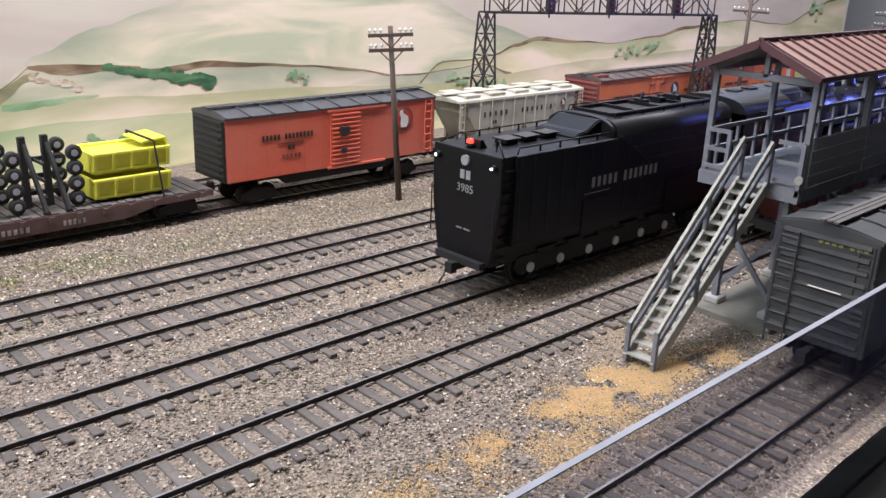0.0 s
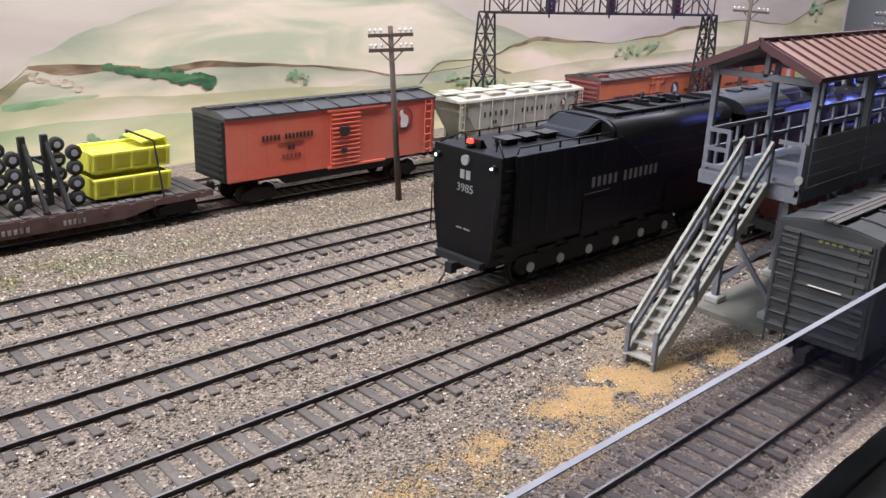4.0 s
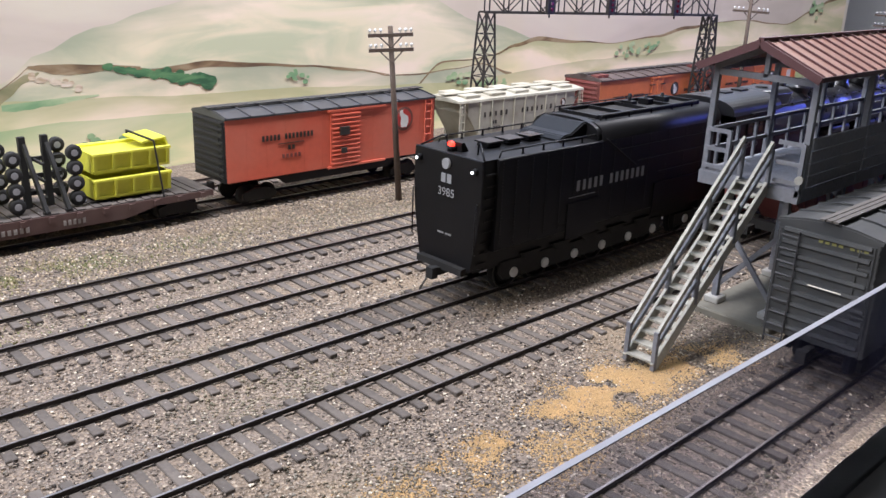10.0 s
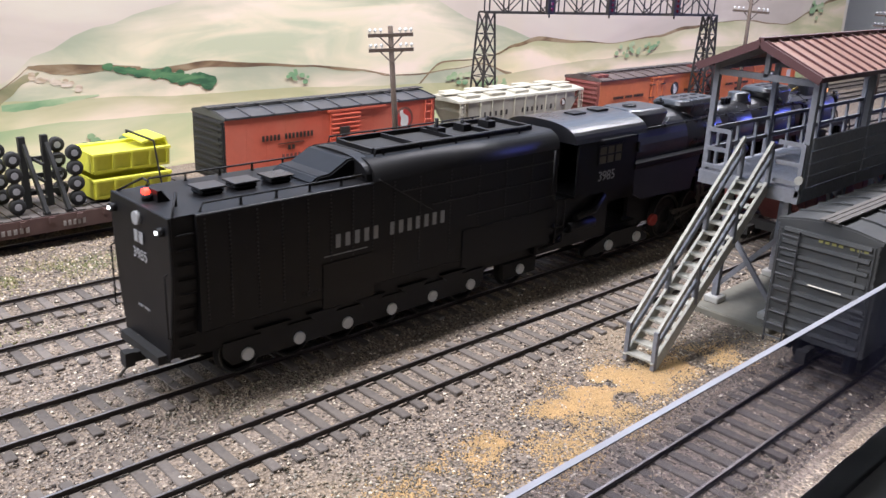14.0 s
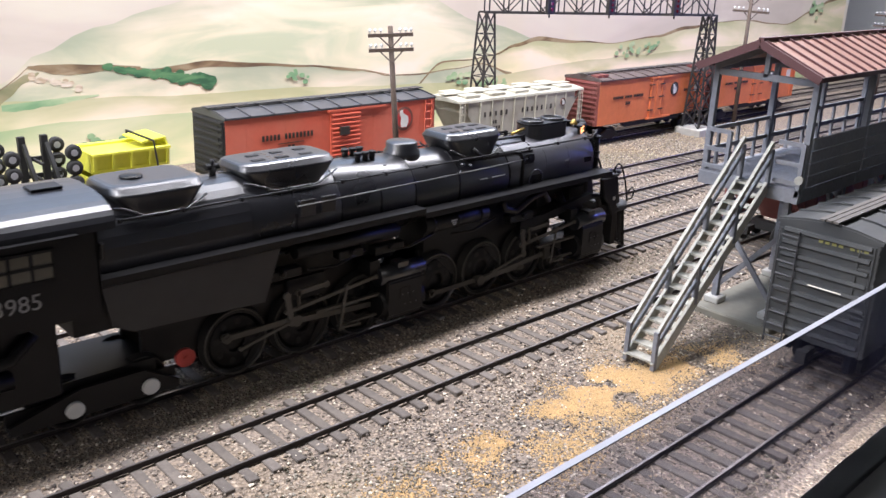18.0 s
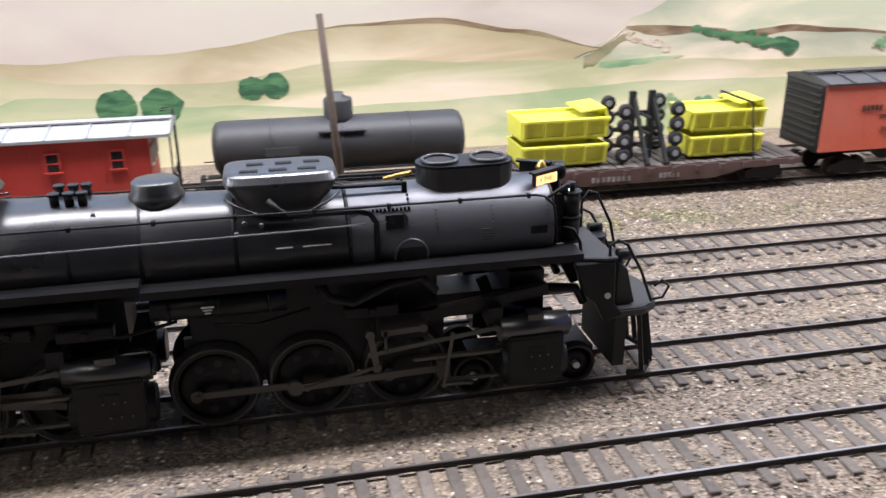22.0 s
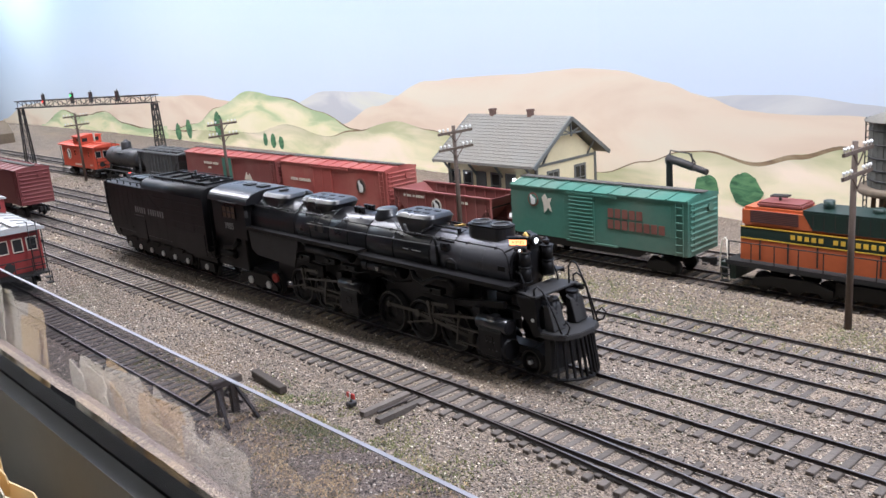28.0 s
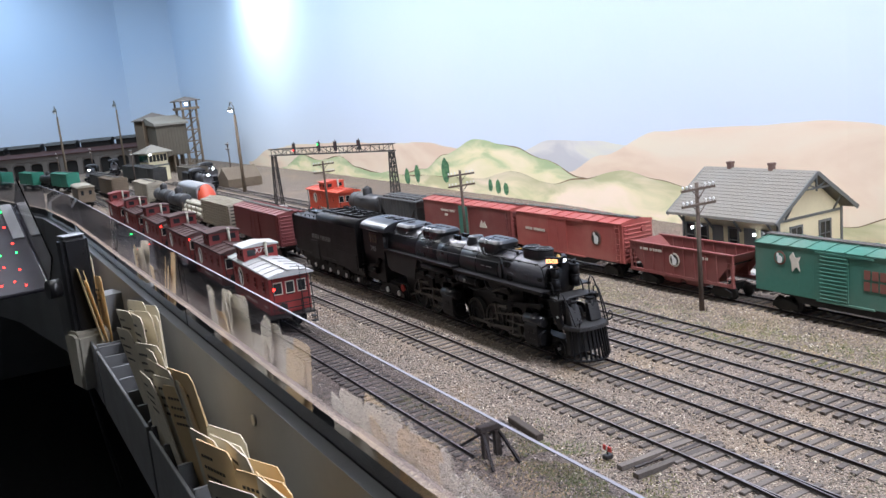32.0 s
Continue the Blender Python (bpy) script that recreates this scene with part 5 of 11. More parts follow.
        part("lit_panel", bm, LAMP_AMBER, nb, "lit amber number panel")
        mid = (q[0] + q[1]) / 2 + out * 0.0001
        yaw = math.degrees(math.atan2(out.y, out.x)) + 90
        lettering("X3985", 0.0023, pose(mid.x, mid.y, 0.0610, 90, 0, yaw), RED_PAINT, nb, "number")
        bm = bms()
        rod(bm, (-0.0325, s * 0.0095, 0.0588), (-0.0300, s * 0.0095, 0.0588), 0.0008, 10)
        part("marker_lamp", bm, BLACK, L)
        bm = bms()
        rod(bm, (-0.0300, s * 0.0095, 0.0588), (-0.0297, s * 0.0095, 0.0588), 0.0005, 10)
        part("marker_lens", bm, LAMP_WHITE, L, "tiny lit marker lens")
    bm = bms()
    lathe(bm, [(0.0018, 0), (0.0015, 0.0006), (0.0009, 0.0018), (0.0004, 0.0022)], (-0.0345, 0.0, 0.0626), "z", 14)
    part("bell", bm, BRASS, L, "brass bell")
    # the courses behind the smokebox are a little longer than drawn above
    turning = {"driving_wheel", "pilot_wheel", "trailing_wheel", "side_rod", "main_rod"}
    for ob in L.children_recursive:
        kind = ob.name.split(".")[0]
        if kind in turning or ob.parent.name.split(".")[0] in turning:
            if kind == "trailing_wheel":
                ob.location.x = rear_x(ob.location.x, 1.088)
        elif ob.location.length > 1e-6:
            ob.location.x = rear_x(ob.location.x, 1.03)
        else:
            k = 1.03 if sum(v.co.z for v in ob.data.vertices) / len(ob.data.vertices) > 0.033 else 1.088
            for v in ob.data.vertices:
                v.co.x = rear_x(v.co.x, k)


build_engine()


def build_tender():
    T = TENDER
    R = -0.474  # rear plate
    F = -0.3035
    # body: low tank behind, bunker with rounded shoulders before it, both over a narrow underside
    def section(x0, x1, top, half, shoulder, n=4, low=0.0225):
        bm = bms()
        ys = [(0.0142, 0.0128), (0.0148, low - 0.0008), (half - 0.0006, low - 0.0006), (half, low), (half, top - shoulder)]
        for i in range(1, n + 1):
            a = math.pi / 2 * i / n
            ys.append((half - shoulder + shoulder * math.cos(a), top - shoulder + shoulder * math.sin(a)))
        prism(bm, ys + [(-y, z) for y, z in reversed(ys)], 0, x0, x1)
        bmesh.ops.recalc_face_normals(bm, faces=bm.faces)
        for f in bm.faces:
            f.smooth = shoulder > 0.002 and f.normal.z > 0.05 and abs(f.normal.x) < 0.5
        return bm
    part("tank", section(-0.4665, -0.4010, 0.0592, 0.0197, 0.0008), BLACK, T)
    part("coal_bunker", section(-0.4010, F, 0.0662, 0.0197, 0.0072, 8), BLACK, T)
    # tail: the sides lean in below, behind a recess for the ladders
    bm = bms()
    tail = [(0.0125, 0.0126), (0.0152, 0.0140), (0.0172, 0.0240), (0.0186, 0.0350), (0.0190, 0.0440), (0.0190, 0.0592)]
    prism(bm, [(y * 0.965, z) for y, z in tail] + [(-y * 0.965, z) for y, z in reversed(tail)], 0, R, -0.4660)
    part("tail_section", bm, BLACK, T)
    for s in (-1, 1):
        for k in range(9):
            bm = bms()
            z = 0.0170 + 0.0046 * k
            y = float(np.interp(z, [q[1] for q in tail], [q[0] for q in tail]))
            rod(bm, (-0.4725, s * (y + 0.0002), z), (-0.4672, s * (y + 0.0002), z), 0.0003, 6)
            part("ladder_rung", bm, BLACK, T)
    # hood over the bunker's slope sheet
    bm = bms()
    prism(bm, [(-0.4005, 0.0585), (-0.4005, 0.0664), (-0.4060, 0.0662), (-0.4135, 0.0622), (-0.4185, 0.0618), (-0.4215, 0.0598), (-0.4215, 0.0585)], 1, -0.0118, 0.0118)
    soften(bm, 0.0006, 2)
    part("slope_hood", bm, BLACK, T)
    bm = bms()
    arch(bm, -0.3985, -0.4035, 0.0186, 0.0600, 0.0672, 0.0588, 18, 2.6)
    part("bulkhead", bm, BLACK, T)
    for x in (-0.4520, -0.4400, -0.4270):
        bm = bms()
        prism(bm, [(x - 0.0042, -0.0036), (x - 0.0042, 0.0036), (x + 0.0042, 0.0036), (x + 0.0042, -0.0036)], 2, 0.0592, 0.0612)
        soften(bm, 0.0008)
        hatch = part("water_hatch", bm, BLACK, T)
        bm = bms()
        box(bm, x - 0.0046, x + 0.0046, -0.0040, 0.0040, 0.0612, 0.0618)
        part("hatch_lid", bm, SATIN, hatch)
    for y in (-0.0105, 0.0105):
        bm = bms()
        box(bm, -0.394, -0.312, y - 0.0006, y + 0.0006, 0.0655, 0.0682)
        part("bunker_coaming", bm, BLACK, T)
    for x in (-0.394, -0.374, -0.354, -0.334, -0.312):
        bm = bms()
        box(bm, x - 0.0006, x + 0.0006, -0.0099, 0.0099, 0.0655, 0.0680)
        part("bunker_rib", bm, BLACK, T)
    bm = bms()
    box(bm, -0.396, -0.310, -0.0098, 0.0098, 0.0652, 0.0664)
    part("bunker_cover", bm, TRUCK, T)
    for x, h in ((-0.352, 0.0725), (-0.338, 0.0706), (-0.324, 0.0708)):
        bm = bms()
        rod(bm, (x, 0.003, 0.066), (x, 0.003, h), 0.0009, 8)
        box(bm, x - 0.0022, x + 0.0022, 0.000, 0.006, 0.0662, 0.0692)
        part("bunker_vent", bm, BLACK, T)
    # rear plate, rounded at its lower corners
    bm = bms()
    prism(bm, [(-0.0193, 0.0560), (-0.0193, 0.0420), (-0.0186, 0.0340), (-0.0168, 0.0230), (-0.0150, 0.0140), (-0.0122, 0.0126), (0.0122, 0.0126), (0.0150, 0.0140), (0.0168, 0.0230), (0.0186, 0.0340), (0.0193, 0.0420), (0.0193, 0.0560), (0.0190, 0.0594), (-0.0190, 0.0594)], 0, R - 0.0010, R)
    soften(bm, 0.0003)
    rear = part("rear_plate", bm, BLACK, T)
    # top handrails
    for s in (-1, 1):
        bm = bms()
        rail = [(-0.4640, s * 0.0172, 0.0592), (-0.4630, s * 0.0172, 0.0617), (-0.4045, s * 0.0172, 0.0617), (-0.4035, s * 0.0172, 0.0605)]
        tube(bm, rail, 0.00035)
        for i in range(1, 5):
            x = -0.4630 + 0.0125 * i
            rod(bm, (x, s * 0.0172, 0.0590), (x, s * 0.0172, 0.0617), 0.00045, 6)
            rod(bm, (x, s * 0.0172, 0.0590), (x, s * 0.0172, 0.0598), 0.0009, 6, 0.0004)
        part("top_rail", bm, BLACK, T)
        bm = bms()
        tube(bm, [(-0.3960, s * 0.0132, 0.0655), (-0.3955, s * 0.0132, 0.0684), (-0.3180, s * 0.0132, 0.0684)], 0.00035)
        for i in range(5):
            x = -0.392 + 0.0175 * i
            rod(bm, (x, s * 0.0132, 0.0648), (x, s * 0.0132, 0.0684), 0.0004, 6)
        part("top_rail", bm, BLACK, T)
        bm = bms()
        tube(bm, [(R + 0.0070, s * 0.0085, 0.0590), (R + 0.0068, s * 0.0090, 0.0632), (R + 0.0060, s * 0.0105, 0.0640), (R + 0.0010, s * 0.0180, 0.0592)], 0.0004)
        part("corner_rail", bm, BLACK, T)
        # rivets and seams on the side
        bm = bms()
        rows = [(x, 0.0250, x, 0.0575, 26) for x in (-0.4640, -0.4560, -0.4465, -0.4375, -0.4280, -0.4190, -0.4100, -0.4015)]
        rows += [(x, 0.0250, x, 0.0580, 26) for x in (-0.3920, -0.3800, -0.3650, -0.3500, -0.3350, -0.3200)]
        rows += [(-0.4300, 0.0260, -0.4100, 0.0260, 14), (-0.3560, 0.0260, -0.3080, 0.0260, 24), (-0.3900, 0.0545, -0.3080, 0.0545, 40), (-0.3700, 0.0475, -0.3080, 0.0475, 30)]
        rivets(bm, rows, s * 0.0198, 0.00026)
        tagged(part("rivets", bm, DARKPANEL, T), kind="stuff")
        for x0, x1, z0, z1 in ((-0.4225, -0.4010, 0.0185, 0.0345), (-0.3580, -0.3060, 0.0190, 0.0340)):
            bm = bms()
            box(bm, x0, x1, s * 0.0198 - 0.0003, s * 0.0198 + 0.0003, z0, z1)
            part("side_panel", bm, BLACK, T)
        for p, q in (((-0.3990, 0.0600), (-0.3740, 0.0450)), ((-0.3890, 0.0540), (-0.3060, 0.0540)), ((-0.3740, 0.0470), (-0.3060, 0.0470)), ((-0.3560, 0.0395), (-0.3060, 0.0395))):
            bm = bms()
            beam(bm, (p[0], s * 0.0198, p[1]), (q[0], s * 0.0198, q[1]), 0.0004, 0.00035)
            part("side_seam", bm, DARKPANEL, T)
        bm = bms()
        blocks(bm, (5, 7), 0.0046, 0.0019, 0.0021, 0.0034, (-0.3925, s * 0.01985, 0.0415))
        tagged(part("lettering_row", bm, LETTER, T, "row of pale letter-sized bars"), kind="stuff")
        bm = bms()
        box(bm, -0.4219, -0.4038, s * 0.01980 - 0.0001, s * 0.01980 + 0.0002, 0.0367, 0.0370)
        part("dash", bm, LETTER, T)
        # running gear frame
        bm = bms()
        prism(bm, [(-0.4570, 0.0090), (-0.4570, 0.0140), (-0.3400, 0.0140), (-0.3400, 0.0090), (-0.3425, 0.0060), (-0.4545, 0.0060)], 1, s * 0.0135, s * 0.0150)
        for x in (-0.4390, -0.4190, -0.3986, -0.3782, -0.3577):
            prism(bm, [(x - 0.0068, 0.0160), (x + 0.0068, 0.0160), (x + 0.003, 0.0128), (x - 0.003, 0.0128)], 1, s * 0.0146, s * 0.0158)
        box(bm, -0.3280, -0.3080, s * 0.0125, s * 0.0150, 0.0055, 0.0120)
        part("pedestal_frame", bm, TRUCK, T)
        for x in (-0.4489, -0.4290, -0.4087, -0.3884, -0.3680, -0.3474, -0.3180):
            w = spoked_wheel("tender_wheel", 0.0080, 0.0026, T, pose(x, s * 0.0092, 0.0080, 0, 0, 0 if s < 0 else 180))
            ROLLING.append((w, 0.0080 * (1 if s < 0 else -1)))
            bm = bms()
            lathe(bm, [(0.0020, -0.0005), (0.0022, -0.0003), (0.0022, 0.0006)], (x, s * 0.0154, 0.0084), "y", 18)
            cap = part("axle_cap", bm, HUB, T, "white painted axle box cover")
    bm = bms()
    box(bm, R + 0.004, F - 0.002, -0.0120, 0.0120, 0.0115, 0.0150)
    part("underframe", bm, TRUCK, T)
    # rear details
    bm = bms()
    box(bm, R - 0.0075, R, -0.0016, 0.0016, 0.0098, 0.0130)
    box(bm, R - 0.0095, R - 0.0065, -0.0026, 0.0012, 0.0092, 0.0138)
    box(bm, R - 0.004, R, -0.013, 0.013, 0.0122, 0.0150)
    part("rear_coupler", bm, TRUCK, T)
    bm = bms()
    tube(bm, [(R - 0.001, 0.006, 0.0150), (R - 0.003, 0.006, 0.0105), (R - 0.0055, 0.0055, 0.0060), (R - 0.009, 0.005, 0.0030)], 0.0005)
    part("air_hose", bm, STEEL, T)
    bm = bms()
    rod(bm, (R - 0.0022, 0, 0.0552), (R - 0.0008, 0, 0.0552), 0.0021, 16)
    part("backup_light", bm, LETTER, rear, "round unlit reversing lamp")
    for s in (-1, 1):
        bm = bms()
        rod(bm, (R - 0.0030, s * 0.0158, 0.0548), (R, s * 0.0158, 0.0548), 0.0014, 12)
        lamp = part("marker_lamp", bm, BLACK, rear)
        bm = bms()
        rod(bm, (R - 0.0034, s * 0.0158, 0.0548), (R - 0.0029, s * 0.0158, 0.0548), 0.0006, 10)
        part("lens", bm, LAMP_WHITE, lamp, "tiny lit marker lens")
        bm = bms()
        tube(bm, [(R - 0.0015, s * 0.0178, 0.0220), (R - 0.0025, s * 0.0180, 0.0225), (R - 0.0025, s * 0.0180, 0.0420), (R - 0.0015, s * 0.0178, 0.0425)], 0.0003)
        part("grab_rail", bm, BLACK, rear)
    bm = bms()
    rod(bm, (R + 0.0035, 0.0025, 0.0592), (R + 0.0035, 0.0025, 0.0612), 0.0018, 10)
    prism(bm, [(R + 0.0045, 0.0592), (R + 0.0085, 0.0592), (R + 0.0060, 0.0628), (R + 0.0045, 0.0628)], 1, -0.002, 0.0045)
    deck = part("deck_lamp", bm, BLACK, T)
    bm = bms()
    rod(bm, (R + 0.0022, 0.0025, 0.0618), (R + 0.0038, 0.0025, 0.0618), 0.0013, 12)
    part("red_lens", bm, LAMP_RED, deck, "glowing red tail lamp")
    bm = bms()
    blocks(bm, (2,), 0.0036, 0.0024, 0.0009, 0.002, (R - 0.0012, 0.0, 0.0492), "x")
    part("initial_bars", bm, LETTER, rear, "two pale letter-sized bars")
    lettering("3985", 0.0048, pose(R - 0.00125, 0.0, 0.0434, 90, 0, -90), LETTER, rear, "tender_number")
    bm = bms()
    blocks(bm, (4, 4), 0.0007, 0.0006, 0.0003, 0.0008, (R - 0.0012, 0.0, 0.0265), "x")
    part("stencil_bars", bm, LETTER, rear)
    bm = bms()
    arch(bm, F + 0.0005, F, 0.0150, 0.0580, 0.0655, 0.020, 12, 2.2)
    part("front_wall", bm, BLACK, T)


build_tender()
# ---- rolling stock; each car stands at its middle over the rail top, the aisle side is -y ----
CAR_ORANGE = paint("reefer_orange", (0.74, 0.20, 0.070), 0.6, bump=0.03, dirt=(0.42, 0.14, 0.05), dirt_amount=0.4)
CAR_GREEN = paint("weathered_green", (0.045, 0.165, 0.12), 0.7, bump=0.04, dirt=(0.15, 0.18, 0.14), dirt_amount=0.7, dirt_scale=22)
CAR_RED = paint("boxcar_red", (0.33, 0.068, 0.055), 0.65, bump=0.04, dirt=(0.44, 0.19, 0.15), dirt_amount=0.6, dirt_scale=25)
CAR_MAROON = paint("mineral_red", (0.20, 0.05, 0.043), 0.65, bump=0.06, dirt=(0.26, 0.13, 0.11), dirt_amount=0.5)
CAR_GREY = paint("pale_grey_car", (0.46, 0.44, 0.36), 0.7, bump=0.05, dirt=(0.28, 0.25, 0.19), dirt_amount=0.7, dirt_scale=60)
CAR_DGREY = paint("weathered_grey_car", (0.045, 0.047, 0.048), 0.75, bump=0.1, dirt=(0.085, 0.083, 0.078), dirt_amount=0.6, dirt_scale=60)
CAR_BLACK = paint("tank_black", (0.028, 0.028, 0.03), 0.5, bump=0.06, dirt=(0.07, 0.065, 0.06), dirt_amount=0.4)
CAB_RED = paint("caboose_red", (0.47, 0.042, 0.032), 0.5, bump=0.03, dirt=(0.36, 0.05, 0.04), dirt_amount=0.3)
ROOF_GREY = paint("roof_silver", (0.32, 0.325, 0.33), 0.5, bump=0.05, dirt=(0.28, 0.27, 0.26), dirt_amount=0.4)
DECK_BROWN = paint("flatcar_brown", (0.088, 0.045, 0.040), 0.7, bump=0.1, dirt=(0.13, 0.09, 0.075), dirt_amount=0.5)
DECK_GREY = paint("worn_deck_planks", (0.085, 0.072, 0.066), 0.8, spread=0.3, bump=0.2, dirt=(0.13, 0.112, 0.10), dirt_amount=0.5, objrand=0.2)
YELLOW = paint("trailer_yellow", (0.70, 0.68, 0.07), 0.5, bump=0.02, dirt=(0.55, 0.5, 0.05), dirt_amount=0.2)
HUB_GREY = paint("hub_grey", (0.34, 0.34, 0.36), 0.5, bump=0.05, metal=0.3)
RUBBER = paint("rubber", (0.014, 0.014, 0.014), 0.7, bump=0.1)
GLASS = paint("dark_glass", (0.02, 0.022, 0.025), 0.08, bump=0.0)
INK = paint("dark_lettering", (0.03, 0.025, 0.02), 0.7, bump=0.0)
RED_INK = paint("red_lettering", (0.19, 0.072, 0.052), 0.75, bump=0.0)
CREAMY = paint("cream_mark", (0.65, 0.6, 0.5), 0.7, bump=0.0)
WALKWAY = paint("running_board_wood", (0.10, 0.09, 0.08), 0.8, bump=0.3)


def make_truck(car, x, wheel_r=0.0048, base=0.0098, frame_mat=None):
    """A four-wheel truck under a car, with its side frames and wheels."""
    bm = bms()
    box(bm, x - 0.0022, x + 0.0022, -0.012, 0.012, 0.0052, 0.0098)
    truck = part("truck", bm, frame_mat or TRUCK, car)
    for s in (-1, 1):
        bm = bms()
        pts = [(-base * 1.05, 0.0030), (-base * 1.05, 0.0062), (-base * 0.35, 0.0088), (base * 0.35, 0.0088), (base * 1.05, 0.0062), (base * 1.05, 0.0030), (base * 0.75, 0.0030), (base * 0.4, 0.0022), (-base * 0.4, 0.0022), (-base * 0.75, 0.0030)]
        prism(bm, [(x + a, z) for a, z in pts], 1, s * 0.0118, s * 0.0135)
        part("side_frame", bm, frame_mat or TRUCK, truck)
    for dx in (-base * 0.72, base * 0.72):
        for s in (-1, 1):
            bm = bms()
            r = wheel_r
            lathe(bm, [(r, -0.0010), (r, 0.0006), (r * 1.08, 0.0006), (r * 1.08, 0.0012), (r * 0.3, 0.0012)] if s < 0 else [(r * 0.3, -0.0012), (r * 1.08, -0.0012), (r * 1.08, -0.0006), (r, -0.0006), (r, 0.0010)], (x + dx, s * 0.0090, r), "y", 16)
            part("wheel", bm, TRUCK, truck)
    return truck


def make_coupler(car, x, d):
    bm = bms()
    box(bm, min(x, x + d * 0.0075), max(x, x + d * 0.0075), -0.0012, 0.0012, 0.0085, 0.0115)
    box(bm, min(x + d * 0.006, x + d * 0.009), max(x + d * 0.006, x + d * 0.009), -0.0022, 0.0012, 0.0078, 0.0122)
    part("coupler", bm, TRUCK, car)


def ladder(car, x0, x1, y, z0, z1, rungs, mat, name="ladder", face="y"):
    bm = bms()
    d = -1 if (y if face == "y" else x0) < 0 else 1
    if face == "y":
        for x in (x0, x1):
            rod(bm, (x, y + d * 0.0006, z0), (x, y + d * 0.0006, z1), 0.00035, 5)
        for i in range(rungs):
            z = z0 + (z1 - z0) * (i + 0.5) / rungs
            rod(bm, (x0, y + d * 0.0006, z), (x1, y + d * 0.0006, z), 0.00035, 5)
    else:
        x = x0 + d * 0.0007
        for yy in (y, x1):
            rod(bm, (x, yy, z0), (x, yy, z1), 0.00035, 5)
        for i in range(rungs):
            z = z0 + (z1 - z0) * (i + 0.5) / rungs
            rod(bm, (x, y, z), (x, x1, z), 0.00035, 5)
    return part(name, bm, mat, car)


def disc_mark(car, x, z, r, y, ring, centre, name="emblem"):
    """A round painted emblem: a ring, a field and a plain pale shape in it."""
    d = -1 if y < 0 else 1
    bm = bms()
    lathe(bm, [(r, -0.00015), (r, 0.00015)], (x, y, z), "y", 24)
    ob = part(name, bm, ring, car, "round painted emblem")
    bm = bms()
    lathe(bm, [(r * 0.78, -0.00015), (r * 0.78, 0.00015)], (x, y + d * 0.0002, z), "y", 24)
    part("field", bm, centre, ob)
    bm = bms()
    prism(bm, [(x + r * u, z + r * v) for u, v in ((-0.30, -0.70), (0.28, -0.72), (0.46, -0.30), (0.44, 0.12), (0.16, 0.34), (-0.10, 0.46), (-0.18, 0.74), (-0.46, 0.70), (-0.50, 0.40), (-0.34, 0.10), (-0.38, -0.30))], 1, y + d * 0.0002, y + d * 0.0005)
    part("figure", bm, WHITE, ob)
    return ob


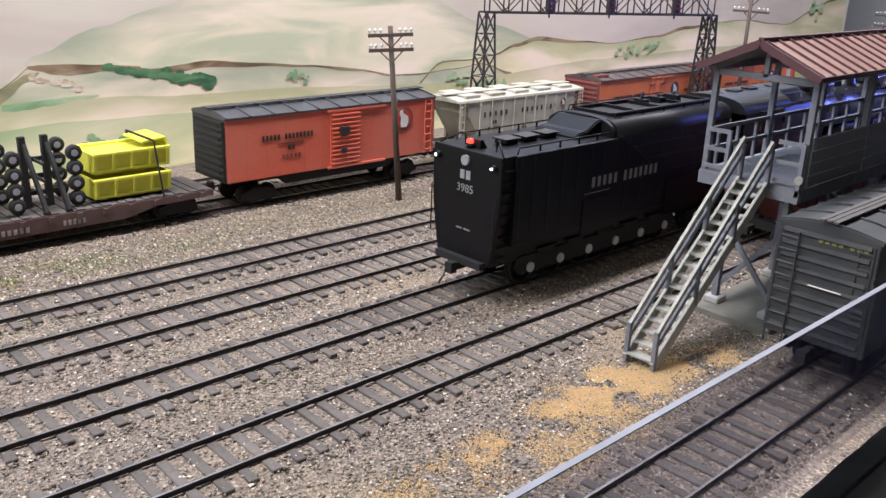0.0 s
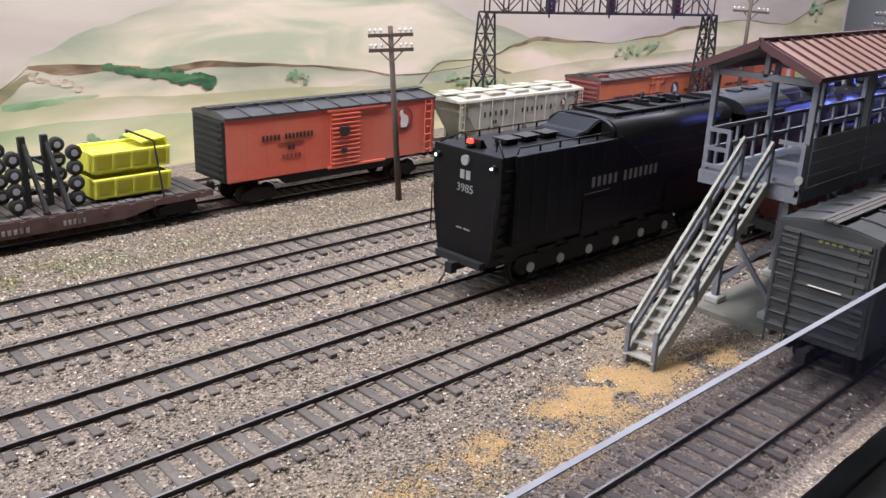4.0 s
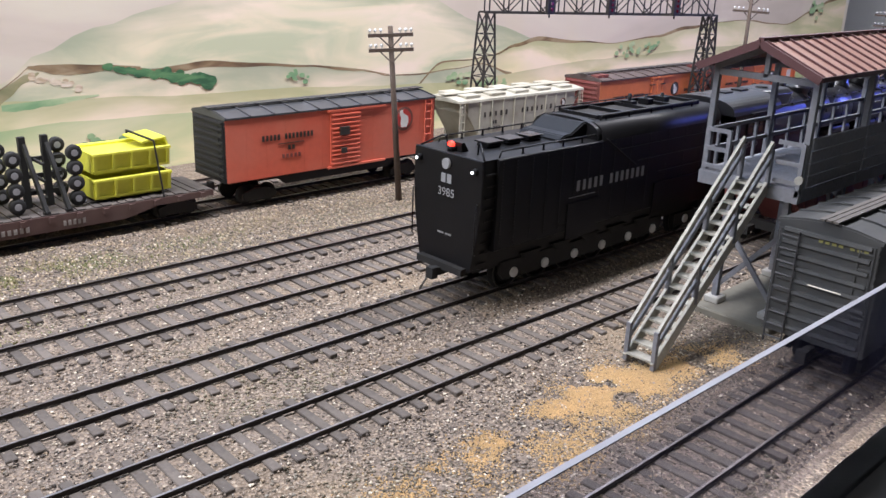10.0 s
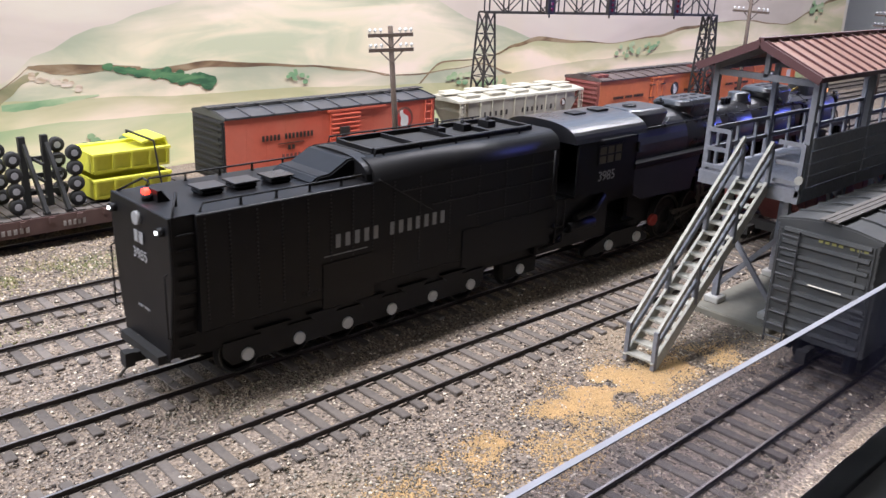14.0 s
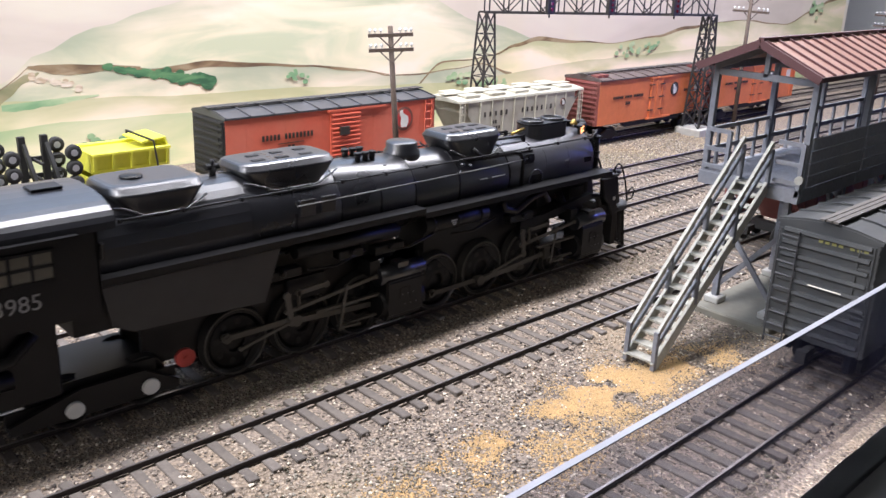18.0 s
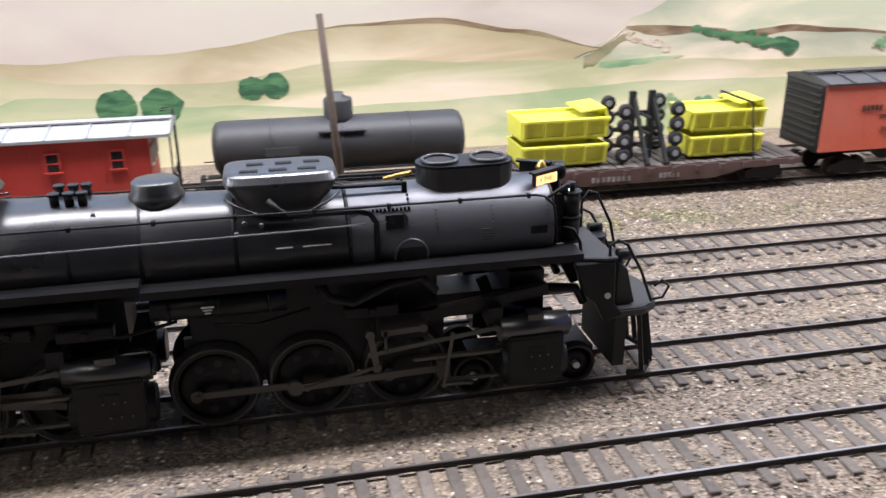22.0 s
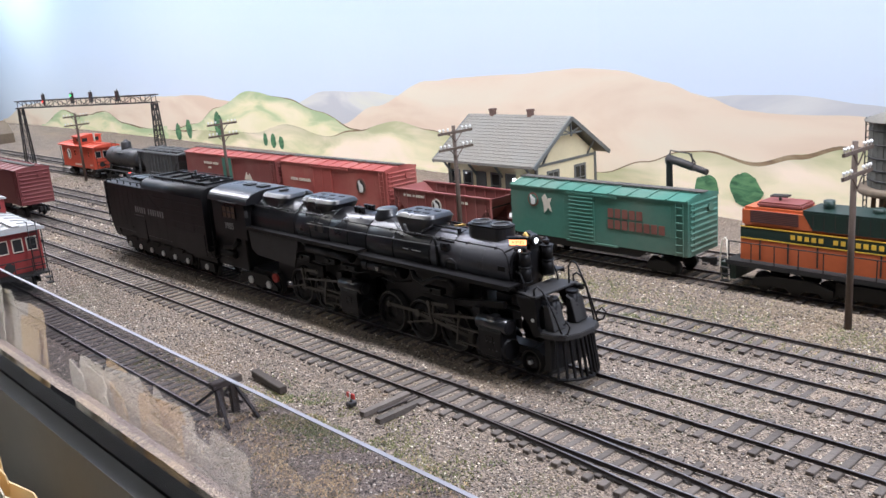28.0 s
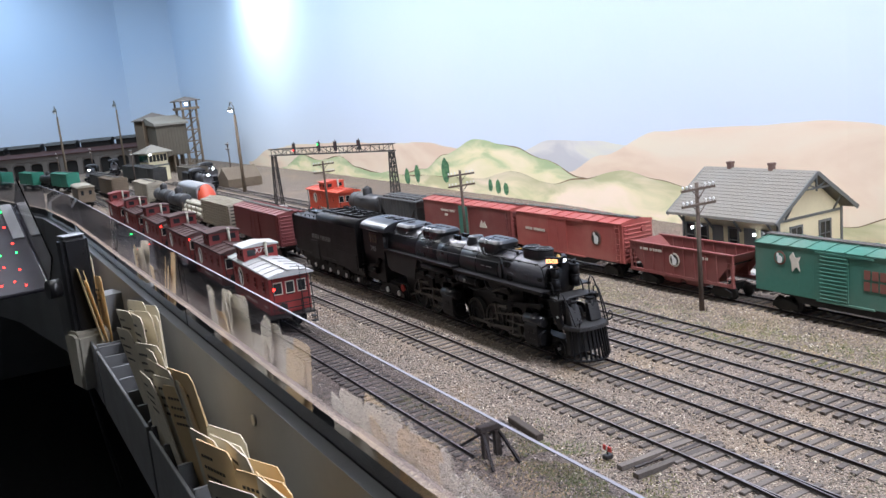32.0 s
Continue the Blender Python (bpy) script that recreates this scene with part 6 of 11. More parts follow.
def make_boxcar(label, x, y, length, side, roof, end, door=0.030, eave=0.0480, floor=0.0145, ribbed=True, half=0.0168, group="cars of the yard", name="boxcar", roof_rise=0.0032, door_x=0.0, panels=10, ribs_side=False):
    car = thing(name, label, "boxcar", pose(x, y, 0), group)
    h = length / 2
    bm = bms()
    box(bm, -h, h, -half, half, floor, eave)
    soften(bm, 0.0003)
    body = part("body_shell", bm, side, car)
    bm = bms()
    prism(bm, [(-half - 0.0006, eave - 0.0002), (half + 0.0006, eave - 0.0002), (half + 0.0006, eave + 0.0008), (half * 0.5, eave + roof_rise * 0.75), (0, eave + roof_rise), (-half * 0.5, eave + roof_rise * 0.75), (-half - 0.0006, eave + 0.0008)], 0, -h - 0.0004, h + 0.0004)
    top = part("roof", bm, roof, car)
    for i in range(panels + 1):
        xx = -h + 2 * h * i / panels
        bm = bms()
        prism(bm, [(-half - 0.0007, eave + 0.0006), (-half - 0.0007, eave + 0.0014), (-half * 0.5, eave + roof_rise * 0.75 + 0.0007), (0, eave + roof_rise + 0.0007), (half * 0.5, eave + roof_rise * 0.75 + 0.0007), (half + 0.0007, eave + 0.0014), (half + 0.0007, eave + 0.0006), (0, eave + roof_rise - 0.0003)], 0, max(-h, xx - 0.0005), min(h, xx + 0.0005))
        part("seam_cap", bm, roof, top)
    bm = bms()
    for yy in (-0.0022, 0, 0.0022):
        box(bm, -h - 0.002, h + 0.002, yy - 0.0009, yy + 0.0009, eave + roof_rise + 0.0008, eave + roof_rise + 0.0014)
    part("running_board", bm, WALKWAY if roof is not ROOF else roof, top)
    for d in (-1, 1):
        for k in range(9):
            z = floor + 0.003 + (eave - floor - 0.005) * k / 8
            bm = bms()
            rod(bm, (d * (h + 0.0002), -half * 0.86, z), (d * (h + 0.0002), half * 0.86, z), 0.0011, 6)
            part("end_rib", bm, end, car)
        bm = bms()
        box(bm, d * h - 0.0003, d * h + 0.0003, -half + 0.0002, half - 0.0002, floor, eave)
        part("end_sheet", bm, end, car)
        make_coupler(car, d * h, d)
        make_truck(car, d * (h - 0.0215))
        for s in (-1, 1):
            if d * s < 0:
                ladder(car, d * (h - 0.0055) - 0.0026, d * (h - 0.0055) + 0.0026, s * half, floor, eave - 0.001, 7, side)
        ladder(car, d * h, -half + 0.006 if d > 0 else -half + 0.006, -half + 0.0015, floor, eave - 0.001, 7, end, face="x")
    # doors with their tracks
    for s in (-1, 1):
        bm = bms()
        box(bm, door_x - door / 2, door_x + door / 2, s * half - 0.0006, s * half + 0.0006, floor + 0.0008, eave - 0.0015)
        dr = part("door", bm, side, car)
        if ribbed:
            n = 12
            for i in range(n):
                z = floor + 0.002 + (eave - floor - 0.0055) * i / (n - 1)
                bm = bms()
                rod(bm, (door_x - door / 2 + 0.001, s * (half + 0.0006), z), (door_x + door / 2 - 0.001, s * (half + 0.0006), z), 0.0006, 6)
                part("door_rib", bm, side, dr)
        else:
            for xx in (-door / 2 + 0.001, 0, door / 2 - 0.001):
                bm = bms()
                box(bm, door_x + xx - 0.0006, door_x + xx + 0.0006, s * half - 0.0009, s * half + 0.0009, floor + 0.001, eave - 0.002)
                part("door_stile", bm, side, dr)
        bm = bms()
        box(bm, door_x - door * 0.5 - 0.002, door_x + door * 1.35, s * half - 0.0010, s * half + 0.0010, eave - 0.0018, eave - 0.0006)
        box(bm, door_x - door * 0.5 - 0.002, door_x + door * 1.35, s * half - 0.0010, s * half + 0.0010, floor - 0.0006, floor + 0.0006)
        part("door_track", bm, side, car)
        bm = bms()
        xs = [-h + 2 * h * i / 12 for i in range(13)]
        rivets(bm, [(xx, floor + 0.001, xx, eave - 0.001, 16) for xx in xs if abs(xx - door_x) > door / 2], s * half, 0.00018)
        if ribs_side:
            for xx in xs:
                if abs(xx - door_x) > door / 2:
                    box(bm, xx - 0.0005, xx + 0.0005, s * half - 0.0008, s * half + 0.0008, floor, eave)
        tagged(part("seam_relief", bm, side, car), kind="stuff")
    bm = bms()
    box(bm, -h + 0.010, h - 0.010, -0.004, 0.004, 0.0095, floor)
    prism(bm, [(-h * 0.6, floor), (-h * 0.5, 0.0095), (h * 0.5, 0.0095), (h * 0.6, floor)], 1, -half + 0.001, -half + 0.002)
    prism(bm, [(-h * 0.6, floor), (-h * 0.5, 0.0095), (h * 0.5, 0.0095), (h * 0.6, floor)], 1, half - 0.002, half - 0.001)
    part("underframe", bm, TRUCK, car)
    bm = bms()
    rod(bm, (h + 0.0012, 0.006, eave - 0.006), (h + 0.0022, 0.006, eave - 0.006), 0.0028, 14)
    part("brake_wheel", bm, end, car)
    return car, half, h


def word_bars(car, counts, height, width, gap, space, x, z, half, mat, name="lettering_row"):
    for s in (-1, 1):
        bm = bms()
        blocks(bm, counts, height, width, gap, space, (x, s * (half + 0.0003), z))
        tagged(part(name, bm, mat, car, "row of letter-sized painted bars"), kind="stuff")


YE = TRACKS["E"]


def yard_y(x, base=YE):
    return base + drift("E", x)


# the vermilion boxcar
END_BLACK = paint("car_end_black", (0.014, 0.014, 0.016), 0.5, bump=0.06, dirt=(0.03, 0.03, 0.032))
car, hf, h = make_boxcar("vermilion boxcar with black roof and ends on the back track", 0.2910, yard_y(0.29), 0.1455, ORANGE_RED, ROOF, END_BLACK, door=0.0215, door_x=0.004)
word_bars(car, (5, 8), 0.0030, 0.0013, 0.0011, 0.0022, -0.0350, 0.0360, hf, INK)
word_bars(car, (1,), 0.0004, 0.0165, 0.0, 0.0, -0.0330, 0.0322, hf, INK)
word_bars(car, (2,), 0.0024, 0.0016, 0.0010, 0.0, -0.0330, 0.0298, hf, INK)
word_bars(car, (5,), 0.0022, 0.0014, 0.0012, 0.0, -0.0330, 0.0252, hf, CAR_MAROON)
disc_mark(car, 0.0475, 0.0375, 0.0072, -hf - 0.0003, RED_INK, CAB_RED)
bm = bms()
box(bm, -0.001, 0.0055, -hf - 0.0022, -hf - 0.0012, 0.0330, 0.0375)
part("route_board", bm, INK, car, "small black placard on the door")
bm = bms()
box(bm, 0.0, 0.0035, -hf - 0.0022, -hf - 0.0012, 0.0225, 0.0255)
part("route_board", bm, INK, car, "small black placard on the door")

# the green boxcar
car, hf, h = make_boxcar("weathered green boxcar with a ribbed door", -0.551, yard_y(-0.551), 0.1435, CAR_GREEN, CAR_GREEN, CAR_GREEN, door=0.0215, door_x=-0.0085)
word_bars(car, (5,), 0.0058, 0.0042, 0.0013, 0.0, 0.0265, 0.0365, hf, RED_INK)
word_bars(car, (8,), 0.0058, 0.0042, 0.0013, 0.0, 0.0345, 0.0292, hf, RED_INK)
disc_mark(car, -0.0505, 0.0395, 0.0048, -hf - 0.0003, RED_INK, CAR_GREEN)
bm = bms()
prism(bm, [(-0.0425, 0.0415), (-0.0395, 0.0445), (-0.0375, 0.0410), (-0.0335, 0.0420), (-0.0355, 0.0380), (-0.0340, 0.0320), (-0.0370, 0.0350), (-0.0405, 0.0310), (-0.0410, 0.0370)], 1, -hf - 0.0005, -hf - 0.0002)
part("figure", bm, CREAMY, car, "faded cream painted figure")

# two red boxcars and others further along the row
car, hf, h = make_boxcar("bright red boxcar with a round goat emblem", -0.842, yard_y(-0.842), 0.160, CAR_RED, CAR_RED, CAR_RED, door=0.030, ribbed=False, door_x=-0.012)
disc_mark(car, 0.0455, 0.0335, 0.0070, -hf - 0.0003, RED_INK, INK)
word_bars(car, (5, 8), 0.0026, 0.0016, 0.0008, 0.002, -0.048, 0.0330, hf, CREAMY)
car, hf, h = make_boxcar("dull red boxcar with a green door", -1.0225, yard_y(-1.022), 0.188, CAR_MAROON, CAR_RED, CAR_MAROON, door=0.020, ribbed=False)
word_bars(car, (8, 5), 0.0024, 0.0015, 0.0008, 0.002, -0.036, 0.0390, hf, CREAMY)
word_bars(car, (3,), 0.0024, 0.0015, 0.0008, 0.002, -0.040, 0.0340, hf, CREAMY)
bm = bms()
box(bm, -0.0095, 0.0095, -hf - 0.0012, -hf - 0.0006, 0.0155, 0.0465)
part("door_panel", bm, CAR_GREEN, car, "green door")
bm = bms()
prism(bm, [(0.032, 0.026), (0.048, 0.026), (0.043, 0.033), (0.040, 0.030), (0.037, 0.034)], 1, -hf - 0.0005, -hf - 0.0002)
part("figure", bm, CREAMY, car, "pale painted mountain mark")

REEFER_ROOF = paint("reefer_roof", (0.085, 0.06, 0.055), 0.7, bump=0.1, dirt=(0.14, 0.11, 0.10))
# two orange refrigerator cars
for i, xx in enumerate((0.603, 0.764)):
    car, hf, h = make_boxcar("orange wooden refrigerator car with a brown roof", xx, yard_y(xx), 0.150, CAR_ORANGE, REEFER_ROOF, CAR_MAROON, door=0.0165, ribbed=False, name="refrigerator_car", eave=0.0470, floor=0.0135)
    word_bars(car, (7, 5, 7), 0.0020, 0.0012, 0.0007, 0.0018, -0.038, 0.0335, hf, INK)
    word_bars(car, (3,), 0.0022, 0.0014, 0.0007, 0.001, -0.038, 0.0285, hf, INK)
    word_bars(car, (6,), 0.0018, 0.0012, 0.0007, 0.001, 0.046, 0.0330, hf, INK)
    disc_mark(car, 0.026, 0.0350, 0.0055, -hf - 0.0003, INK, GRAPHITE)
    bm = bms()
    box(bm, 0.056, 0.0635, -hf - 0.0004, -hf - 0.0001, 0.0310, 0.0395)
    part("shield", bm, CREAMY, car, "small red white and blue shield")
    for xx2 in (-0.070, -0.062, 0.062, 0.070):
        bm = bms()
        box(bm, xx2 - 0.003, xx2 + 0.003, -0.012, -0.006, 0.0485, 0.0510)
        part("ice_hatch", bm, CAR_MAROON, car)
    for s in (-1, 1):
        for zz in (0.020, 0.030, 0.040):
            bm = bms()
            box(bm, -0.010, -0.004, s * hf - 0.0012, s * hf + 0.0012, zz, zz + 0.0008)
            box(bm, 0.004, 0.010, s * hf - 0.0012, s * hf + 0.0012, zz, zz + 0.0008)
            part("door_hinge", bm, INK, car)


def make_covered_hopper(label, x, y, length, body_mat):
    car = thing("covered_hopper", label, "hopper car", pose(x, y, 0), "cars of the yard")
    h, half = length / 2, 0.0160
    bm = bms()
    prism(bm, [(-h + 0.009, 0.0425), (h - 0.009, 0.0425), (h - 0.009, 0.0345), (h - 0.022, 0.0150), (h - 0.030, 0.0110), (0.006, 0.0110), (0.0, 0.0190), (-0.006, 0.0110), (-h + 0.030, 0.0110), (-h + 0.022, 0.0150), (-h + 0.009, 0.0345)], 1, -half, half)
    part("hopper_body", bm, body_mat, car)
    for s in (-1, 1):
        bm = bms()
        box(bm, -h + 0.020, h - 0.020, s * half - 0.0004, s * half + 0.0004, 0.0125, 0.0425)
        part("side_sheet", bm, body_mat, car)
        for xx in np.linspace(-h + 0.020, h - 0.020, 9):
            bm = bms()
            box(bm, xx - 0.0005, xx + 0.0005, s * half - 0.0010, s * half + 0.0010, 0.0125, 0.0425)
            part("side_post", bm, body_mat, car)
        bm = bms()
        box(bm, -h + 0.002, h - 0.002, s * half - 0.0012, s * half + 0.0004, 0.0118, 0.0140)
        part("side_sill", bm, body_mat, car)
        for d in (-1, 1):
            bm = bms()
            box(bm, d * (h - 0.003) - 0.0006, d * (h - 0.003) + 0.0006, s * half - 0.0006, s * half + 0.0006, 0.0125, 0.0425)
            beam(bm, (d * (h - 0.003), s * (half - 0.001), 0.0415), (d * (h - 0.020), s * (half - 0.001), 0.0200), 0.001, 0.001)
            part("corner_post", bm, body_mat, car)
            ladder(car, d * (h - 0.003) - 0.0022, d * (h - 0.003) + 0.0022, s * half, 0.008, 0.0425, 7, body_mat)
        # dark wedges on the closed side colour in the shade of the gap
        bm = bms()
        prism(bm, [(-0.0065, 0.0150), (-0.0005, 0.0150), (-0.0005, 0.0235)], 1, s * half - 0.0012, s * half + 0.0012)
        prism(bm, [(0.0065, 0.0150), (0.0005, 0.0150), (0.0005, 0.0235)], 1, s * half - 0.0012, s * half + 0.0012)
        part("gusset_opening", bm, INK, car, "solid dark triangles standing in for the shaded gap between the hoppers")
    bm = bms()
    prism(bm, [(-half - 0.0008, 0.0424), (half + 0.0008, 0.0424), (half + 0.0005, 0.0438), (half * 0.5, 0.0450), (-half * 0.5, 0.0450), (-half - 0.0005, 0.0438)], 0, -h, h)
    roof = part("roof", bm, body_mat, car)
    bm = bms()
    box(bm, -h, h, -0.0030, 0.0030, 0.0460, 0.0466)
    part("running_board", bm, body_mat, roof)
    for xx in np.linspace(-h + 0.016, h - 0.016, 5):
        for s in (-1, 1):
            bm = bms()
            box(bm, xx - 0.0070, xx + 0.0070, s * 0.0090 - 0.0042, s * 0.0090 + 0.0042, 0.0445, 0.0464)
            soften(bm, 0.0003)
            part("roof_hatch", bm, body_mat, roof)
    for d in (-1, 1):
        make_truck(car, d * (h - 0.0195))
        make_coupler(car, d * h, d)
        bm = bms()
        box(bm, d * h - 0.0008, d * h + 0.0008, -half, half, 0.0110, 0.0135)
        part("end_sill", bm, body_mat, car)
    return car, half


car, hf = make_covered_hopper("pale grey covered hopper car with roof hatches", 0.4475, yard_y(0.4475), 0.127, CAR_GREY)
for s in (-1, 1):
    bm = bms()
    blocks(bm, (5,), 0.0032, 0.0016, 0.0036, 0.0, (-0.0290, s * (hf + 0.0006), 0.0335))
    blocks(bm, (8,), 0.0032, 0.0016, 0.0034, 0.0, (0.0150, s * (hf + 0.0006), 0.0335))
    blocks(bm, (2,), 0.0024, 0.0016, 0.0009, 0.0, (-0.0300, s * (hf + 0.0006), 0.0280))
    blocks(bm, (5,), 0.0020, 0.0013, 0.0012, 0.0, (-0.0300, s * (hf + 0.0006), 0.0240))
    part("lettering_row", bm, INK, car, "widely spaced letter-sized painted bars")
disc_mark(car, 0.0405, 0.0355, 0.0028, -hf - 0.0008, RED_INK, INK)
make_covered_hopper("weathered grey covered hopper car", -1.187, yard_y(-1.187), 0.110, CAR_DGREY)


def make_tank_car(label, x, y, mat, length=0.1146, r=0.0122, dome=True, name="tank_car"):
    car = thing(name, label, "tank car", pose(x, y, 0), "cars of the yard")
    h = length / 2
    z = 0.0302
    bm = bms()
    lathe(bm, [(r * 0.35, -h), (r * 0.75, -h + 0.0008), (r * 0.94, -h + 0.0022), (r, -h + 0.0045), (r, h - 0.0045), (r * 0.94, h - 0.0022), (r * 0.75, h - 0.0008), (r * 0.35, h)], (0, 0, z), "x", 32)
    part("tank", bm, mat, car)
    for xx in (-h * 0.55, 0, h * 0.55):
        bm = bms()
        lathe(bm, [(r, -0.0006), (r + 0.0003, -0.0004), (r + 0.0003, 0.0004), (r, 0.0006)], (xx, 0, z), "x", 32)
        part("tank_band", bm, mat, car)
    if dome:
        bm = bms()
        lathe(bm, [(0.0072, -0.003), (0.0066, 0.001), (0.0066, 0.0082), (0.0060, 0.0092), (0.0030, 0.0100), (0.0026, 0.0116), (0.0010, 0.0119)], (-0.0005, 0, z + r - 0.001), "z", 20)
        part("dome", bm, mat, car)
        bm = bms()
        box(bm, -0.0105, 0.0105, -0.0118, -0.0058, z + r - 0.0052, z + r - 0.0046)
        part("dome_walkway", bm, mat, car)
    bm = bms()
    box(bm, -h - 0.007, h + 0.007, -0.0045, 0.0045, 0.0105, 0.0140)
    for d in (-1, 1):
        box(bm, d * (h + 0.006) - 0.0012, d * (h + 0.006) + 0.0012, -0.0150, 0.0150, 0.0118, 0.0142)
        box(bm, d * h * 0.78 - 0.003, d * h * 0.78 + 0.003, -0.0105, 0.0105, 0.0130, 0.0215)
    part("underframe", bm, TRUCK, car)
    for s in (-1, 1):
        bm = bms()
        tube(bm, [(-h - 0.005, s * 0.0140, 0.0205), (h + 0.005, s * 0.0140, 0.0205)], 0.00035, 6)
        for xx in (-h, -h * 0.5, 0, h * 0.5, h):
            rod(bm, (xx, s * 0.0120, 0.0205), (xx, s * 0.0142, 0.0205), 0.0003, 5)
        part("handrail", bm, TRUCK, car)
        bm = bms()
        box(bm, -h - 0.004, h + 0.004, s * 0.0105, s * 0.0150, 0.0133, 0.0140)
        part("walkway", bm, TRUCK, car)
    for d in (-1, 1):
        make_truck(car, d * (h - 0.011))
        make_coupler(car, d * (h + 0.007), d)
    return car


car = make_tank_car("black tank car with a central dome", -0.0175, yard_y(-0.0175), CAR_BLACK)
bm = bms()
box(bm, -0.0345, -0.0195, -0.0126, -0.0121, 0.0285, 0.0320)
part("placard", bm, CAR_DGREY, car, "grey painted panel")


DULL_INK = paint("dull_pale_ink", (0.30, 0.27, 0.25), 0.8, bump=0.0)


def make_flat_car():
    car = thing("flat_car", "brown flat car loaded with stacked yellow trailers", "flat car", pose(0.129, yard_y(0.129), 0), "cars of the yard")
    h = 0.0815
    bm = bms()
    box(bm, -h, h, -0.0165, 0.0165, 0.0112, 0.0128)
    part("deck", bm, DECK_BROWN, car)
    for s in (-1, 1):
        bm = bms()
        prism(bm, [(-h, 0.0128), (h, 0.0128), (h, 0.0100), (h * 0.62, 0.0092), (h * 0.42, 0.0055), (-h * 0.42, 0.0055), (-h * 0.62, 0.0092), (-h, 0.0100)], 1, s * 0.0160, s * 0.0172)
        part("side_sill", bm, DECK_BROWN, car)
        for i in range(13):
            xx = -h + 0.006 + (2 * h - 0.012) * i / 12
            bm = bms()
            box(bm, xx - 0.0014, xx + 0.0014, s * 0.0172 - 0.0010, s * 0.0172 + 0.0010, 0.0098, 0.0124)
            part("stake_pocket", bm, DECK_BROWN, car)
        bm = bms()
        blocks(bm, (8,), 0.0024, 0.0015, 0.0011, 0.0, (-0.020, s * 0.0174, 0.0083))
        blocks(bm, (5,), 0.0024, 0.0013, 0.0009, 0.0, (0.010, s * 0.0174, 0.0085))
        tagged(part("lettering_row", bm, DULL_INK, car, "row of dull pale letter-sized bars"), kind="stuff")
    for i in range(40):
        xx = -h + 0.002 + (2 * h - 0.004) * i / 39
        bm = bms()
        box(bm, xx - 0.0018, xx + 0.0018, -0.0160, 0.0160, 0.0126, 0.0131 + 0.0002 * (i % 3))
        part("deck_plank", bm, DECK_GREY, car)
    for d in (-1, 1):
        make_truck(car, d * (h - 0.018))
        make_coupler(car, d * h, d)
    return car


make_flat_car()


def make_dump_body(x0, x1, z0, y, hood=False):
    """A ribbed tub on two runners: sides lean outwards to a wide rim, the tall end turned over as a hood."""
    ob = thing("dump_trailer_body", "bright yellow dump trailer body stacked on the flat car", "trailer body", pose((x0 + x1) / 2, y, z0), "yellow trailer bodies")
    h, w, low, t = (x1 - x0) / 2, 0.0118, 0.0020, 0.0116
    for s in (-1, 1):
        bm = bms()
        box(bm, -h + 0.003, h - 0.003, s * 0.006 - 0.0011, s * 0.006 + 0.0011, 0.0, low)
        part("runner", bm, YELLOW, ob)
    bm = bms()
    box(bm, -h + 0.001, h - 0.001, -w + 0.0016, w - 0.0016, low, low + 0.0009)
    part("floor_plate", bm, YELLOW, ob)
    for s in (-1, 1):
        bm = bms()
        prism(bm, [(s * (w - 0.0018), low), (s * (w - 0.0010), low), (s * (w + 0.0002), t - 0.0012), (s * (w - 0.0006), t - 0.0012)], 0, -h, h)
        side = part("side_wall", bm, YELLOW, ob)
        bm = bms()
        box(bm, -h - 0.0008, h + 0.0008, s * w - 0.0012, s * w + 0.0014, t - 0.0014, t)
        soften(bm, 0.0002)
        part("top_rim", bm, YELLOW, side)
        bm = bms()
        box(bm, -h - 0.0004, h + 0.0004, s * (w - 0.0014) - 0.0011, s * (w - 0.0014) + 0.0014, low, low + 0.0013)
        part("bottom_rail", bm, YELLOW, side)
        for i in range(5):
            xx = -h + 0.0008 + (2 * h - 0.0016) * i / 4
            bm = bms()
            prism(bm, [(s * (w - 0.0012), low + 0.001), (s * (w + 0.0006), low + 0.001), (s * (w + 0.0014), t - 0.001), (s * (w - 0.0006), t - 0.001)], 0, xx - 0.0007, xx + 0.0007)
            part("rib", bm, YELLOW, side)
    for d in (-1, 1):
        bm = bms()
        box(bm, d * h - 0.0005, d * h + 0.0005, -w + 0.001, w - 0.001, low, t - 0.0002)
        part("end_wall", bm, YELLOW, ob)
    if hood:
        bm = bms()
        prism(bm, [(h, t - 0.0004), (h + 0.0008, t - 0.0004), (h - 0.0006, t + 0.0042), (h - 0.0130, t + 0.0030), (h - 0.0130, t + 0.0022), (h - 0.0014, t + 0.0034)], 1, -w + 0.001, w - 0.001)
        part("hood", bm, YELLOW, ob, "turned-over end shield")
        bm = bms()
        box(bm, -h + 0.0008, h - 0.0008, -w + 0.0008, w - 0.0008, t - 0.0022, t - 0.0012)
        part("cover_sheet", bm, YELLOW, ob)
    return ob


for x0, x1 in ((0.066, 0.108), (0.152, 0.190)):
    make_dump_body(x0, x1, 0.0134, yard_y(0.1))
    make_dump_body(x0, x1, 0.0260, yard_y(0.1), True)


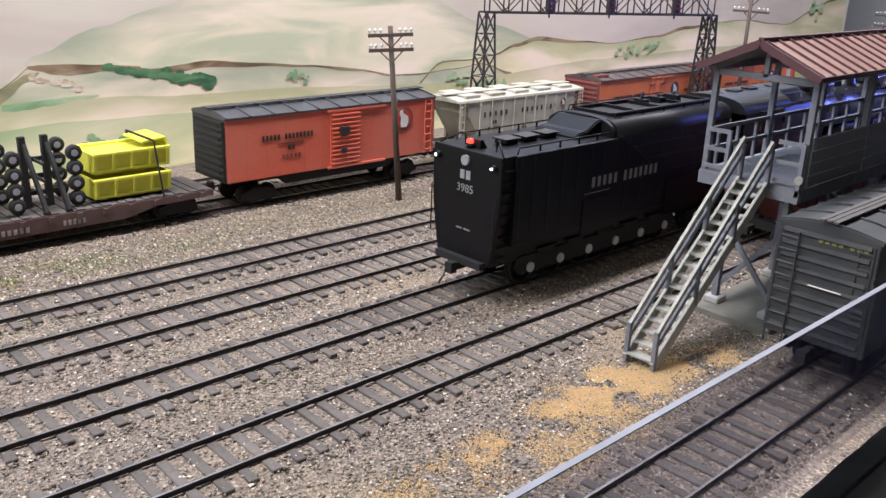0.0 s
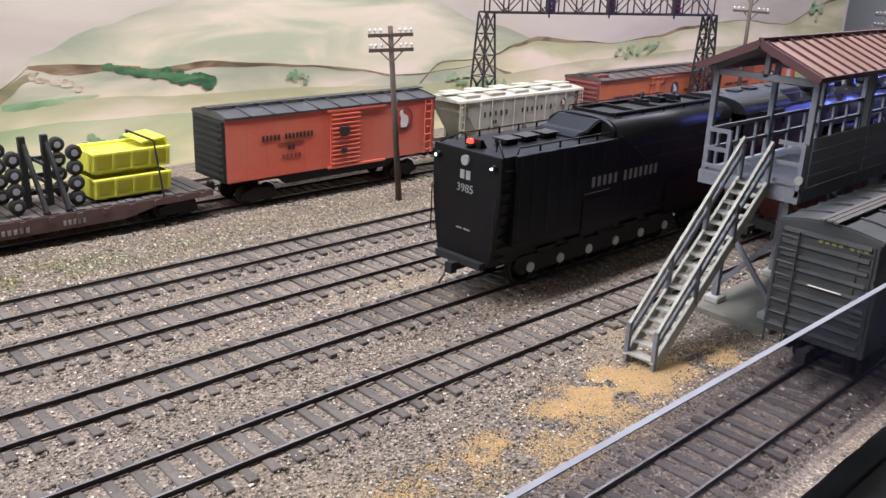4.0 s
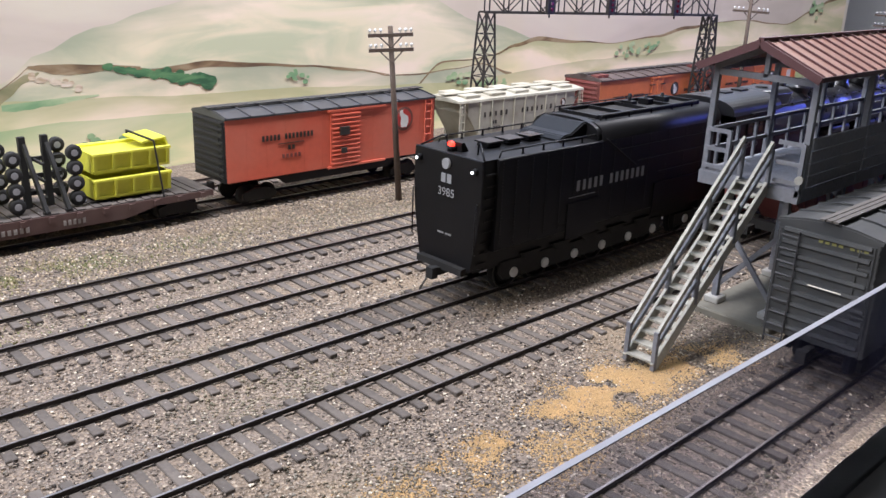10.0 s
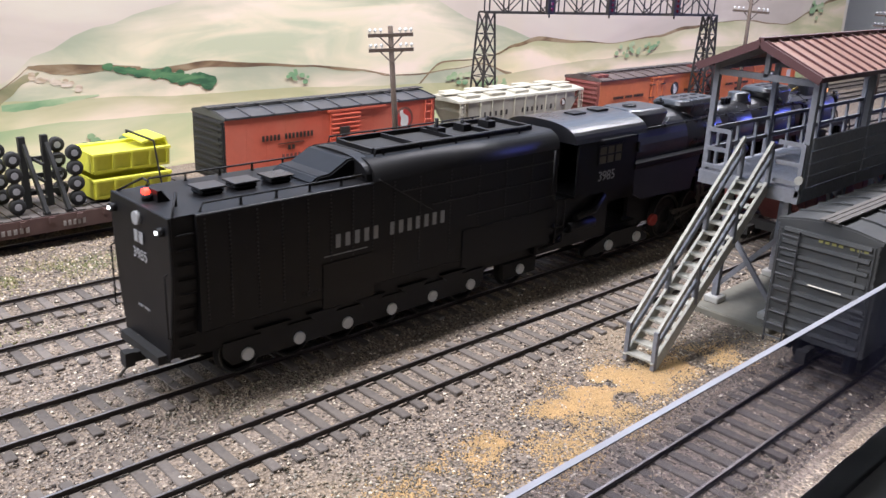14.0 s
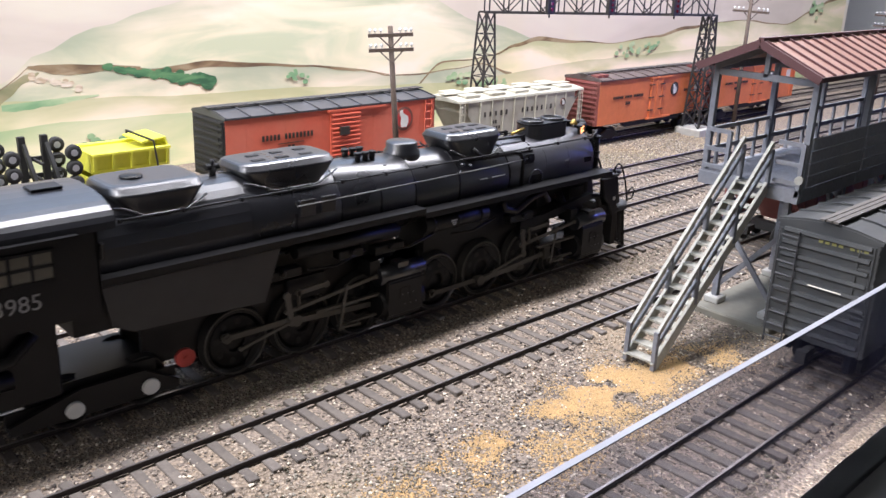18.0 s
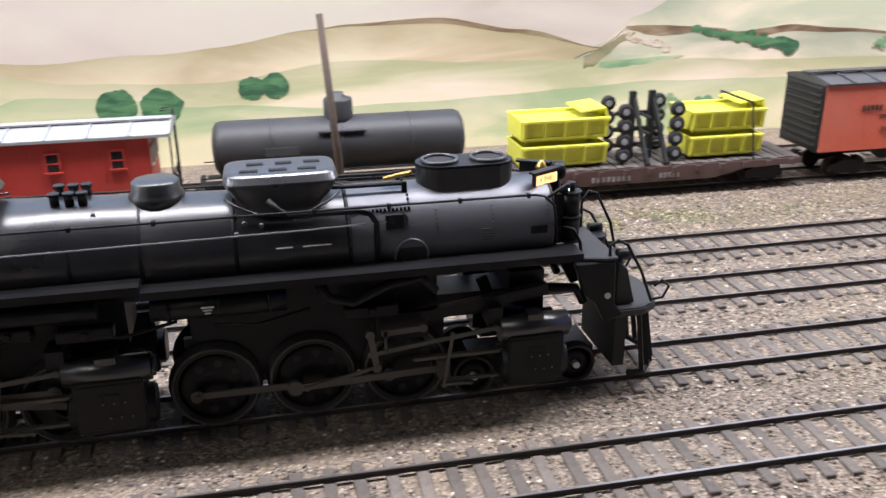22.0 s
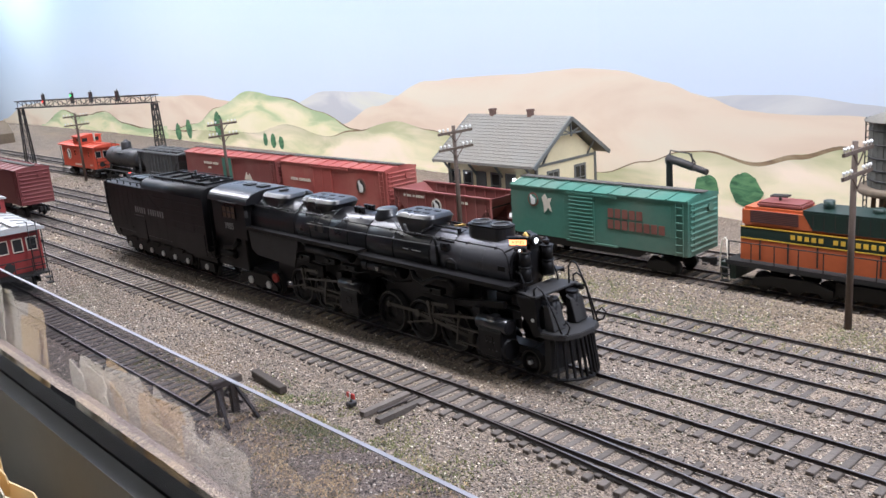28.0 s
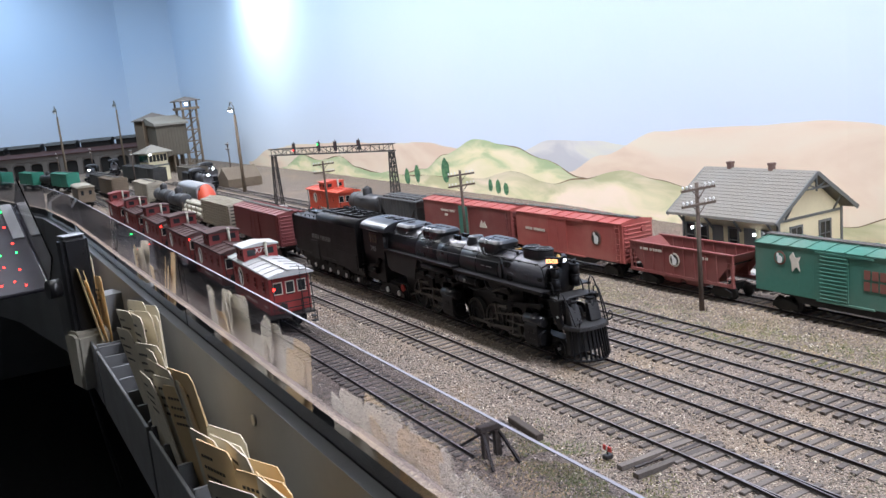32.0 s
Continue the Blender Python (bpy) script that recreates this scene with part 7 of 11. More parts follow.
def make_axle_stack(x, y):
    ob = thing("axle_stack", "rack of black trailer frames and wheels on the flat car", "trailer running gear", pose(x, y, 0.0132))
    for xx in (-0.0055, 0.0045):
        bm = bms()
        beam(bm, (xx, 0.0, 0.0), (xx, 0.0, 0.0335), 0.0030, 0.0026)
        part("chassis_beam", bm, RUBBER, ob)
        bm = bms()
        beam(bm, (xx + 0.0005, -0.0010, 0.0300), (xx + 0.0030, -0.0150, 0.0008), 0.0017, 0.0020)
        foot = part("stay", bm, RUBBER, ob)
        bm = bms()
        box(bm, xx + 0.0015, xx + 0.0045, -0.0158, -0.0138, 0.0, 0.0014)
        part("foot", bm, RUBBER, foot)
    bm = bms()
    for z in (0.006, 0.014, 0.022):
        beam(bm, (-0.0125, 0.0035, z), (0.0125, 0.0035, z), 0.0016, 0.0020)
        beam(bm, (0.0, -0.010, z), (0.0, 0.010, z), 0.0012, 0.0012)
    part("cross_frame", bm, RUBBER, ob)
    for k in range(4):
        for xx in (-0.0135, 0.0135):
            z = 0.0045 + 0.0072 * k
            for s in (-1, 1):
                bm = bms()
                lathe(bm, [(0.0020, -0.0014), (0.0034, -0.0015), (0.0037, -0.0008), (0.0037, 0.0008), (0.0034, 0.0015), (0.0020, 0.0014)], (xx, s * 0.0105, z), "y", 16)
                w = part("tyre", bm, RUBBER, ob)
                bm = bms()
                rod(bm, (xx, s * 0.0105 - 0.0016, z), (xx, s * 0.0105 + 0.0016, z), 0.0016, 12)
                part("hub", bm, HUB_GREY, w, "grey wheel hub")
    return ob


make_axle_stack(0.1305, yard_y(0.13))


def make_strap(x, y):
    """A tie-down band over the stacked bodies."""
    ob = thing("tie_down_strap", "black tie-down strap over the yellow trailer bodies", "strap", pose(x, y, 0.0132))
    for name, p, q in (("band", (0, -0.0150, 0.0282), (0, 0.0150, 0.0282)), ("strap_end", (0, -0.0150, 0.0285), (0.003, -0.0166, -0.0006)), ("strap_end", (0, 0.0150, 0.0285), (0.003, 0.0166, -0.0006))):
        bm = bms()
        beam(bm, p, q, 0.0010, 0.0008)
        part(name, bm, RUBBER, ob)
    return ob


make_strap(0.181, yard_y(0.1))


def make_caboose(label, x, y, body_mat, roof_mat, length=0.113, cup_x=-0.031, turn=0.0, wood=True, number=False, group="cabooses", cup_mat=None):
    car = thing("caboose", label, "caboose", pose(x, y, 0, 0, 0, turn), group)
    h, half, floor, eave = length / 2, 0.0165, 0.0125, 0.0415
    bm = bms()
    box(bm, -h, h, -half, half, floor, eave)
    soften(bm, 0.0003)
    part("body", bm, body_mat, car)
    if wood:
        for s in (-1, 1):
            bm = bms()
            n = 36
            for i in range(n + 1):
                xx = -h + 2 * h * i / n
                box(bm, xx - 0.00018, xx + 0.00018, s * half - 0.00012, s * half + 0.00012, floor, eave)
            tagged(part("siding", bm, body_mat, car), kind="stuff")
    roof = bms()
    prism(roof, [(-half - 0.0018, eave - 0.0004), (half + 0.0018, eave - 0.0004), (half + 0.0018, eave + 0.0008), (half * 0.6, eave + 0.0026), (0, eave + 0.0034), (-half * 0.6, eave + 0.0026), (-half - 0.0018, eave + 0.0008)], 0, -h - 0.0095, h + 0.0095)
    top = part("roof", roof, roof_mat, car)
    bm = bms()
    box(bm, -h - 0.0095, h + 0.0095, -0.0028, 0.0028, eave + 0.0038, eave + 0.0045)
    part("running_board", bm, roof_mat, top)
    for i in range(9):
        xx = -h - 0.0090 + (2 * h + 0.0180) * i / 8
        for q in (-1, 1):
            bm = bms()
            beam(bm, (xx, q * (half + 0.0017), eave + 0.0010), (xx, q * half * 0.6, eave + 0.0029), 0.0007, 0.0006)
            beam(bm, (xx, q * half * 0.6, eave + 0.0029), (xx, q * 0.003, eave + 0.0036), 0.0007, 0.0006)
            part("roof_seam", bm, roof_mat, top)
    bm = bms()
    box(bm, cup_x - 0.0122, cup_x + 0.0122, -half + 0.0015, half - 0.0015, eave + 0.001, eave + 0.0125)
    cup = part("cupola", bm, cup_mat or body_mat, car)
    bm = bms()
    prism(bm, [(-half, eave + 0.0124), (half, eave + 0.0124), (half, eave + 0.0134), (0, eave + 0.0156), (-half, eave + 0.0134)], 0, cup_x - 0.0140, cup_x + 0.0140)
    part("cupola_roof", bm, roof_mat, cup)
    for s in (-1, 1):
        for dx in (-0.0075, 0.0055):
            bm = bms()
            box(bm, cup_x + dx - 0.0028, cup_x + dx + 0.0028, s * (half - 0.0015) - 0.0003, s * (half - 0.0015) + 0.0003, eave + 0.0055, eave + 0.0105)
            w = part("window", bm, GLASS, cup)
            bm = bms()
            for a, b, c, d in ((-0.0033, 0.0033, 0.0105, 0.0110), (-0.0033, 0.0033, 0.0050, 0.0055), (-0.0033, -0.0028, 0.005, 0.011), (0.0028, 0.0033, 0.005, 0.011)):
                box(bm, cup_x + dx + a, cup_x + dx + b, s * (half - 0.0015) - 0.0006, s * (half - 0.0015) + 0.0006, eave + c, eave + d)
            part("window_frame", bm, body_mat, w)
    for d in (-1, 1):
        for yy in (-0.008, 0.008):
            bm = bms()
            box(bm, cup_x + d * 0.0122 - 0.0003, cup_x + d * 0.0122 + 0.0003, yy - 0.0036, yy + 0.0036, eave + 0.0055, eave + 0.0105)
            part("window", bm, GLASS, cup)
    for s in (-1, 1):
        for xx in (-0.047, -0.007, 0.018, 0.0435):
            w2 = 0.0024 if xx > -0.04 else 0.0017
            if number and xx < -0.04:
                continue
            bm = bms()
            box(bm, xx - w2, xx + w2, s * half - 0.0004, s * half + 0.0003, 0.0285 if w2 > 0.002 else 0.031, 0.0360)
            w = part("window", bm, GLASS, car)
            bm = bms()
            z0 = 0.0285 if w2 > 0.002 else 0.031
            box(bm, xx - w2 - 0.0007, xx + w2 + 0.0007, s * half - 0.0009, s * half + 0.0009, 0.0360, 0.0367)
            box(bm, xx - w2 - 0.0010, xx + w2 + 0.0010, s * half - 0.0012, s * half + 0.0012, z0 - 0.0008, z0)
            box(bm, xx - w2 - 0.0007, xx - w2, s * half - 0.0008, s * half + 0.0008, z0, 0.0360)
            box(bm, xx + w2, xx + w2 + 0.0007, s * half - 0.0008, s * half + 0.0008, z0, 0.0360)
            box(bm, xx - w2, xx + w2, s * half - 0.0007, s * half + 0.0007, 0.0318, 0.0323)
            part("window_frame", bm, body_mat, w)
    disc_mark(car, -0.0305, 0.0300, 0.0078, -half - 0.0003, CREAMY, INK)
    bm = bms()
    for s in (-1, 1):
        blocks(bm, (12,), 0.0022, 0.0017, 0.0011, 0.0, (0.003, s * (half + 0.0003), 0.0165))
        blocks(bm, (4,), 0.0018, 0.0013, 0.0008, 0.0, (0.046, s * (half + 0.0003), 0.0175))
    tagged(part("lettering_row", bm, CREAMY, car, "row of pale letter-sized bars"), kind="stuff")
    bm = bms()
    rod(bm, (cup_x + 0.0165, 0.004, eave + 0.001), (cup_x + 0.0165, 0.004, eave + 0.0150), 0.0013, 10)
    rod(bm, (cup_x + 0.0165, 0.004, eave + 0.0145), (cup_x + 0.0165, 0.004, eave + 0.0162), 0.0016, 10)
    part("stove_pipe", bm, CAR_GREY, car, "tall grey stove pipe")
    for d in (-1, 1):
        bm = bms()
        box(bm, d * h if d > 0 else d * (h + 0.0095), d * (h + 0.0095) if d > 0 else d * h, -half, half, 0.0112, 0.0125)
        for s in (-1, 1):
            for k, z in enumerate((0.0035, 0.0072)):
                box(bm, d * (h + 0.0055) - 0.003, d * (h + 0.0055) + 0.003, s * half - 0.0025, s * half + 0.0015, z, z + 0.0006)
            rod(bm, (d * (h + 0.0085), s * (half + 0.001), 0.0035), (d * (h + 0.0085), s * (half + 0.001), 0.0120), 0.0004, 5)
            rod(bm, (d * (h + 0.0025), s * (half + 0.001), 0.0035), (d * (h + 0.0025), s * (half + 0.001), 0.0120), 0.0004, 5)
        part("end_platform", bm, TRUCK, car)
        bm = bms()
        for yy in (-half + 0.001, -0.006, 0.006, half - 0.001):
            rod(bm, (d * (h + 0.0088), yy, 0.012), (d * (h + 0.0088), yy, 0.0225 if abs(yy) < 0.01 else eave), 0.0004, 5)
        for z in (0.0175, 0.0225):
            rod(bm, (d * (h + 0.0088), -half + 0.001, z), (d * (h + 0.0088), half - 0.001, z), 0.0004, 5)
        part("end_railing", bm, TRUCK, car)
        bm = bms()
        for yy in (0.007, 0.0125):
            tube(bm, [(d * (h + 0.0092), yy, 0.012), (d * (h + 0.0092), yy, eave + 0.006), (d * (h + 0.004), yy, eave + 0.0055)], 0.0004, 5)
        for k in range(8):
            z = 0.015 + 0.0042 * k
            rod(bm, (d * (h + 0.0092), 0.007, z), (d * (h + 0.0092), 0.0125, z), 0.0003, 5)
        part("roof_ladder", bm, TRUCK, car)
        for yy, wd in ((-0.0095, 0.0032), (0.0005, 0.0030), (0.0100, 0.0030)):
            bm = bms()
            box(bm, d * h - 0.0004, d * h + 0.0004, yy - wd, yy + wd, 0.0275 if yy != 0.0005 else 0.026, 0.0355)
            part("end_window", bm, GLASS, car)
            bm = bms()
            for a, b, z0, z1 in ((-wd - 0.0006, wd + 0.0006, 0.0355, 0.0361), (-wd - 0.0006, wd + 0.0006, 0.0269, 0.0275), (-wd - 0.0006, -wd, 0.0269, 0.0361), (wd, wd + 0.0006, 0.0269, 0.0361)):
                box(bm, d * h - 0.0008, d * h + 0.0008, yy + a, yy + b, z0, z1)
            part("window_frame", bm, CREAMY, car)
        bm = bms()
        rod(bm, (d * (h + 0.0096), -0.0095, 0.0190), (d * (h + 0.0106), -0.0095, 0.0190), 0.0034, 16)
        part("brake_wheel", bm, TRUCK, car)
        make_truck(car, d * (h - 0.017))
        make_coupler(car, d * (h + 0.0095), d)
    bm = bms()
    box(bm, -h, h, -0.004, 0.004, 0.0088, 0.0125)
    box(bm, -0.012, 0.012, -0.0135, -0.008, 0.0075, 0.0115)
    part("underframe", bm, TRUCK, car)
    return car


make_caboose("bright red wooden caboose with a silver roof and cupola", -0.1565, yard_y(-0.1565), CAB_RED, ROOF_GREY)


def make_open_hopper(label, x, y, mat, length=0.1115):
    car = thing("open_hopper", label, "hopper car", pose(x, y, 0), "cars of the yard")
    h, half = length / 2, 0.0165
    for s in (-1, 1):
        bm = bms()
        prism(bm, [(-h + 0.002, 0.0355), (h - 0.002, 0.0355), (h - 0.002, 0.0300), (h - 0.018, 0.0130), (-h + 0.018, 0.0130), (-h + 0.002, 0.0300)], 1, s * half - 0.0006, s * half + 0.0006)
        side = part("side_sheet", bm, mat, car)
        for xx in np.linspace(-h + 0.016, h - 0.016, 8):
            bm = bms()
            box(bm, xx - 0.0006, xx + 0.0006, s * half - 0.0012, s * half + 0.0012, 0.0135, 0.0355)
            part("side_post", bm, mat, side)
        bm = bms()
        box(bm, -h, h, s * half - 0.0014, s * half + 0.0014, 0.0350, 0.0362)
        part("top_rail", bm, mat, side)
        bm = bms()
        box(bm, -h, h, s * half - 0.0012, s * half + 0.0012, 0.0112, 0.0135)
        part("sill", bm, mat, car)
        for d in (-1, 1):
            ladder(car, d * (h - 0.004) - 0.002, d * (h - 0.004) + 0.002, s * half, 0.0120, 0.0355, 6, mat)
            bm = bms()
            box(bm, d * (h - 0.001) - 0.0007, d * (h - 0.001) + 0.0007, s * half - 0.001, s * half + 0.001, 0.0112, 0.0355)
            part("corner_post", bm, mat, car)
    for d in (-1, 1):
        bm = bms()
        v = [(d * (h - 0.001), 0.0355), (d * (h - 0.0018), 0.0355), (d * (h - 0.030), 0.0140), (d * (h - 0.028), 0.0130)]
        prism(bm, v, 1, -half, half)
        part("slope_sheet", bm, mat, car)
        make_truck(car, d * (h - 0.0165))
        make_coupler(car, d * h, d)
    bm = bms()
    prism(bm, [(-h + 0.028, 0.0135), (h - 0.028, 0.0135), (h - 0.036, 0.0062), (0.004, 0.0062), (0.0, 0.0110), (-0.004, 0.0062), (-h + 0.036, 0.0062)], 1, -0.013, 0.013)
    part("hopper_bay", bm, mat, car)
    bm = bms()
    box(bm, -h + 0.012, h - 0.012, -half + 0.001, half - 0.001, 0.0250, 0.0262)
    part("load_floor", bm, TRUCK, car)
    return car, half


car, hf = make_open_hopper("brown open hopper car with a round emblem", -0.698, yard_y(-0.698), CAR_MAROON)
disc_mark(car, -0.004, 0.0255, 0.0056, -hf - 0.0009, CREAMY, INK)
word_bars(car, (5, 8), 0.0020, 0.0012, 0.0007, 0.0018, -0.030, 0.0310, hf + 0.0008, CREAMY)
word_bars(car, (4,), 0.0020, 0.0012, 0.0007, 0.001, 0.028, 0.0305, hf + 0.0008, CREAMY)


def make_diesel():
    car = thing("diesel_locomotive", "orange and dark green road switcher diesel locomotive with yellow stripes", "locomotive", pose(-0.3632, yard_y(-0.363), 0))
    dkg = paint("dark_green_band", (0.012, 0.03, 0.022), 0.4, bump=0.02)
    org = paint("diesel_orange", (0.48, 0.11, 0.035), 0.45, bump=0.02, dirt=(0.38, 0.11, 0.05), dirt_amount=0.25)
    yel = paint("stripe_yellow", (0.7, 0.45, 0.05), 0.5, bump=0.0)
    L, R = -0.0855, 0.0850
    bm = bms()
    box(bm, L - 0.006, R + 0.006, -0.0175, 0.0175, 0.0145, 0.0172)
    part("walkway", bm, TRUCK, car)
    bm = bms()
    box(bm, -0.030, 0.030, -0.0140, 0.0140, 0.0035, 0.0140)
    soften(bm, 0.002, 2)
    part("fuel_tank", bm, TRUCK, car)
    def layer(name, mat, z0, z1, half=0.0112, x0=L, x1=R, bev=0.0):
        bm = bms()
        box(bm, x0, x1, -half, half, z0, z1)
        if bev:
            soften(bm, bev, 2)
        return part(name, bm, mat, car)
    layer("long_hood_skirt", org, 0.0172, 0.0300)
    layer("long_hood_band", dkg, 0.0300, 0.0365, 0.01125)
    layer("long_hood_upper", org, 0.0365, 0.0480, 0.0112, L, 0.027, 0.0016)
    layer("short_hood", org, 0.0365, 0.0480, 0.0112, 0.055, R, 0.0022)
    bm = bms()
    prism(bm, [(L + 0.036, 0.0478), (0.027, 0.0478), (0.025, 0.0385), (L + 0.042, 0.0385)], 1, -0.01135, -0.01125)
    part("hood_side_panel", bm, dkg, car)
    bm = bms()
    prism(bm, [(L + 0.036, 0.0478), (0.027, 0.0478), (0.025, 0.0385), (L + 0.042, 0.0385)], 1, 0.01125, 0.01135)
    part("hood_side_panel", bm, dkg, car)
    bm = bms()
    box(bm, L + 0.036, 0.027, -0.0109, 0.0109, 0.0476, 0.0490)
    part("hood_top", bm, dkg, car)
    bm = bms()
    box(bm, L + 0.008, L + 0.034, -0.0085, 0.0085, 0.0478, 0.0510)
    soften(bm, 0.001, 2)
    part("dynamic_brake_housing", bm, CAR_MAROON, car)
    for s in (-1, 1):
        bm = bms()
        box(bm, L + 0.006, L + 0.034, s * 0.0112 - 0.0003, s * 0.0112 + 0.0003, 0.0395, 0.0465)
        gr = part("radiator_grille", bm, CAR_MAROON, car)
        for i in range(7):
            bm = bms()
            box(bm, L + 0.006, L + 0.034, s * 0.0113 - 0.0003, s * 0.0113 + 0.0004, 0.0398 + 0.001 * i, 0.0401 + 0.001 * i)
            part("slat", bm, INK, gr)
        bm = bms()
        box(bm, L, R, s * 0.01135 - 0.0001, s * 0.01135 + 0.0002, 0.0363, 0.0369)
        box(bm, L, R, s * 0.01135 - 0.0001, s * 0.01135 + 0.0002, 0.0296, 0.0302)
        part("stripe", bm, yel, car)
        bm = bms()
        blocks(bm, (5, 8), 0.0026, 0.0024, 0.0015, 0.004, (-0.029, s * 0.0116, 0.0333))
        part("lettering_row", bm, yel, car, "row of yellow letter-sized bars")
        bm = bms()
        for i in range(16):
            xx = L + 0.042 + 0.006 * i
            if xx < 0.025:
                box(bm, xx - 0.0002, xx + 0.0002, s * 0.0113 - 0.0002, s * 0.0113 + 0.0002, 0.0385, 0.0475)
        part("door_joints", bm, INK, car)
        rail = bms()
        xs = np.linspace(L - 0.004, R + 0.004, 14)
        tube(rail, [(xx, s * 0.0172, 0.0285) for xx in xs], 0.00035, 5)
        part("handrail", rail, CREAMY if s > 2 else TRUCK, car)
        for xx in xs:
            bm = bms()
            rod(bm, (xx, s * 0.0172, 0.0155), (xx, s * 0.0172, 0.0285), 0.00035, 5)
            part("stanchion", bm, TRUCK, car)
    # cab
    bm = bms()
    box(bm, 0.027, 0.055, -0.0170, 0.0170, 0.0172, 0.0490)
    cab = part("cab", bm, org, car)
    bm = bms()
    box(bm, 0.0268, 0.0552, -0.01715, 0.01715, 0.0290, 0.0380)
    part("cab_band", bm, dkg, cab)
    bm = bms()
    arch(bm, 0.0255, 0.0565, 0.0180, 0.0478, 0.0540, None, 12, 2.6)
    part("cab_roof", bm, ROOF, cab)
    for s in (-1, 1):
        for xx in (0.0325, 0.0410, 0.0495):
            bm = bms()
            box(bm, xx - 0.0026, xx + 0.0026, s * 0.0171 - 0.0003, s * 0.0171 + 0.0003, 0.0400, 0.0470)
            part("cab_window", bm, GLASS, cab)
    for s in (-1, 1):
        for i in range(9):
            xx = L + 0.012 + 0.0165 * i
            bm = bms()
            box(bm, xx - 0.0004, xx + 0.0004, s * 0.0113 - 0.0003, s * 0.0113 + 0.0003, 0.0180, 0.0295)
            part("skirt_joint", bm, INK, car)
        for k in range(5):
            bm = bms()
            box(bm, R - 0.024, R - 0.006, s * 0.0113 - 0.0002, s * 0.0113 + 0.0003, 0.0400 + 0.0014 * k, 0.0405 + 0.0014 * k)
            part("louvre", bm, dkg, car)
        disc_mark(cab, 0.041, 0.0335, 0.0036, s * 0.0173, CREAMY, INK)
    for d in (-1, 1):
        x_end = L if d < 0 else R
        for s in (-1, 1):
            bm = bms()
            tube(bm, [(x_end + d * 0.0085, s * 0.0165, 0.0040), (x_end + d * 0.0100, s * 0.0168, 0.0150), (x_end + d * 0.0085, s * 0.0168, 0.0285), (x_end + d * 0.006, s * 0.0168, 0.0300)], 0.0005, 6)
            tube(bm, [(x_end + d * 0.0040, s * 0.0168, 0.0040), (x_end + d * 0.0045, s * 0.0168, 0.0150), (x_end + d * 0.0055, s * 0.0168, 0.0290)], 0.0005, 6)
            part("grab_iron", bm, CREAMY, car, "white grab iron at the steps")
            for k in range(3):
                bm = bms()
                box(bm, x_end + d * 0.006 - 0.0025, x_end + d * 0.006 + 0.0025, s * 0.0165 - 0.0025, s * 0.0165 + 0.0010, 0.0040 + 0.0040 * k, 0.0046 + 0.0040 * k)
                part("step", bm, TRUCK, car)
        bm = bms()
        box(bm, min(x_end, x_end + d * 0.010), max(x_end, x_end + d * 0.010), -0.0165, 0.0165, 0.0060, 0.0150)
        part("pilot_plate", bm, dkg, car)
        make_coupler(car, x_end + d * 0.009, d)
        xx = d * 0.053
        bm = bms()
        for s in (-1, 1):
            prism(bm, [(xx - 0.023, 0.0035), (xx - 0.023, 0.0075), (xx - 0.012, 0.0105), (xx + 0.012, 0.0105), (xx + 0.023, 0.0075), (xx + 0.023, 0.0035), (xx + 0.014, 0.0045), (xx - 0.014, 0.0045)], 1, s * 0.0128, s * 0.0148)
        truck = part("truck", bm, TRUCK, car)
        for dx in (-0.0185, 0.0, 0.0185):
            for s in (-1, 1):
                bm = bms()
                lathe(bm, [(0.0057, -0.0012), (0.0057, 0.0012)], (xx + dx, s * 0.0095, 0.0057), "y", 16)
                part("wheel", bm, TRUCK, truck)
    for xx, hgt in ((-0.040, 0.0535), (-0.014, 0.0515), (0.010, 0.0510)):
        bm = bms()
        rod(bm, (xx, 0, 0.048), (xx, 0, hgt), 0.0030, 14)
        part("exhaust_fan", bm, dkg, car)
    bm = bms()
    rod(bm, (L + 0.018, 0, 0.051), (L + 0.018, 0, 0.0535), 0.0008, 8)
    for dy in (-0.002, 0.0, 0.002):
        rod(bm, (L + 0.013, dy, 0.0535), (L + 0.023, dy, 0.0538), 0.0006, 8)
    part("horn", bm, INK, car)
    bm = bms()
    rod(bm, (R - 0.001, 0.003, 0.0445), (R + 0.0008, 0.003, 0.0445), 0.0014, 12)
    rod(bm, (R - 0.001, -0.003, 0.0445), (R + 0.0008, -0.003, 0.0445), 0.0014, 12)
    part("headlight", bm, CREAMY, car)
    return car


make_diesel()
# ---- lineside structures ----
POLE = paint("creosote_pole", (0.085, 0.06, 0.045), 0.8, spread=0.3, scale=500, bump=0.3, dirt=(0.13, 0.10, 0.08))
INSULATOR = paint("white_insulator", (0.8, 0.8, 0.78), 0.25, bump=0.0)
GANTRY = paint("gantry_black", (0.022, 0.021, 0.022), 0.55, bump=0.1, dirt=(0.06, 0.045, 0.035), dirt_amount=0.5)
CONCRETE = paint("pale_concrete", (0.42, 0.41, 0.38), 0.85, spread=0.2, bump=0.3, dirt=(0.28, 0.27, 0.25))
TIMBER_GREY = paint("weathered_timber", (0.165, 0.17, 0.19), 0.8, spread=0.3, scale=600, bump=0.3, dirt=(0.24, 0.235, 0.23), dirt_amount=0.5)
TIMBER_PALE = paint("pale_timber", (0.36, 0.35, 0.30), 0.85, spread=0.3, scale=600, bump=0.3, dirt=(0.22, 0.21, 0.19), dirt_amount=0.5)
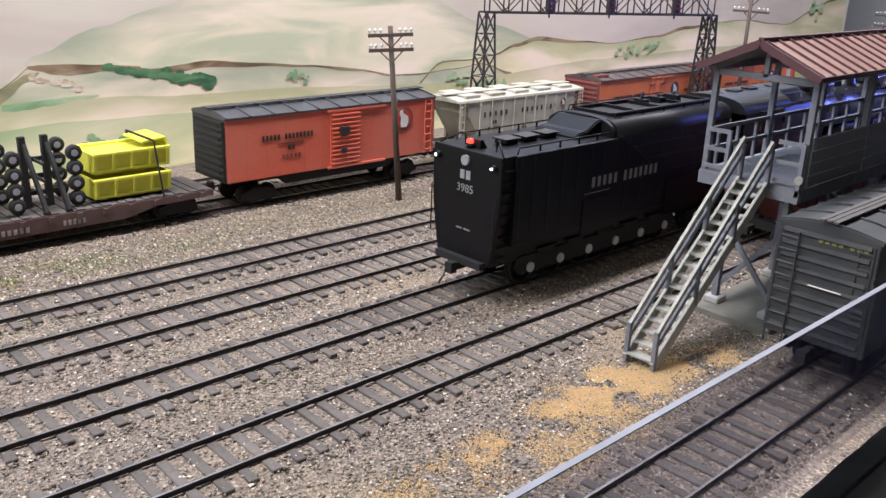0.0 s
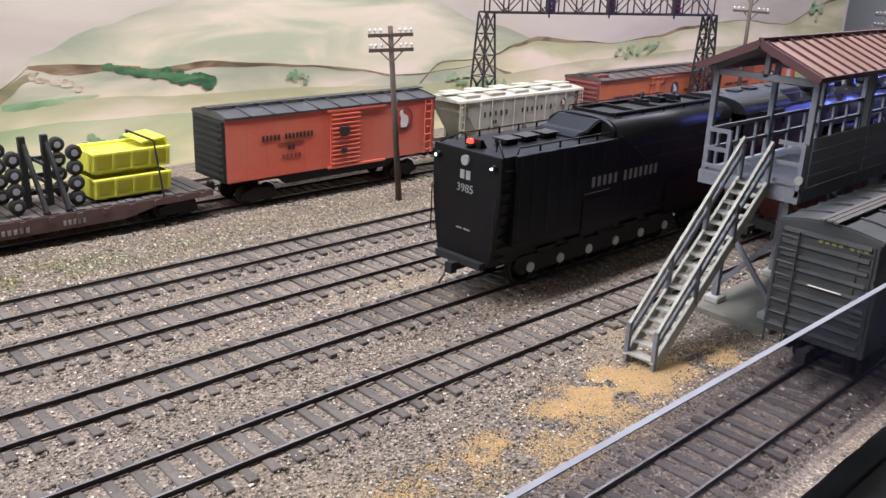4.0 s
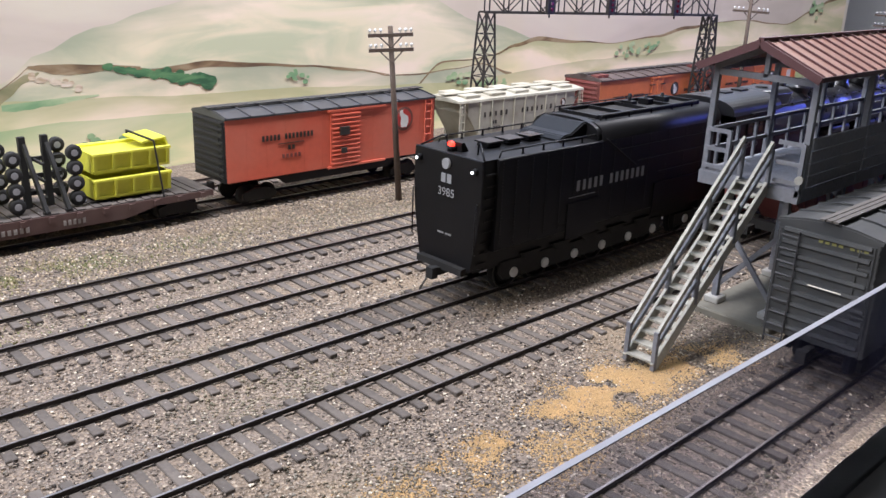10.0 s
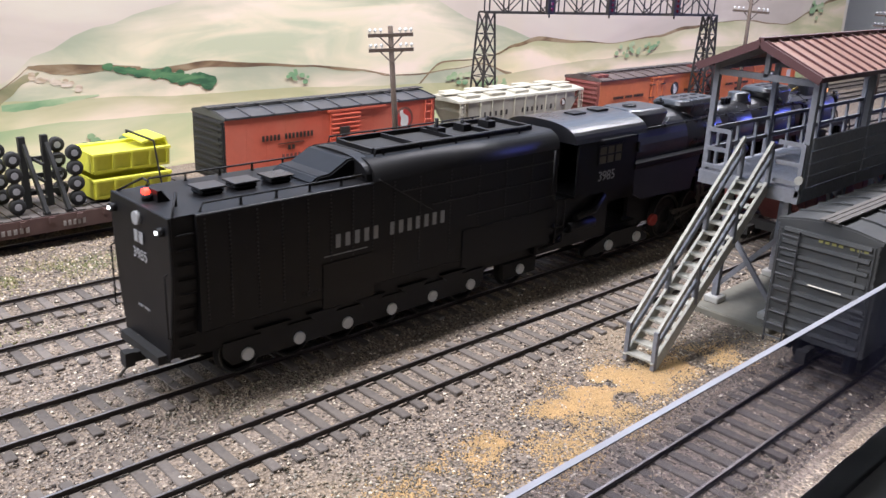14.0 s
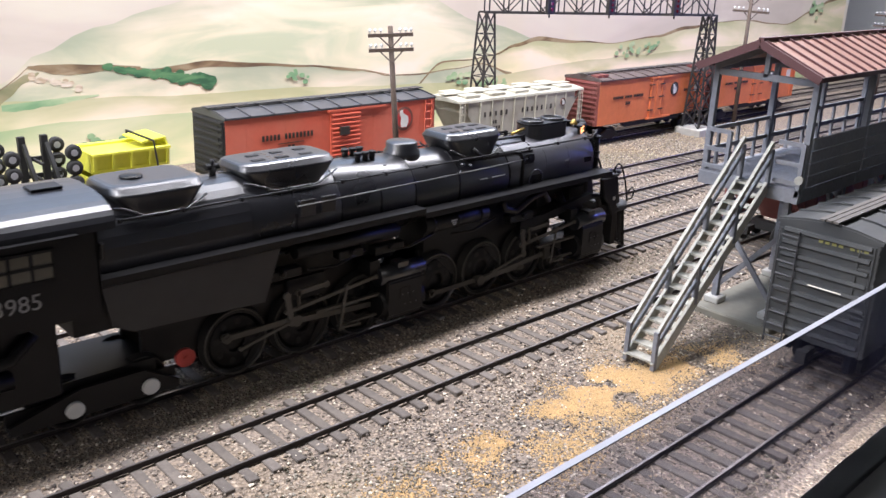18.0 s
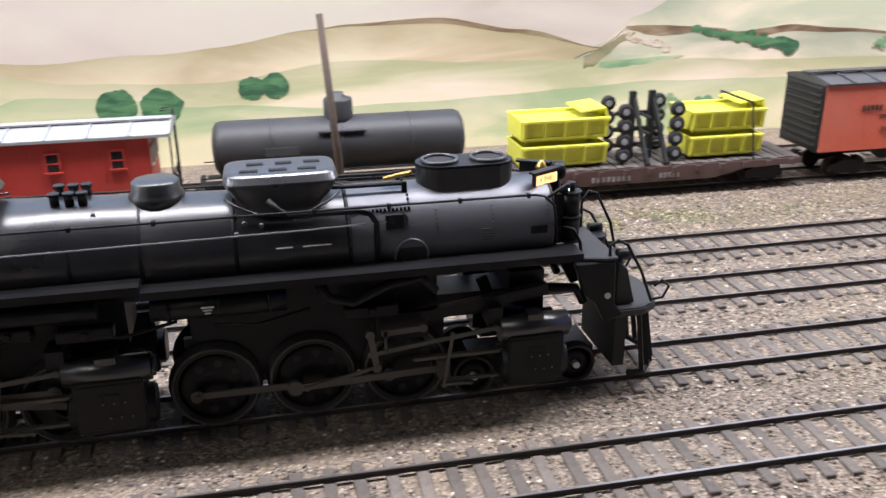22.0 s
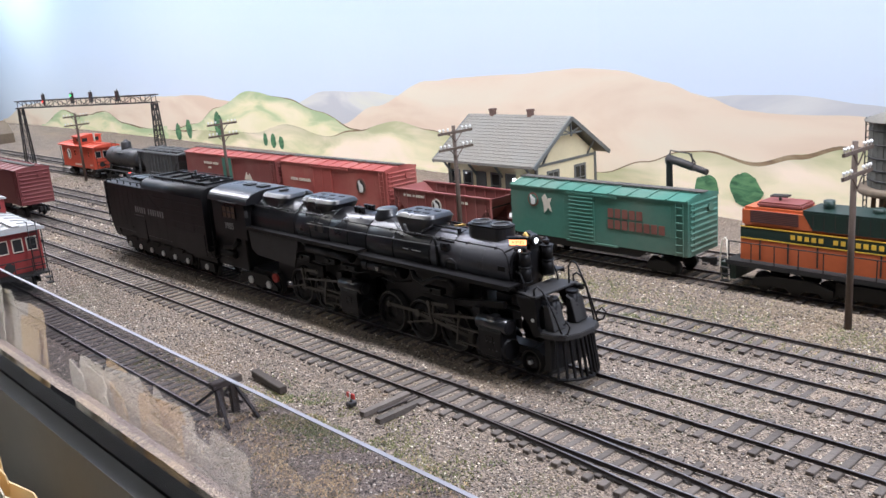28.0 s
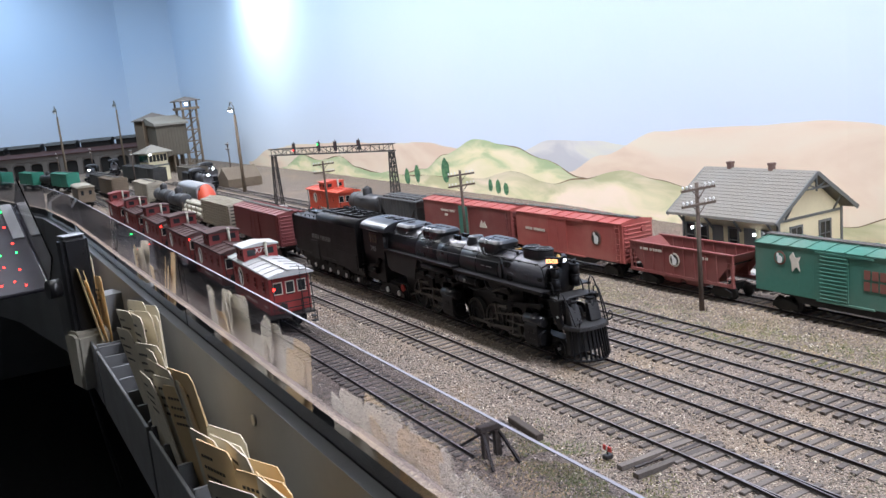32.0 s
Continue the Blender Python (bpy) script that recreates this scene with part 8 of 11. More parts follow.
RUST_TIN = paint("red_brown_tin", (0.27, 0.14, 0.105), 0.5, spread=0.12, bump=0.05, dirt=(0.36, 0.22, 0.17), dirt_amount=0.5, dirt_scale=25)
RUST_TRIM = paint("maroon_trim", (0.085, 0.032, 0.032), 0.6, bump=0.05)
SHINGLE = paint("grey_shingle", (0.21, 0.195, 0.165), 0.85, spread=0.35, scale=700, bump=0.6, dirt=(0.23, 0.23, 0.21), dirt_amount=0.5)
PLASTER = paint("cream_wall", (0.66, 0.60, 0.40), 0.75, spread=0.06, bump=0.08, dirt=(0.5, 0.45, 0.3))
TRIM_GREY = paint("grey_trim", (0.12, 0.13, 0.125), 0.6, bump=0.05)
BRICK_DARK = paint("chimney_brick", (0.16, 0.10, 0.08), 0.85, spread=0.3, bump=0.4)
TANK_GREY = paint("water_tank_grey", (0.092, 0.090, 0.080), 0.75, spread=0.2, bump=0.2, dirt=(0.13, 0.125, 0.112))
TIMBER_BROWN = paint("brown_boards", (0.15, 0.115, 0.08), 0.85, spread=0.3, bump=0.4, dirt=(0.21, 0.17, 0.12))
BRICK_WALL = paint("roundhouse_brick", (0.15, 0.135, 0.125), 0.85, spread=0.25, bump=0.3, dirt=(0.15, 0.13, 0.11))
LAMP_WHITE = glow("lamp_glow", (0.9, 0.95, 1.0), 12.0)
LAMP_RED = glow("red_aspect", (1.0, 0.03, 0.02), 6.0)
LAMP_GREEN = glow("green_aspect", (0.03, 1.0, 0.15), 5.0)
LENS_DARK = paint("dark_red_lens", (0.12, 0.01, 0.015), 0.2, bump=0.0)


SLAB = paint("dull_slab", (0.165, 0.155, 0.125), 0.9, spread=0.2, bump=0.3, dirt=(0.11, 0.105, 0.085))


def telegraph_pole(x, y, top=0.0915, arms=2, lean=0.0, arm=0.0165, turn=0.0, apart=0.0115):
    ob = thing("telegraph_pole", "brown wooden telegraph pole with two crossarms", "telegraph pole", pose(x, y, -0.006, 0, lean) @ pose(0, 0, 0, 0, 0, turn), "lineside telegraph poles")
    h = top + 0.006
    bm = bms()
    rod(bm, (0, 0, 0), (0, 0, h), 0.0019, 10, 0.0014)
    part("pole", bm, POLE, ob)
    for k in range(arms):
        z = h - 0.0055 - apart * k
        bm = bms()
        box(bm, -arm, arm, -0.0022, -0.0009, z, z + 0.0018)
        cross = part("crossarm", bm, POLE, ob)
        for s in (-1, 1):
            bm = bms()
            rod(bm, (0, -0.0018, z - 0.006), (s * 0.0062, -0.0018, z + 0.0003), 0.0004, 5)
            part("brace", bm, POLE, ob)
        for q in (-0.0150, -0.0112, -0.0070, 0.0070, 0.0112, 0.0150):
            bm = bms()
            lathe(bm, [(0.0003, 0), (0.0003, 0.0010), (0.0008, 0.0011), (0.0009, 0.0018), (0.0006, 0.0026)], (q * arm / 0.0165, -0.0015, z + 0.0018), "z", 8)
            part("insulator", bm, INSULATOR, cross)
    return ob


for x, y in ((-0.0193, 0.4365), (-0.3764, 0.438), (-0.6584, 0.437), (-1.0, 0.437), (-1.40, 0.437), (0.709, 0.436), (1.02, 0.436)):
    telegraph_pole(x, y, top=0.112 if x == 0.709 else 0.0915 if x > -0.9 else 0.0885, arms=0 if x == -0.0193 else 2, turn=90, lean=-4.5 if x == -0.0193 else 0.0)
telegraph_pole(0.3157, 0.430, top=0.0950, arm=0.0122, turn=-40.9, lean=-5.2, apart=0.0080)


def lattice_leg(ob, x, y, top, wide, deep, z0=0.002, taper=0.5, bays=6):
    """A tapering four-post tower braced on each side."""
    def corner(i, j, f):
        k = 1 - (1 - taper) * f
        return Vector((x + i * wide * k, y + j * deep * k, z0 + (top - z0) * f))
    for i, j in ((-1, -1), (1, -1), (1, 1), (-1, 1)):
        bm = bms()
        beam(bm, corner(i, j, 0), corner(i, j, 1), 0.0015, 0.0015)
        part("post", bm, GANTRY, ob)
    for (i, j), (k, m) in (((-1, -1), (1, -1)), ((1, -1), (1, 1)), ((1, 1), (-1, 1)), ((-1, 1), (-1, -1))):
        bm = bms()
        for b in range(bays):
            f, g = b / bays, (b + 1) / bays
            beam(bm, corner(i, j, f), corner(k, m, g), 0.0007, 0.0007)
            beam(bm, corner(k, m, f), corner(i, j, g), 0.0007, 0.0007)
            beam(bm, corner(i, j, g), corner(k, m, g), 0.0006, 0.0006)
        part("lattice", bm, GANTRY, ob)
    bm = bms()
    box(bm, x - wide * 1.5, x + wide * 1.5, y - deep * 1.6, y + deep * 1.6, -0.008, z0)
    soften(bm, 0.0006)
    part("footing", bm, CONCRETE, ob, "pale concrete footing")


def signal_gantry(label, p, q, low, high, deep, heads, wide, bays, above=False):
    ob = thing("signal_gantry", label, "signal bridge")
    p, q = Vector(p), Vector(q)
    d = (q - p).normalized()
    n = Vector((-d.y, d.x))
    for c in (p, q):
        lattice_leg(ob, c.x, c.y, low, wide, wide * 0.9)
    def at(f, s, z):
        c = p + (q - p) * f + n * s * deep
        return (c.x, c.y, z)
    for s in (-1, 1):
        for z in (low, high):
            bm = bms()
            beam(bm, at(-0.02, s, z), at(1.02, s, z), 0.0014, 0.0014)
            part("chord", bm, GANTRY, ob)
        for b in range(bays + 1):
            bm = bms()
            beam(bm, at(b / bays, s, low), at(b / bays, s, high), 0.0008, 0.0008)
            part("upright", bm, GANTRY, ob)
        for b in range(bays):
            bm = bms()
            f, g = (b / bays, (b + 1) / bays) if b % 2 else ((b + 1) / bays, b / bays)
            beam(bm, at(f, s, low), at(g, s, high), 0.0007, 0.0007)
            part("diagonal", bm, GANTRY, ob)
    bm = bms()
    for b in range(bays * 2 + 1):
        beam(bm, at(b / bays / 2, -1, low), at(b / bays / 2, 1, low), 0.0006, 0.0006)
    part("cross_ties", bm, GANTRY, ob)
    for f, lit in heads:
        c = at(f, -1.5, 0)
        z0 = low - 0.003 if not above else low + 0.002
        bm = bms()
        rod(bm, (c[0], c[1], z0), (c[0], c[1], z0 + 0.020), 0.0007, 8)
        box(bm, c[0] - 0.0044, c[0] + 0.0044, c[1] - 0.0022, c[1] + 0.0006, z0 + 0.0025, z0 + 0.0175)
        soften(bm, 0.0004)
        head = part("signal_head", bm, GANTRY, ob, "black colour-light signal head")
        for k, z in enumerate((0.0062, 0.0100, 0.0138)):
            bm = bms()
            rod(bm, (c[0], c[1] - 0.0022, z0 + z), (c[0], c[1] - 0.0028, z0 + z), 0.0013, 12)
            mat = {"red": LAMP_RED, "green": LAMP_GREEN}.get(lit) if k == {"red": 0, "green": 2}.get(lit) else LENS_DARK
            part("lens", bm, mat or LENS_DARK, head)
    return ob


signal_gantry("black lattice signal bridge spanning the yard tracks on concrete footings", (0.467, 0.5125), (0.655, 0.4417), 0.0935, 0.1085, 0.0042, ((0.24, ""), (0.50, ""), (0.80, "")), 0.0085, 13)
signal_gantry("distant black lattice signal bridge with lit signals", (-1.665, 0.45), (-1.405, 0.552), 0.090, 0.1005, 0.0045, ((0.23, "red"), (0.45, "green"), (0.59, ""), (0.78, "")), 0.0068, 14, True)


# ---- observation platform with its stairs ----
def stick(name, p, q, w, h, mat, ob, label=""):
    bm = bms()
    beam(bm, p, q, w, h)
    return part(name, bm, mat, ob, label)


def make_platform():
    ob = thing("observation_platform", "raised grey timber platform with a red-brown ribbed tin roof", "platform", pose(0, 0, 0))
    x0, x1, ya, yb, deck = 0.312, 0.56, 0.1965, 0.2365, 0.0545
    bm = bms()
    box(bm, 0.305, x1, 0.196, 0.230, -0.008, -0.0012)
    soften(bm, 0.0006)
    part("base_slab", bm, SLAB, ob, "grey concrete base slab")
    bm = bms()
    n = 34
    for i in range(n):
        a = x0 - 0.002 + (x1 - x0) * i / n
        box(bm, a + 0.0002, a + (x1 - x0) / n, ya - 0.001, yb + 0.001, deck - 0.0015, deck)
    tagged(part("deck_planks", bm, TIMBER_GREY, ob), kind="stuff")
    for y in (ya, (ya + yb) / 2, yb):
        stick("joist", (x0, y, deck - 0.0035), (x1, y, deck - 0.0035), 0.0016, 0.004, TIMBER_GREY, ob)
    stick("front_beam", (x0 - 0.002, ya - 0.001, deck - 0.0030), (x0 - 0.002, yb + 0.001, deck - 0.0030), 0.0016, 0.005, TIMBER_GREY, ob)
    xs = [x0, 0.362, 0.412, 0.462, 0.512, 0.556]
    for i, x in enumerate(xs):
        for y in (ya, yb):
            stick("post", (x, y, deck - 0.004), (x, y, 0.0965), 0.0022, 0.0022, TIMBER_GREY, ob)
        for y in (0.202, 0.226):
            stick("leg", (x + 0.004, y, -0.0012), (x + 0.004, y, deck - 0.005), 0.0024, 0.0024, TIMBER_GREY, ob)
            bm = bms()
            box(bm, x + 0.0005, x + 0.0075, y - 0.0032, y + 0.0032, -0.0012, 0.0016)
            soften(bm, 0.0004)
            part("leg_foot", bm, CONCRETE, ob)
        stick("cross_brace", (x + 0.003, 0.202, 0.006), (x + 0.003, 0.226, 0.034), 0.0012, 0.0020, TIMBER_GREY, ob)
        stick("cross_brace", (x + 0.005, 0.226, 0.006), (x + 0.005, 0.202, 0.034), 0.0012, 0.0020, TIMBER_GREY, ob)
        if i:
            for y in (0.202, 0.226):
                stick("knee_brace", (x + 0.004, y, 0.033), (x - 0.014, y, deck - 0.005), 0.0012, 0.0016, TIMBER_GREY, ob)
        if i < len(xs) - 1:
            stick("long_brace", (x + 0.004, 0.202, 0.010), (xs[i + 1] + 0.004, 0.202, 0.044), 0.0012, 0.0020, TIMBER_GREY, ob)
    for y in (ya, yb):
        stick("eave_plate", (x0 - 0.001, y, 0.0955), (x1, y, 0.0955), 0.0020, 0.0026, TIMBER_GREY, ob)
    # gable trusses
    for x in xs:
        stick("tie_beam", (x, ya - 0.001, 0.0935), (x, yb + 0.001, 0.0935), 0.0018, 0.0024, TIMBER_GREY, ob)
        stick("king_post", (x, 0.2165, 0.0935), (x, 0.2165, 0.1035), 0.0018, 0.0018, TIMBER_GREY, ob)
        for s, y in ((-1, ya), (1, yb)):
            stick("rafter", (x, y, 0.0955), (x, 0.2165, 0.1045), 0.0016, 0.0022, TIMBER_GREY, ob)
    # roof sheets with standing ribs
    peak, eave_z, over = 0.1072, 0.0965, 0.0045
    for s in (-1, 1):
        y_eave = 0.2165 + s * (0.0200 + over)
        bm = bms()
        prism(bm, [(0.2165, peak), (y_eave, eave_z), (y_eave, eave_z - 0.0008), (0.2165, peak - 0.0008)], 0, 0.304, x1 + 0.004)
        sheet = part("roof_sheet", bm, RUST_TIN, ob)
        for i in range(29):
            x = 0.3055 + i * 0.0092
            if x > x1 + 0.003:
                break
            bm = bms()
            beam(bm, (x, 0.2165, peak + 0.0004), (x, y_eave, eave_z + 0.0004), 0.0007, 0.0008)
            part("roof_rib", bm, RUST_TRIM, sheet)
        stick("barge_board", (0.3035, 0.2165, peak - 0.001), (0.3035, y_eave, eave_z - 0.001), 0.0010, 0.0030, RUST_TRIM, ob)
        stick("fascia_strip", (0.304, y_eave, eave_z - 0.0006), (x1 + 0.004, y_eave, eave_z - 0.0006), 0.0008, 0.0018, RUST_TRIM, ob)
    stick("ridge_cap", (0.3035, 0.2165, peak + 0.0006), (x1 + 0.004, 0.2165, peak + 0.0006), 0.0022, 0.0010, RUST_TRIM, ob)
    # railings on the track side and plank sides towards the aisle
    for z in (0.0625, 0.0705):
        stick("rail", (x0, yb, z), (x1, yb, z), 0.0010, 0.0016, TIMBER_GREY, ob)
    for i in range(16):
        x = x0 + 0.0075 + i * 0.0155
        stick("baluster", (x, yb, deck), (x, yb, 0.0705), 0.0012, 0.0012, TIMBER_GREY, ob)
    for k in range(len(xs) - 1):
        for j in range(4):
            z = deck + 0.0005 + j * 0.0047
            bm = bms()
            box(bm, xs[k] + 0.0012, xs[k + 1] - 0.0006, ya - 0.0017, ya - 0.0007, z, z + 0.0044)
            soften(bm, 0.0002)
            part("side_plank", bm, TIMBER_GREY, ob)
    # gable end: short railings each side of the stair head
    for a, b in ((yb, 0.2265), (0.2065, ya)):
        for z in (0.0565, 0.0635, 0.0710):
            stick("end_rail", (x0 - 0.002, a, z), (x0 - 0.002, b, z), 0.0010, 0.0016, TIMBER_GREY, ob)
        stick("end_post", (x0 - 0.002, b, deck - 0.003), (x0 - 0.002, b, 0.0715), 0.0016, 0.0016, TIMBER_GREY, ob)
    bm = bms()
    rod(bm, (x0 - 0.0035, ya - 0.001, 0.0585), (x0 - 0.0050, ya - 0.001, 0.0585), 0.0016, 14)
    part("lamp_socket", bm, TIMBER_PALE, ob)
    # stairs
    foot, head = Vector((0.2440, 0, -0.0035)), Vector((0.3095, 0, deck))
    for y in (0.2195, 0.2080):
        stick("stringer", (foot.x, y, foot.z + 0.0005), (head.x, y, head.z - 0.0005), 0.0012, 0.0042, TIMBER_PALE, ob)
        stick("handrail", (foot.x + 0.0005, y, foot.z + 0.0135), (head.x - 0.001, y, head.z + 0.0158), 0.0012, 0.0018, TIMBER_PALE, ob)
        stick("mid_rail", (foot.x + 0.0005, y, foot.z + 0.0085), (head.x - 0.001, y, head.z + 0.0100), 0.0010, 0.0014, TIMBER_GREY, ob)
        for f in (0.0, 0.34, 0.67, 0.985):
            c = foot.lerp(head, f)
            stick("newel", (c.x, y, c.z - 0.0005), (c.x, y, c.z + 0.0142), 0.0016, 0.0016, TIMBER_GREY, ob)
    for i in range(17):
        c = foot.lerp(head, (i + 0.35) / 17)
        bm = bms()
        box(bm, c.x - 0.0024, c.x + 0.0020, 0.2086, 0.2189, c.z + 0.0010, c.z + 0.0018)
        part("tread", bm, TIMBER_PALE, ob)
    return ob


make_platform()

# darker version of the weathered grey, putting this end's weak light into the paint
SHADED_GREY = paint("shaded_grey_car", (0.034, 0.036, 0.037), 0.7, bump=0.12, dirt=(0.075, 0.074, 0.068), dirt_amount=0.6, dirt_scale=60)
# weathered grey boxcar at the stub end of the front track
car, hf, h = make_boxcar("weathered dark grey boxcar with ribbed end beside the platform", 0.352, 0.1685, 0.154, SHADED_GREY, SHADED_GREY, SHADED_GREY, door=0.028, eave=0.0515, floor=0.0125)
ladder(car, -h - 0.0010, 0.0088, 0.0152, 0.0085, 0.0500, 9, CAR_BLACK, "end_ladder", face="x")
YELLOWED = paint("faded_yellow_ink", (0.20, 0.19, 0.06), 0.7, bump=0.0)
bm = bms()
for k in range(7):
    yy = -0.0135 + k * 0.0022 + (0.0015 if k > 2 else 0)
    box(bm, -h - 0.0008, -h - 0.0004, yy, yy + 0.0014, 0.0478, 0.0500)
part("number_bars", bm, YELLOWED, car, "row of faded yellow letter-sized bars")
bm = bms()
rod(bm, (-h - 0.0022, 0.003, 0.0330), (-h - 0.0022, -0.008, 0.0330), 0.00024, 6)
part("grab_bar", bm, CREAMY, car, "bright wire grab bar")

# a hopper with a red end behind the platform on the next track
make_open_hopper("red-brown open hopper car behind the platform", 0.46, TRACKS["D"] - 0.0006, CAR_MAROON, 0.13)


# ---- station ----
def make_station():
    ob = thing("station", "cream wooden station with grey shingle roof and dark trim", "station building", pose(-0.7375, 0.590, -0.004, 0, 0, 0))
    half, y0, y1, eave = 0.0535, -0.0385, 0.040, 0.0475
    bm = bms()
    box(bm, -half - 0.006, half + 0.006, y0 - 0.012, y1 + 0.004, -0.004, 0.003)
    soften(bm, 0.0006)
    part("plinth", bm, CONCRETE, ob)
    bm = bms()
    outline = [(y0, 0.003), (y1, 0.003), (y1, eave), (0.0, 0.0785), (y0, eave)]
    prism(bm, outline, 0, -half, half)
    walls = part("wall", bm, PLASTER, ob)
    for side in (-1, 1):
        ye = side * 0.051
        bm = bms()
        prism(bm, [(0, 0.0835), (ye, 0.0475), (ye, 0.0455), (0, 0.0805)], 0, -half - 0.008, half + 0.008)
        roof = part("roof", bm, SHINGLE, ob)
        for i in range(16):
            f = i / 16
            bm = bms()
            y, z = ye * (1 - f), 0.0475 + 0.036 * f
            box(bm, -half - 0.0082, half + 0.0082, min(y, y - side * 0.0034), max(y, y - side * 0.0034), z + 0.0001, z + 0.0005)
            part("shingle_course", bm, SHINGLE, roof)
    for d in (-1, 1):
        for s in (-1, 1):
            stick("barge_board", (d * (half + 0.0086), 0, 0.0818), (d * (half + 0.0086), s * 0.051, 0.0458), 0.0012, 0.0034, TRIM_GREY, ob)
            stick("bracket", (d * half, s * 0.030, 0.046), (d * (half + 0.0075), s * 0.030, 0.0585), 0.0012, 0.0014, TRIM_GREY, ob)
        x = d * (half + 0.0072)
        stick("gable_king_post", (x, 0, 0.0665), (x, 0, 0.0800), 0.0012, 0.0012, TRIM_GREY, ob)
        stick("gable_collar", (x, -0.017, 0.0690), (x, 0.017, 0.0690), 0.0010, 0.0014, TRIM_GREY, ob)
        for s in (-1, 1):
            stick("gable_strut", (x, 0, 0.0690), (x, s * 0.012, 0.0735), 0.0010, 0.0010, TRIM_GREY, ob)
        stick("belt_board", (d * (half + 0.0004), y0, 0.0455), (d * (half + 0.0004), y1, 0.0455), 0.0010, 0.0022, TRIM_GREY, ob)
        for s in (y0, y1):
            stick("corner_board", (d * half, s, 0.003), (d * half, s, eave), 0.0022, 0.0022, TRIM_GREY, ob)
        for y in (-0.0175, 0.0185):
            bm = bms()
            box(bm, d * half - 0.0006, d * half + 0.0006, y - 0.0062, y + 0.0062, 0.0180, 0.0375)
            w = part("window", bm, GLASS, ob)
            bm = bms()
            for a, b, c, e in ((-0.0078, 0.0078, 0.0375, 0.0395), (-0.0078, 0.0078, 0.0163, 0.0180), (-0.0078, -0.0062, 0.018, 0.0375), (0.0062, 0.0078, 0.018, 0.0375), (-0.0062, 0.0062, 0.0272, 0.0280), (-0.0005, 0.0005, 0.018, 0.0375)):
                box(bm, d * half - 0.0010, d * half + 0.0010, y + a, y + b, c, e)
            part("window_frame", bm, TRIM_GREY, w)
    for i, x in enumerate((-0.045, -0.029, -0.012, 0.006, 0.024, 0.042)):
        door = i in (2, 4)
        z0, z1 = (0.003, 0.036) if door else (0.0150, 0.036)
        bm = bms()
        box(bm, x - 0.0046, x + 0.0046, y0 - 0.0006, y0 + 0.0006, z0, z1)
        w = part("door" if door else "window", bm, TRIM_GREY if door else GLASS, ob)
        bm = bms()
        for a, b, c, e in ((-0.0060, 0.0060, z1, z1 + 0.0016), (-0.0060, -0.0046, z0, z1), (0.0046, 0.0060, z0, z1), (-0.0046, 0.0046, (z0 + z1) / 2, (z0 + z1) / 2 + 0.0009)):
            box(bm, x + a, x + b, y0 - 0.0010, y0 + 0.0010, c, e)
        part("frame", bm, TRIM_GREY, w)
    for x in (-0.05, -0.018, 0.014, 0.05):
        stick("eave_bracket", (x, y0, 0.034), (x, y0 - 0.010, 0.046), 0.0013, 0.0016, TRIM_GREY, ob)
    for x in (-0.031, 0.0155):
        bm = bms()
        box(bm, x - 0.0022, x + 0.0022, -0.0022, 0.0022, 0.077, 0.0880)
        box(bm, x - 0.0027, x + 0.0027, -0.0027, 0.0027, 0.0868, 0.0888)
        part("chimney", bm, BRICK_DARK, ob, "dark brick chimney")
    for x in (-0.037, 0.0335):
        bm = bms()
        rod(bm, (x, y0 - 0.006, 0.0330), (x, y0 - 0.006, 0.0352), 0.0012, 10)
        part("wall_lamp", bm, LAMP_WHITE, ob, "small lit lamp under the eave")
    # platform boards before the building
    bm = bms()
    for i in range(26):
        box(bm, -0.075 + i * 0.006, -0.075 + i * 0.006 + 0.0056, y0 - 0.030, y0 - 0.0125, -0.004, 0.002)
    tagged(part("boardwalk", bm, TIMBER_GREY, ob), kind="stuff")
    return ob


make_station()


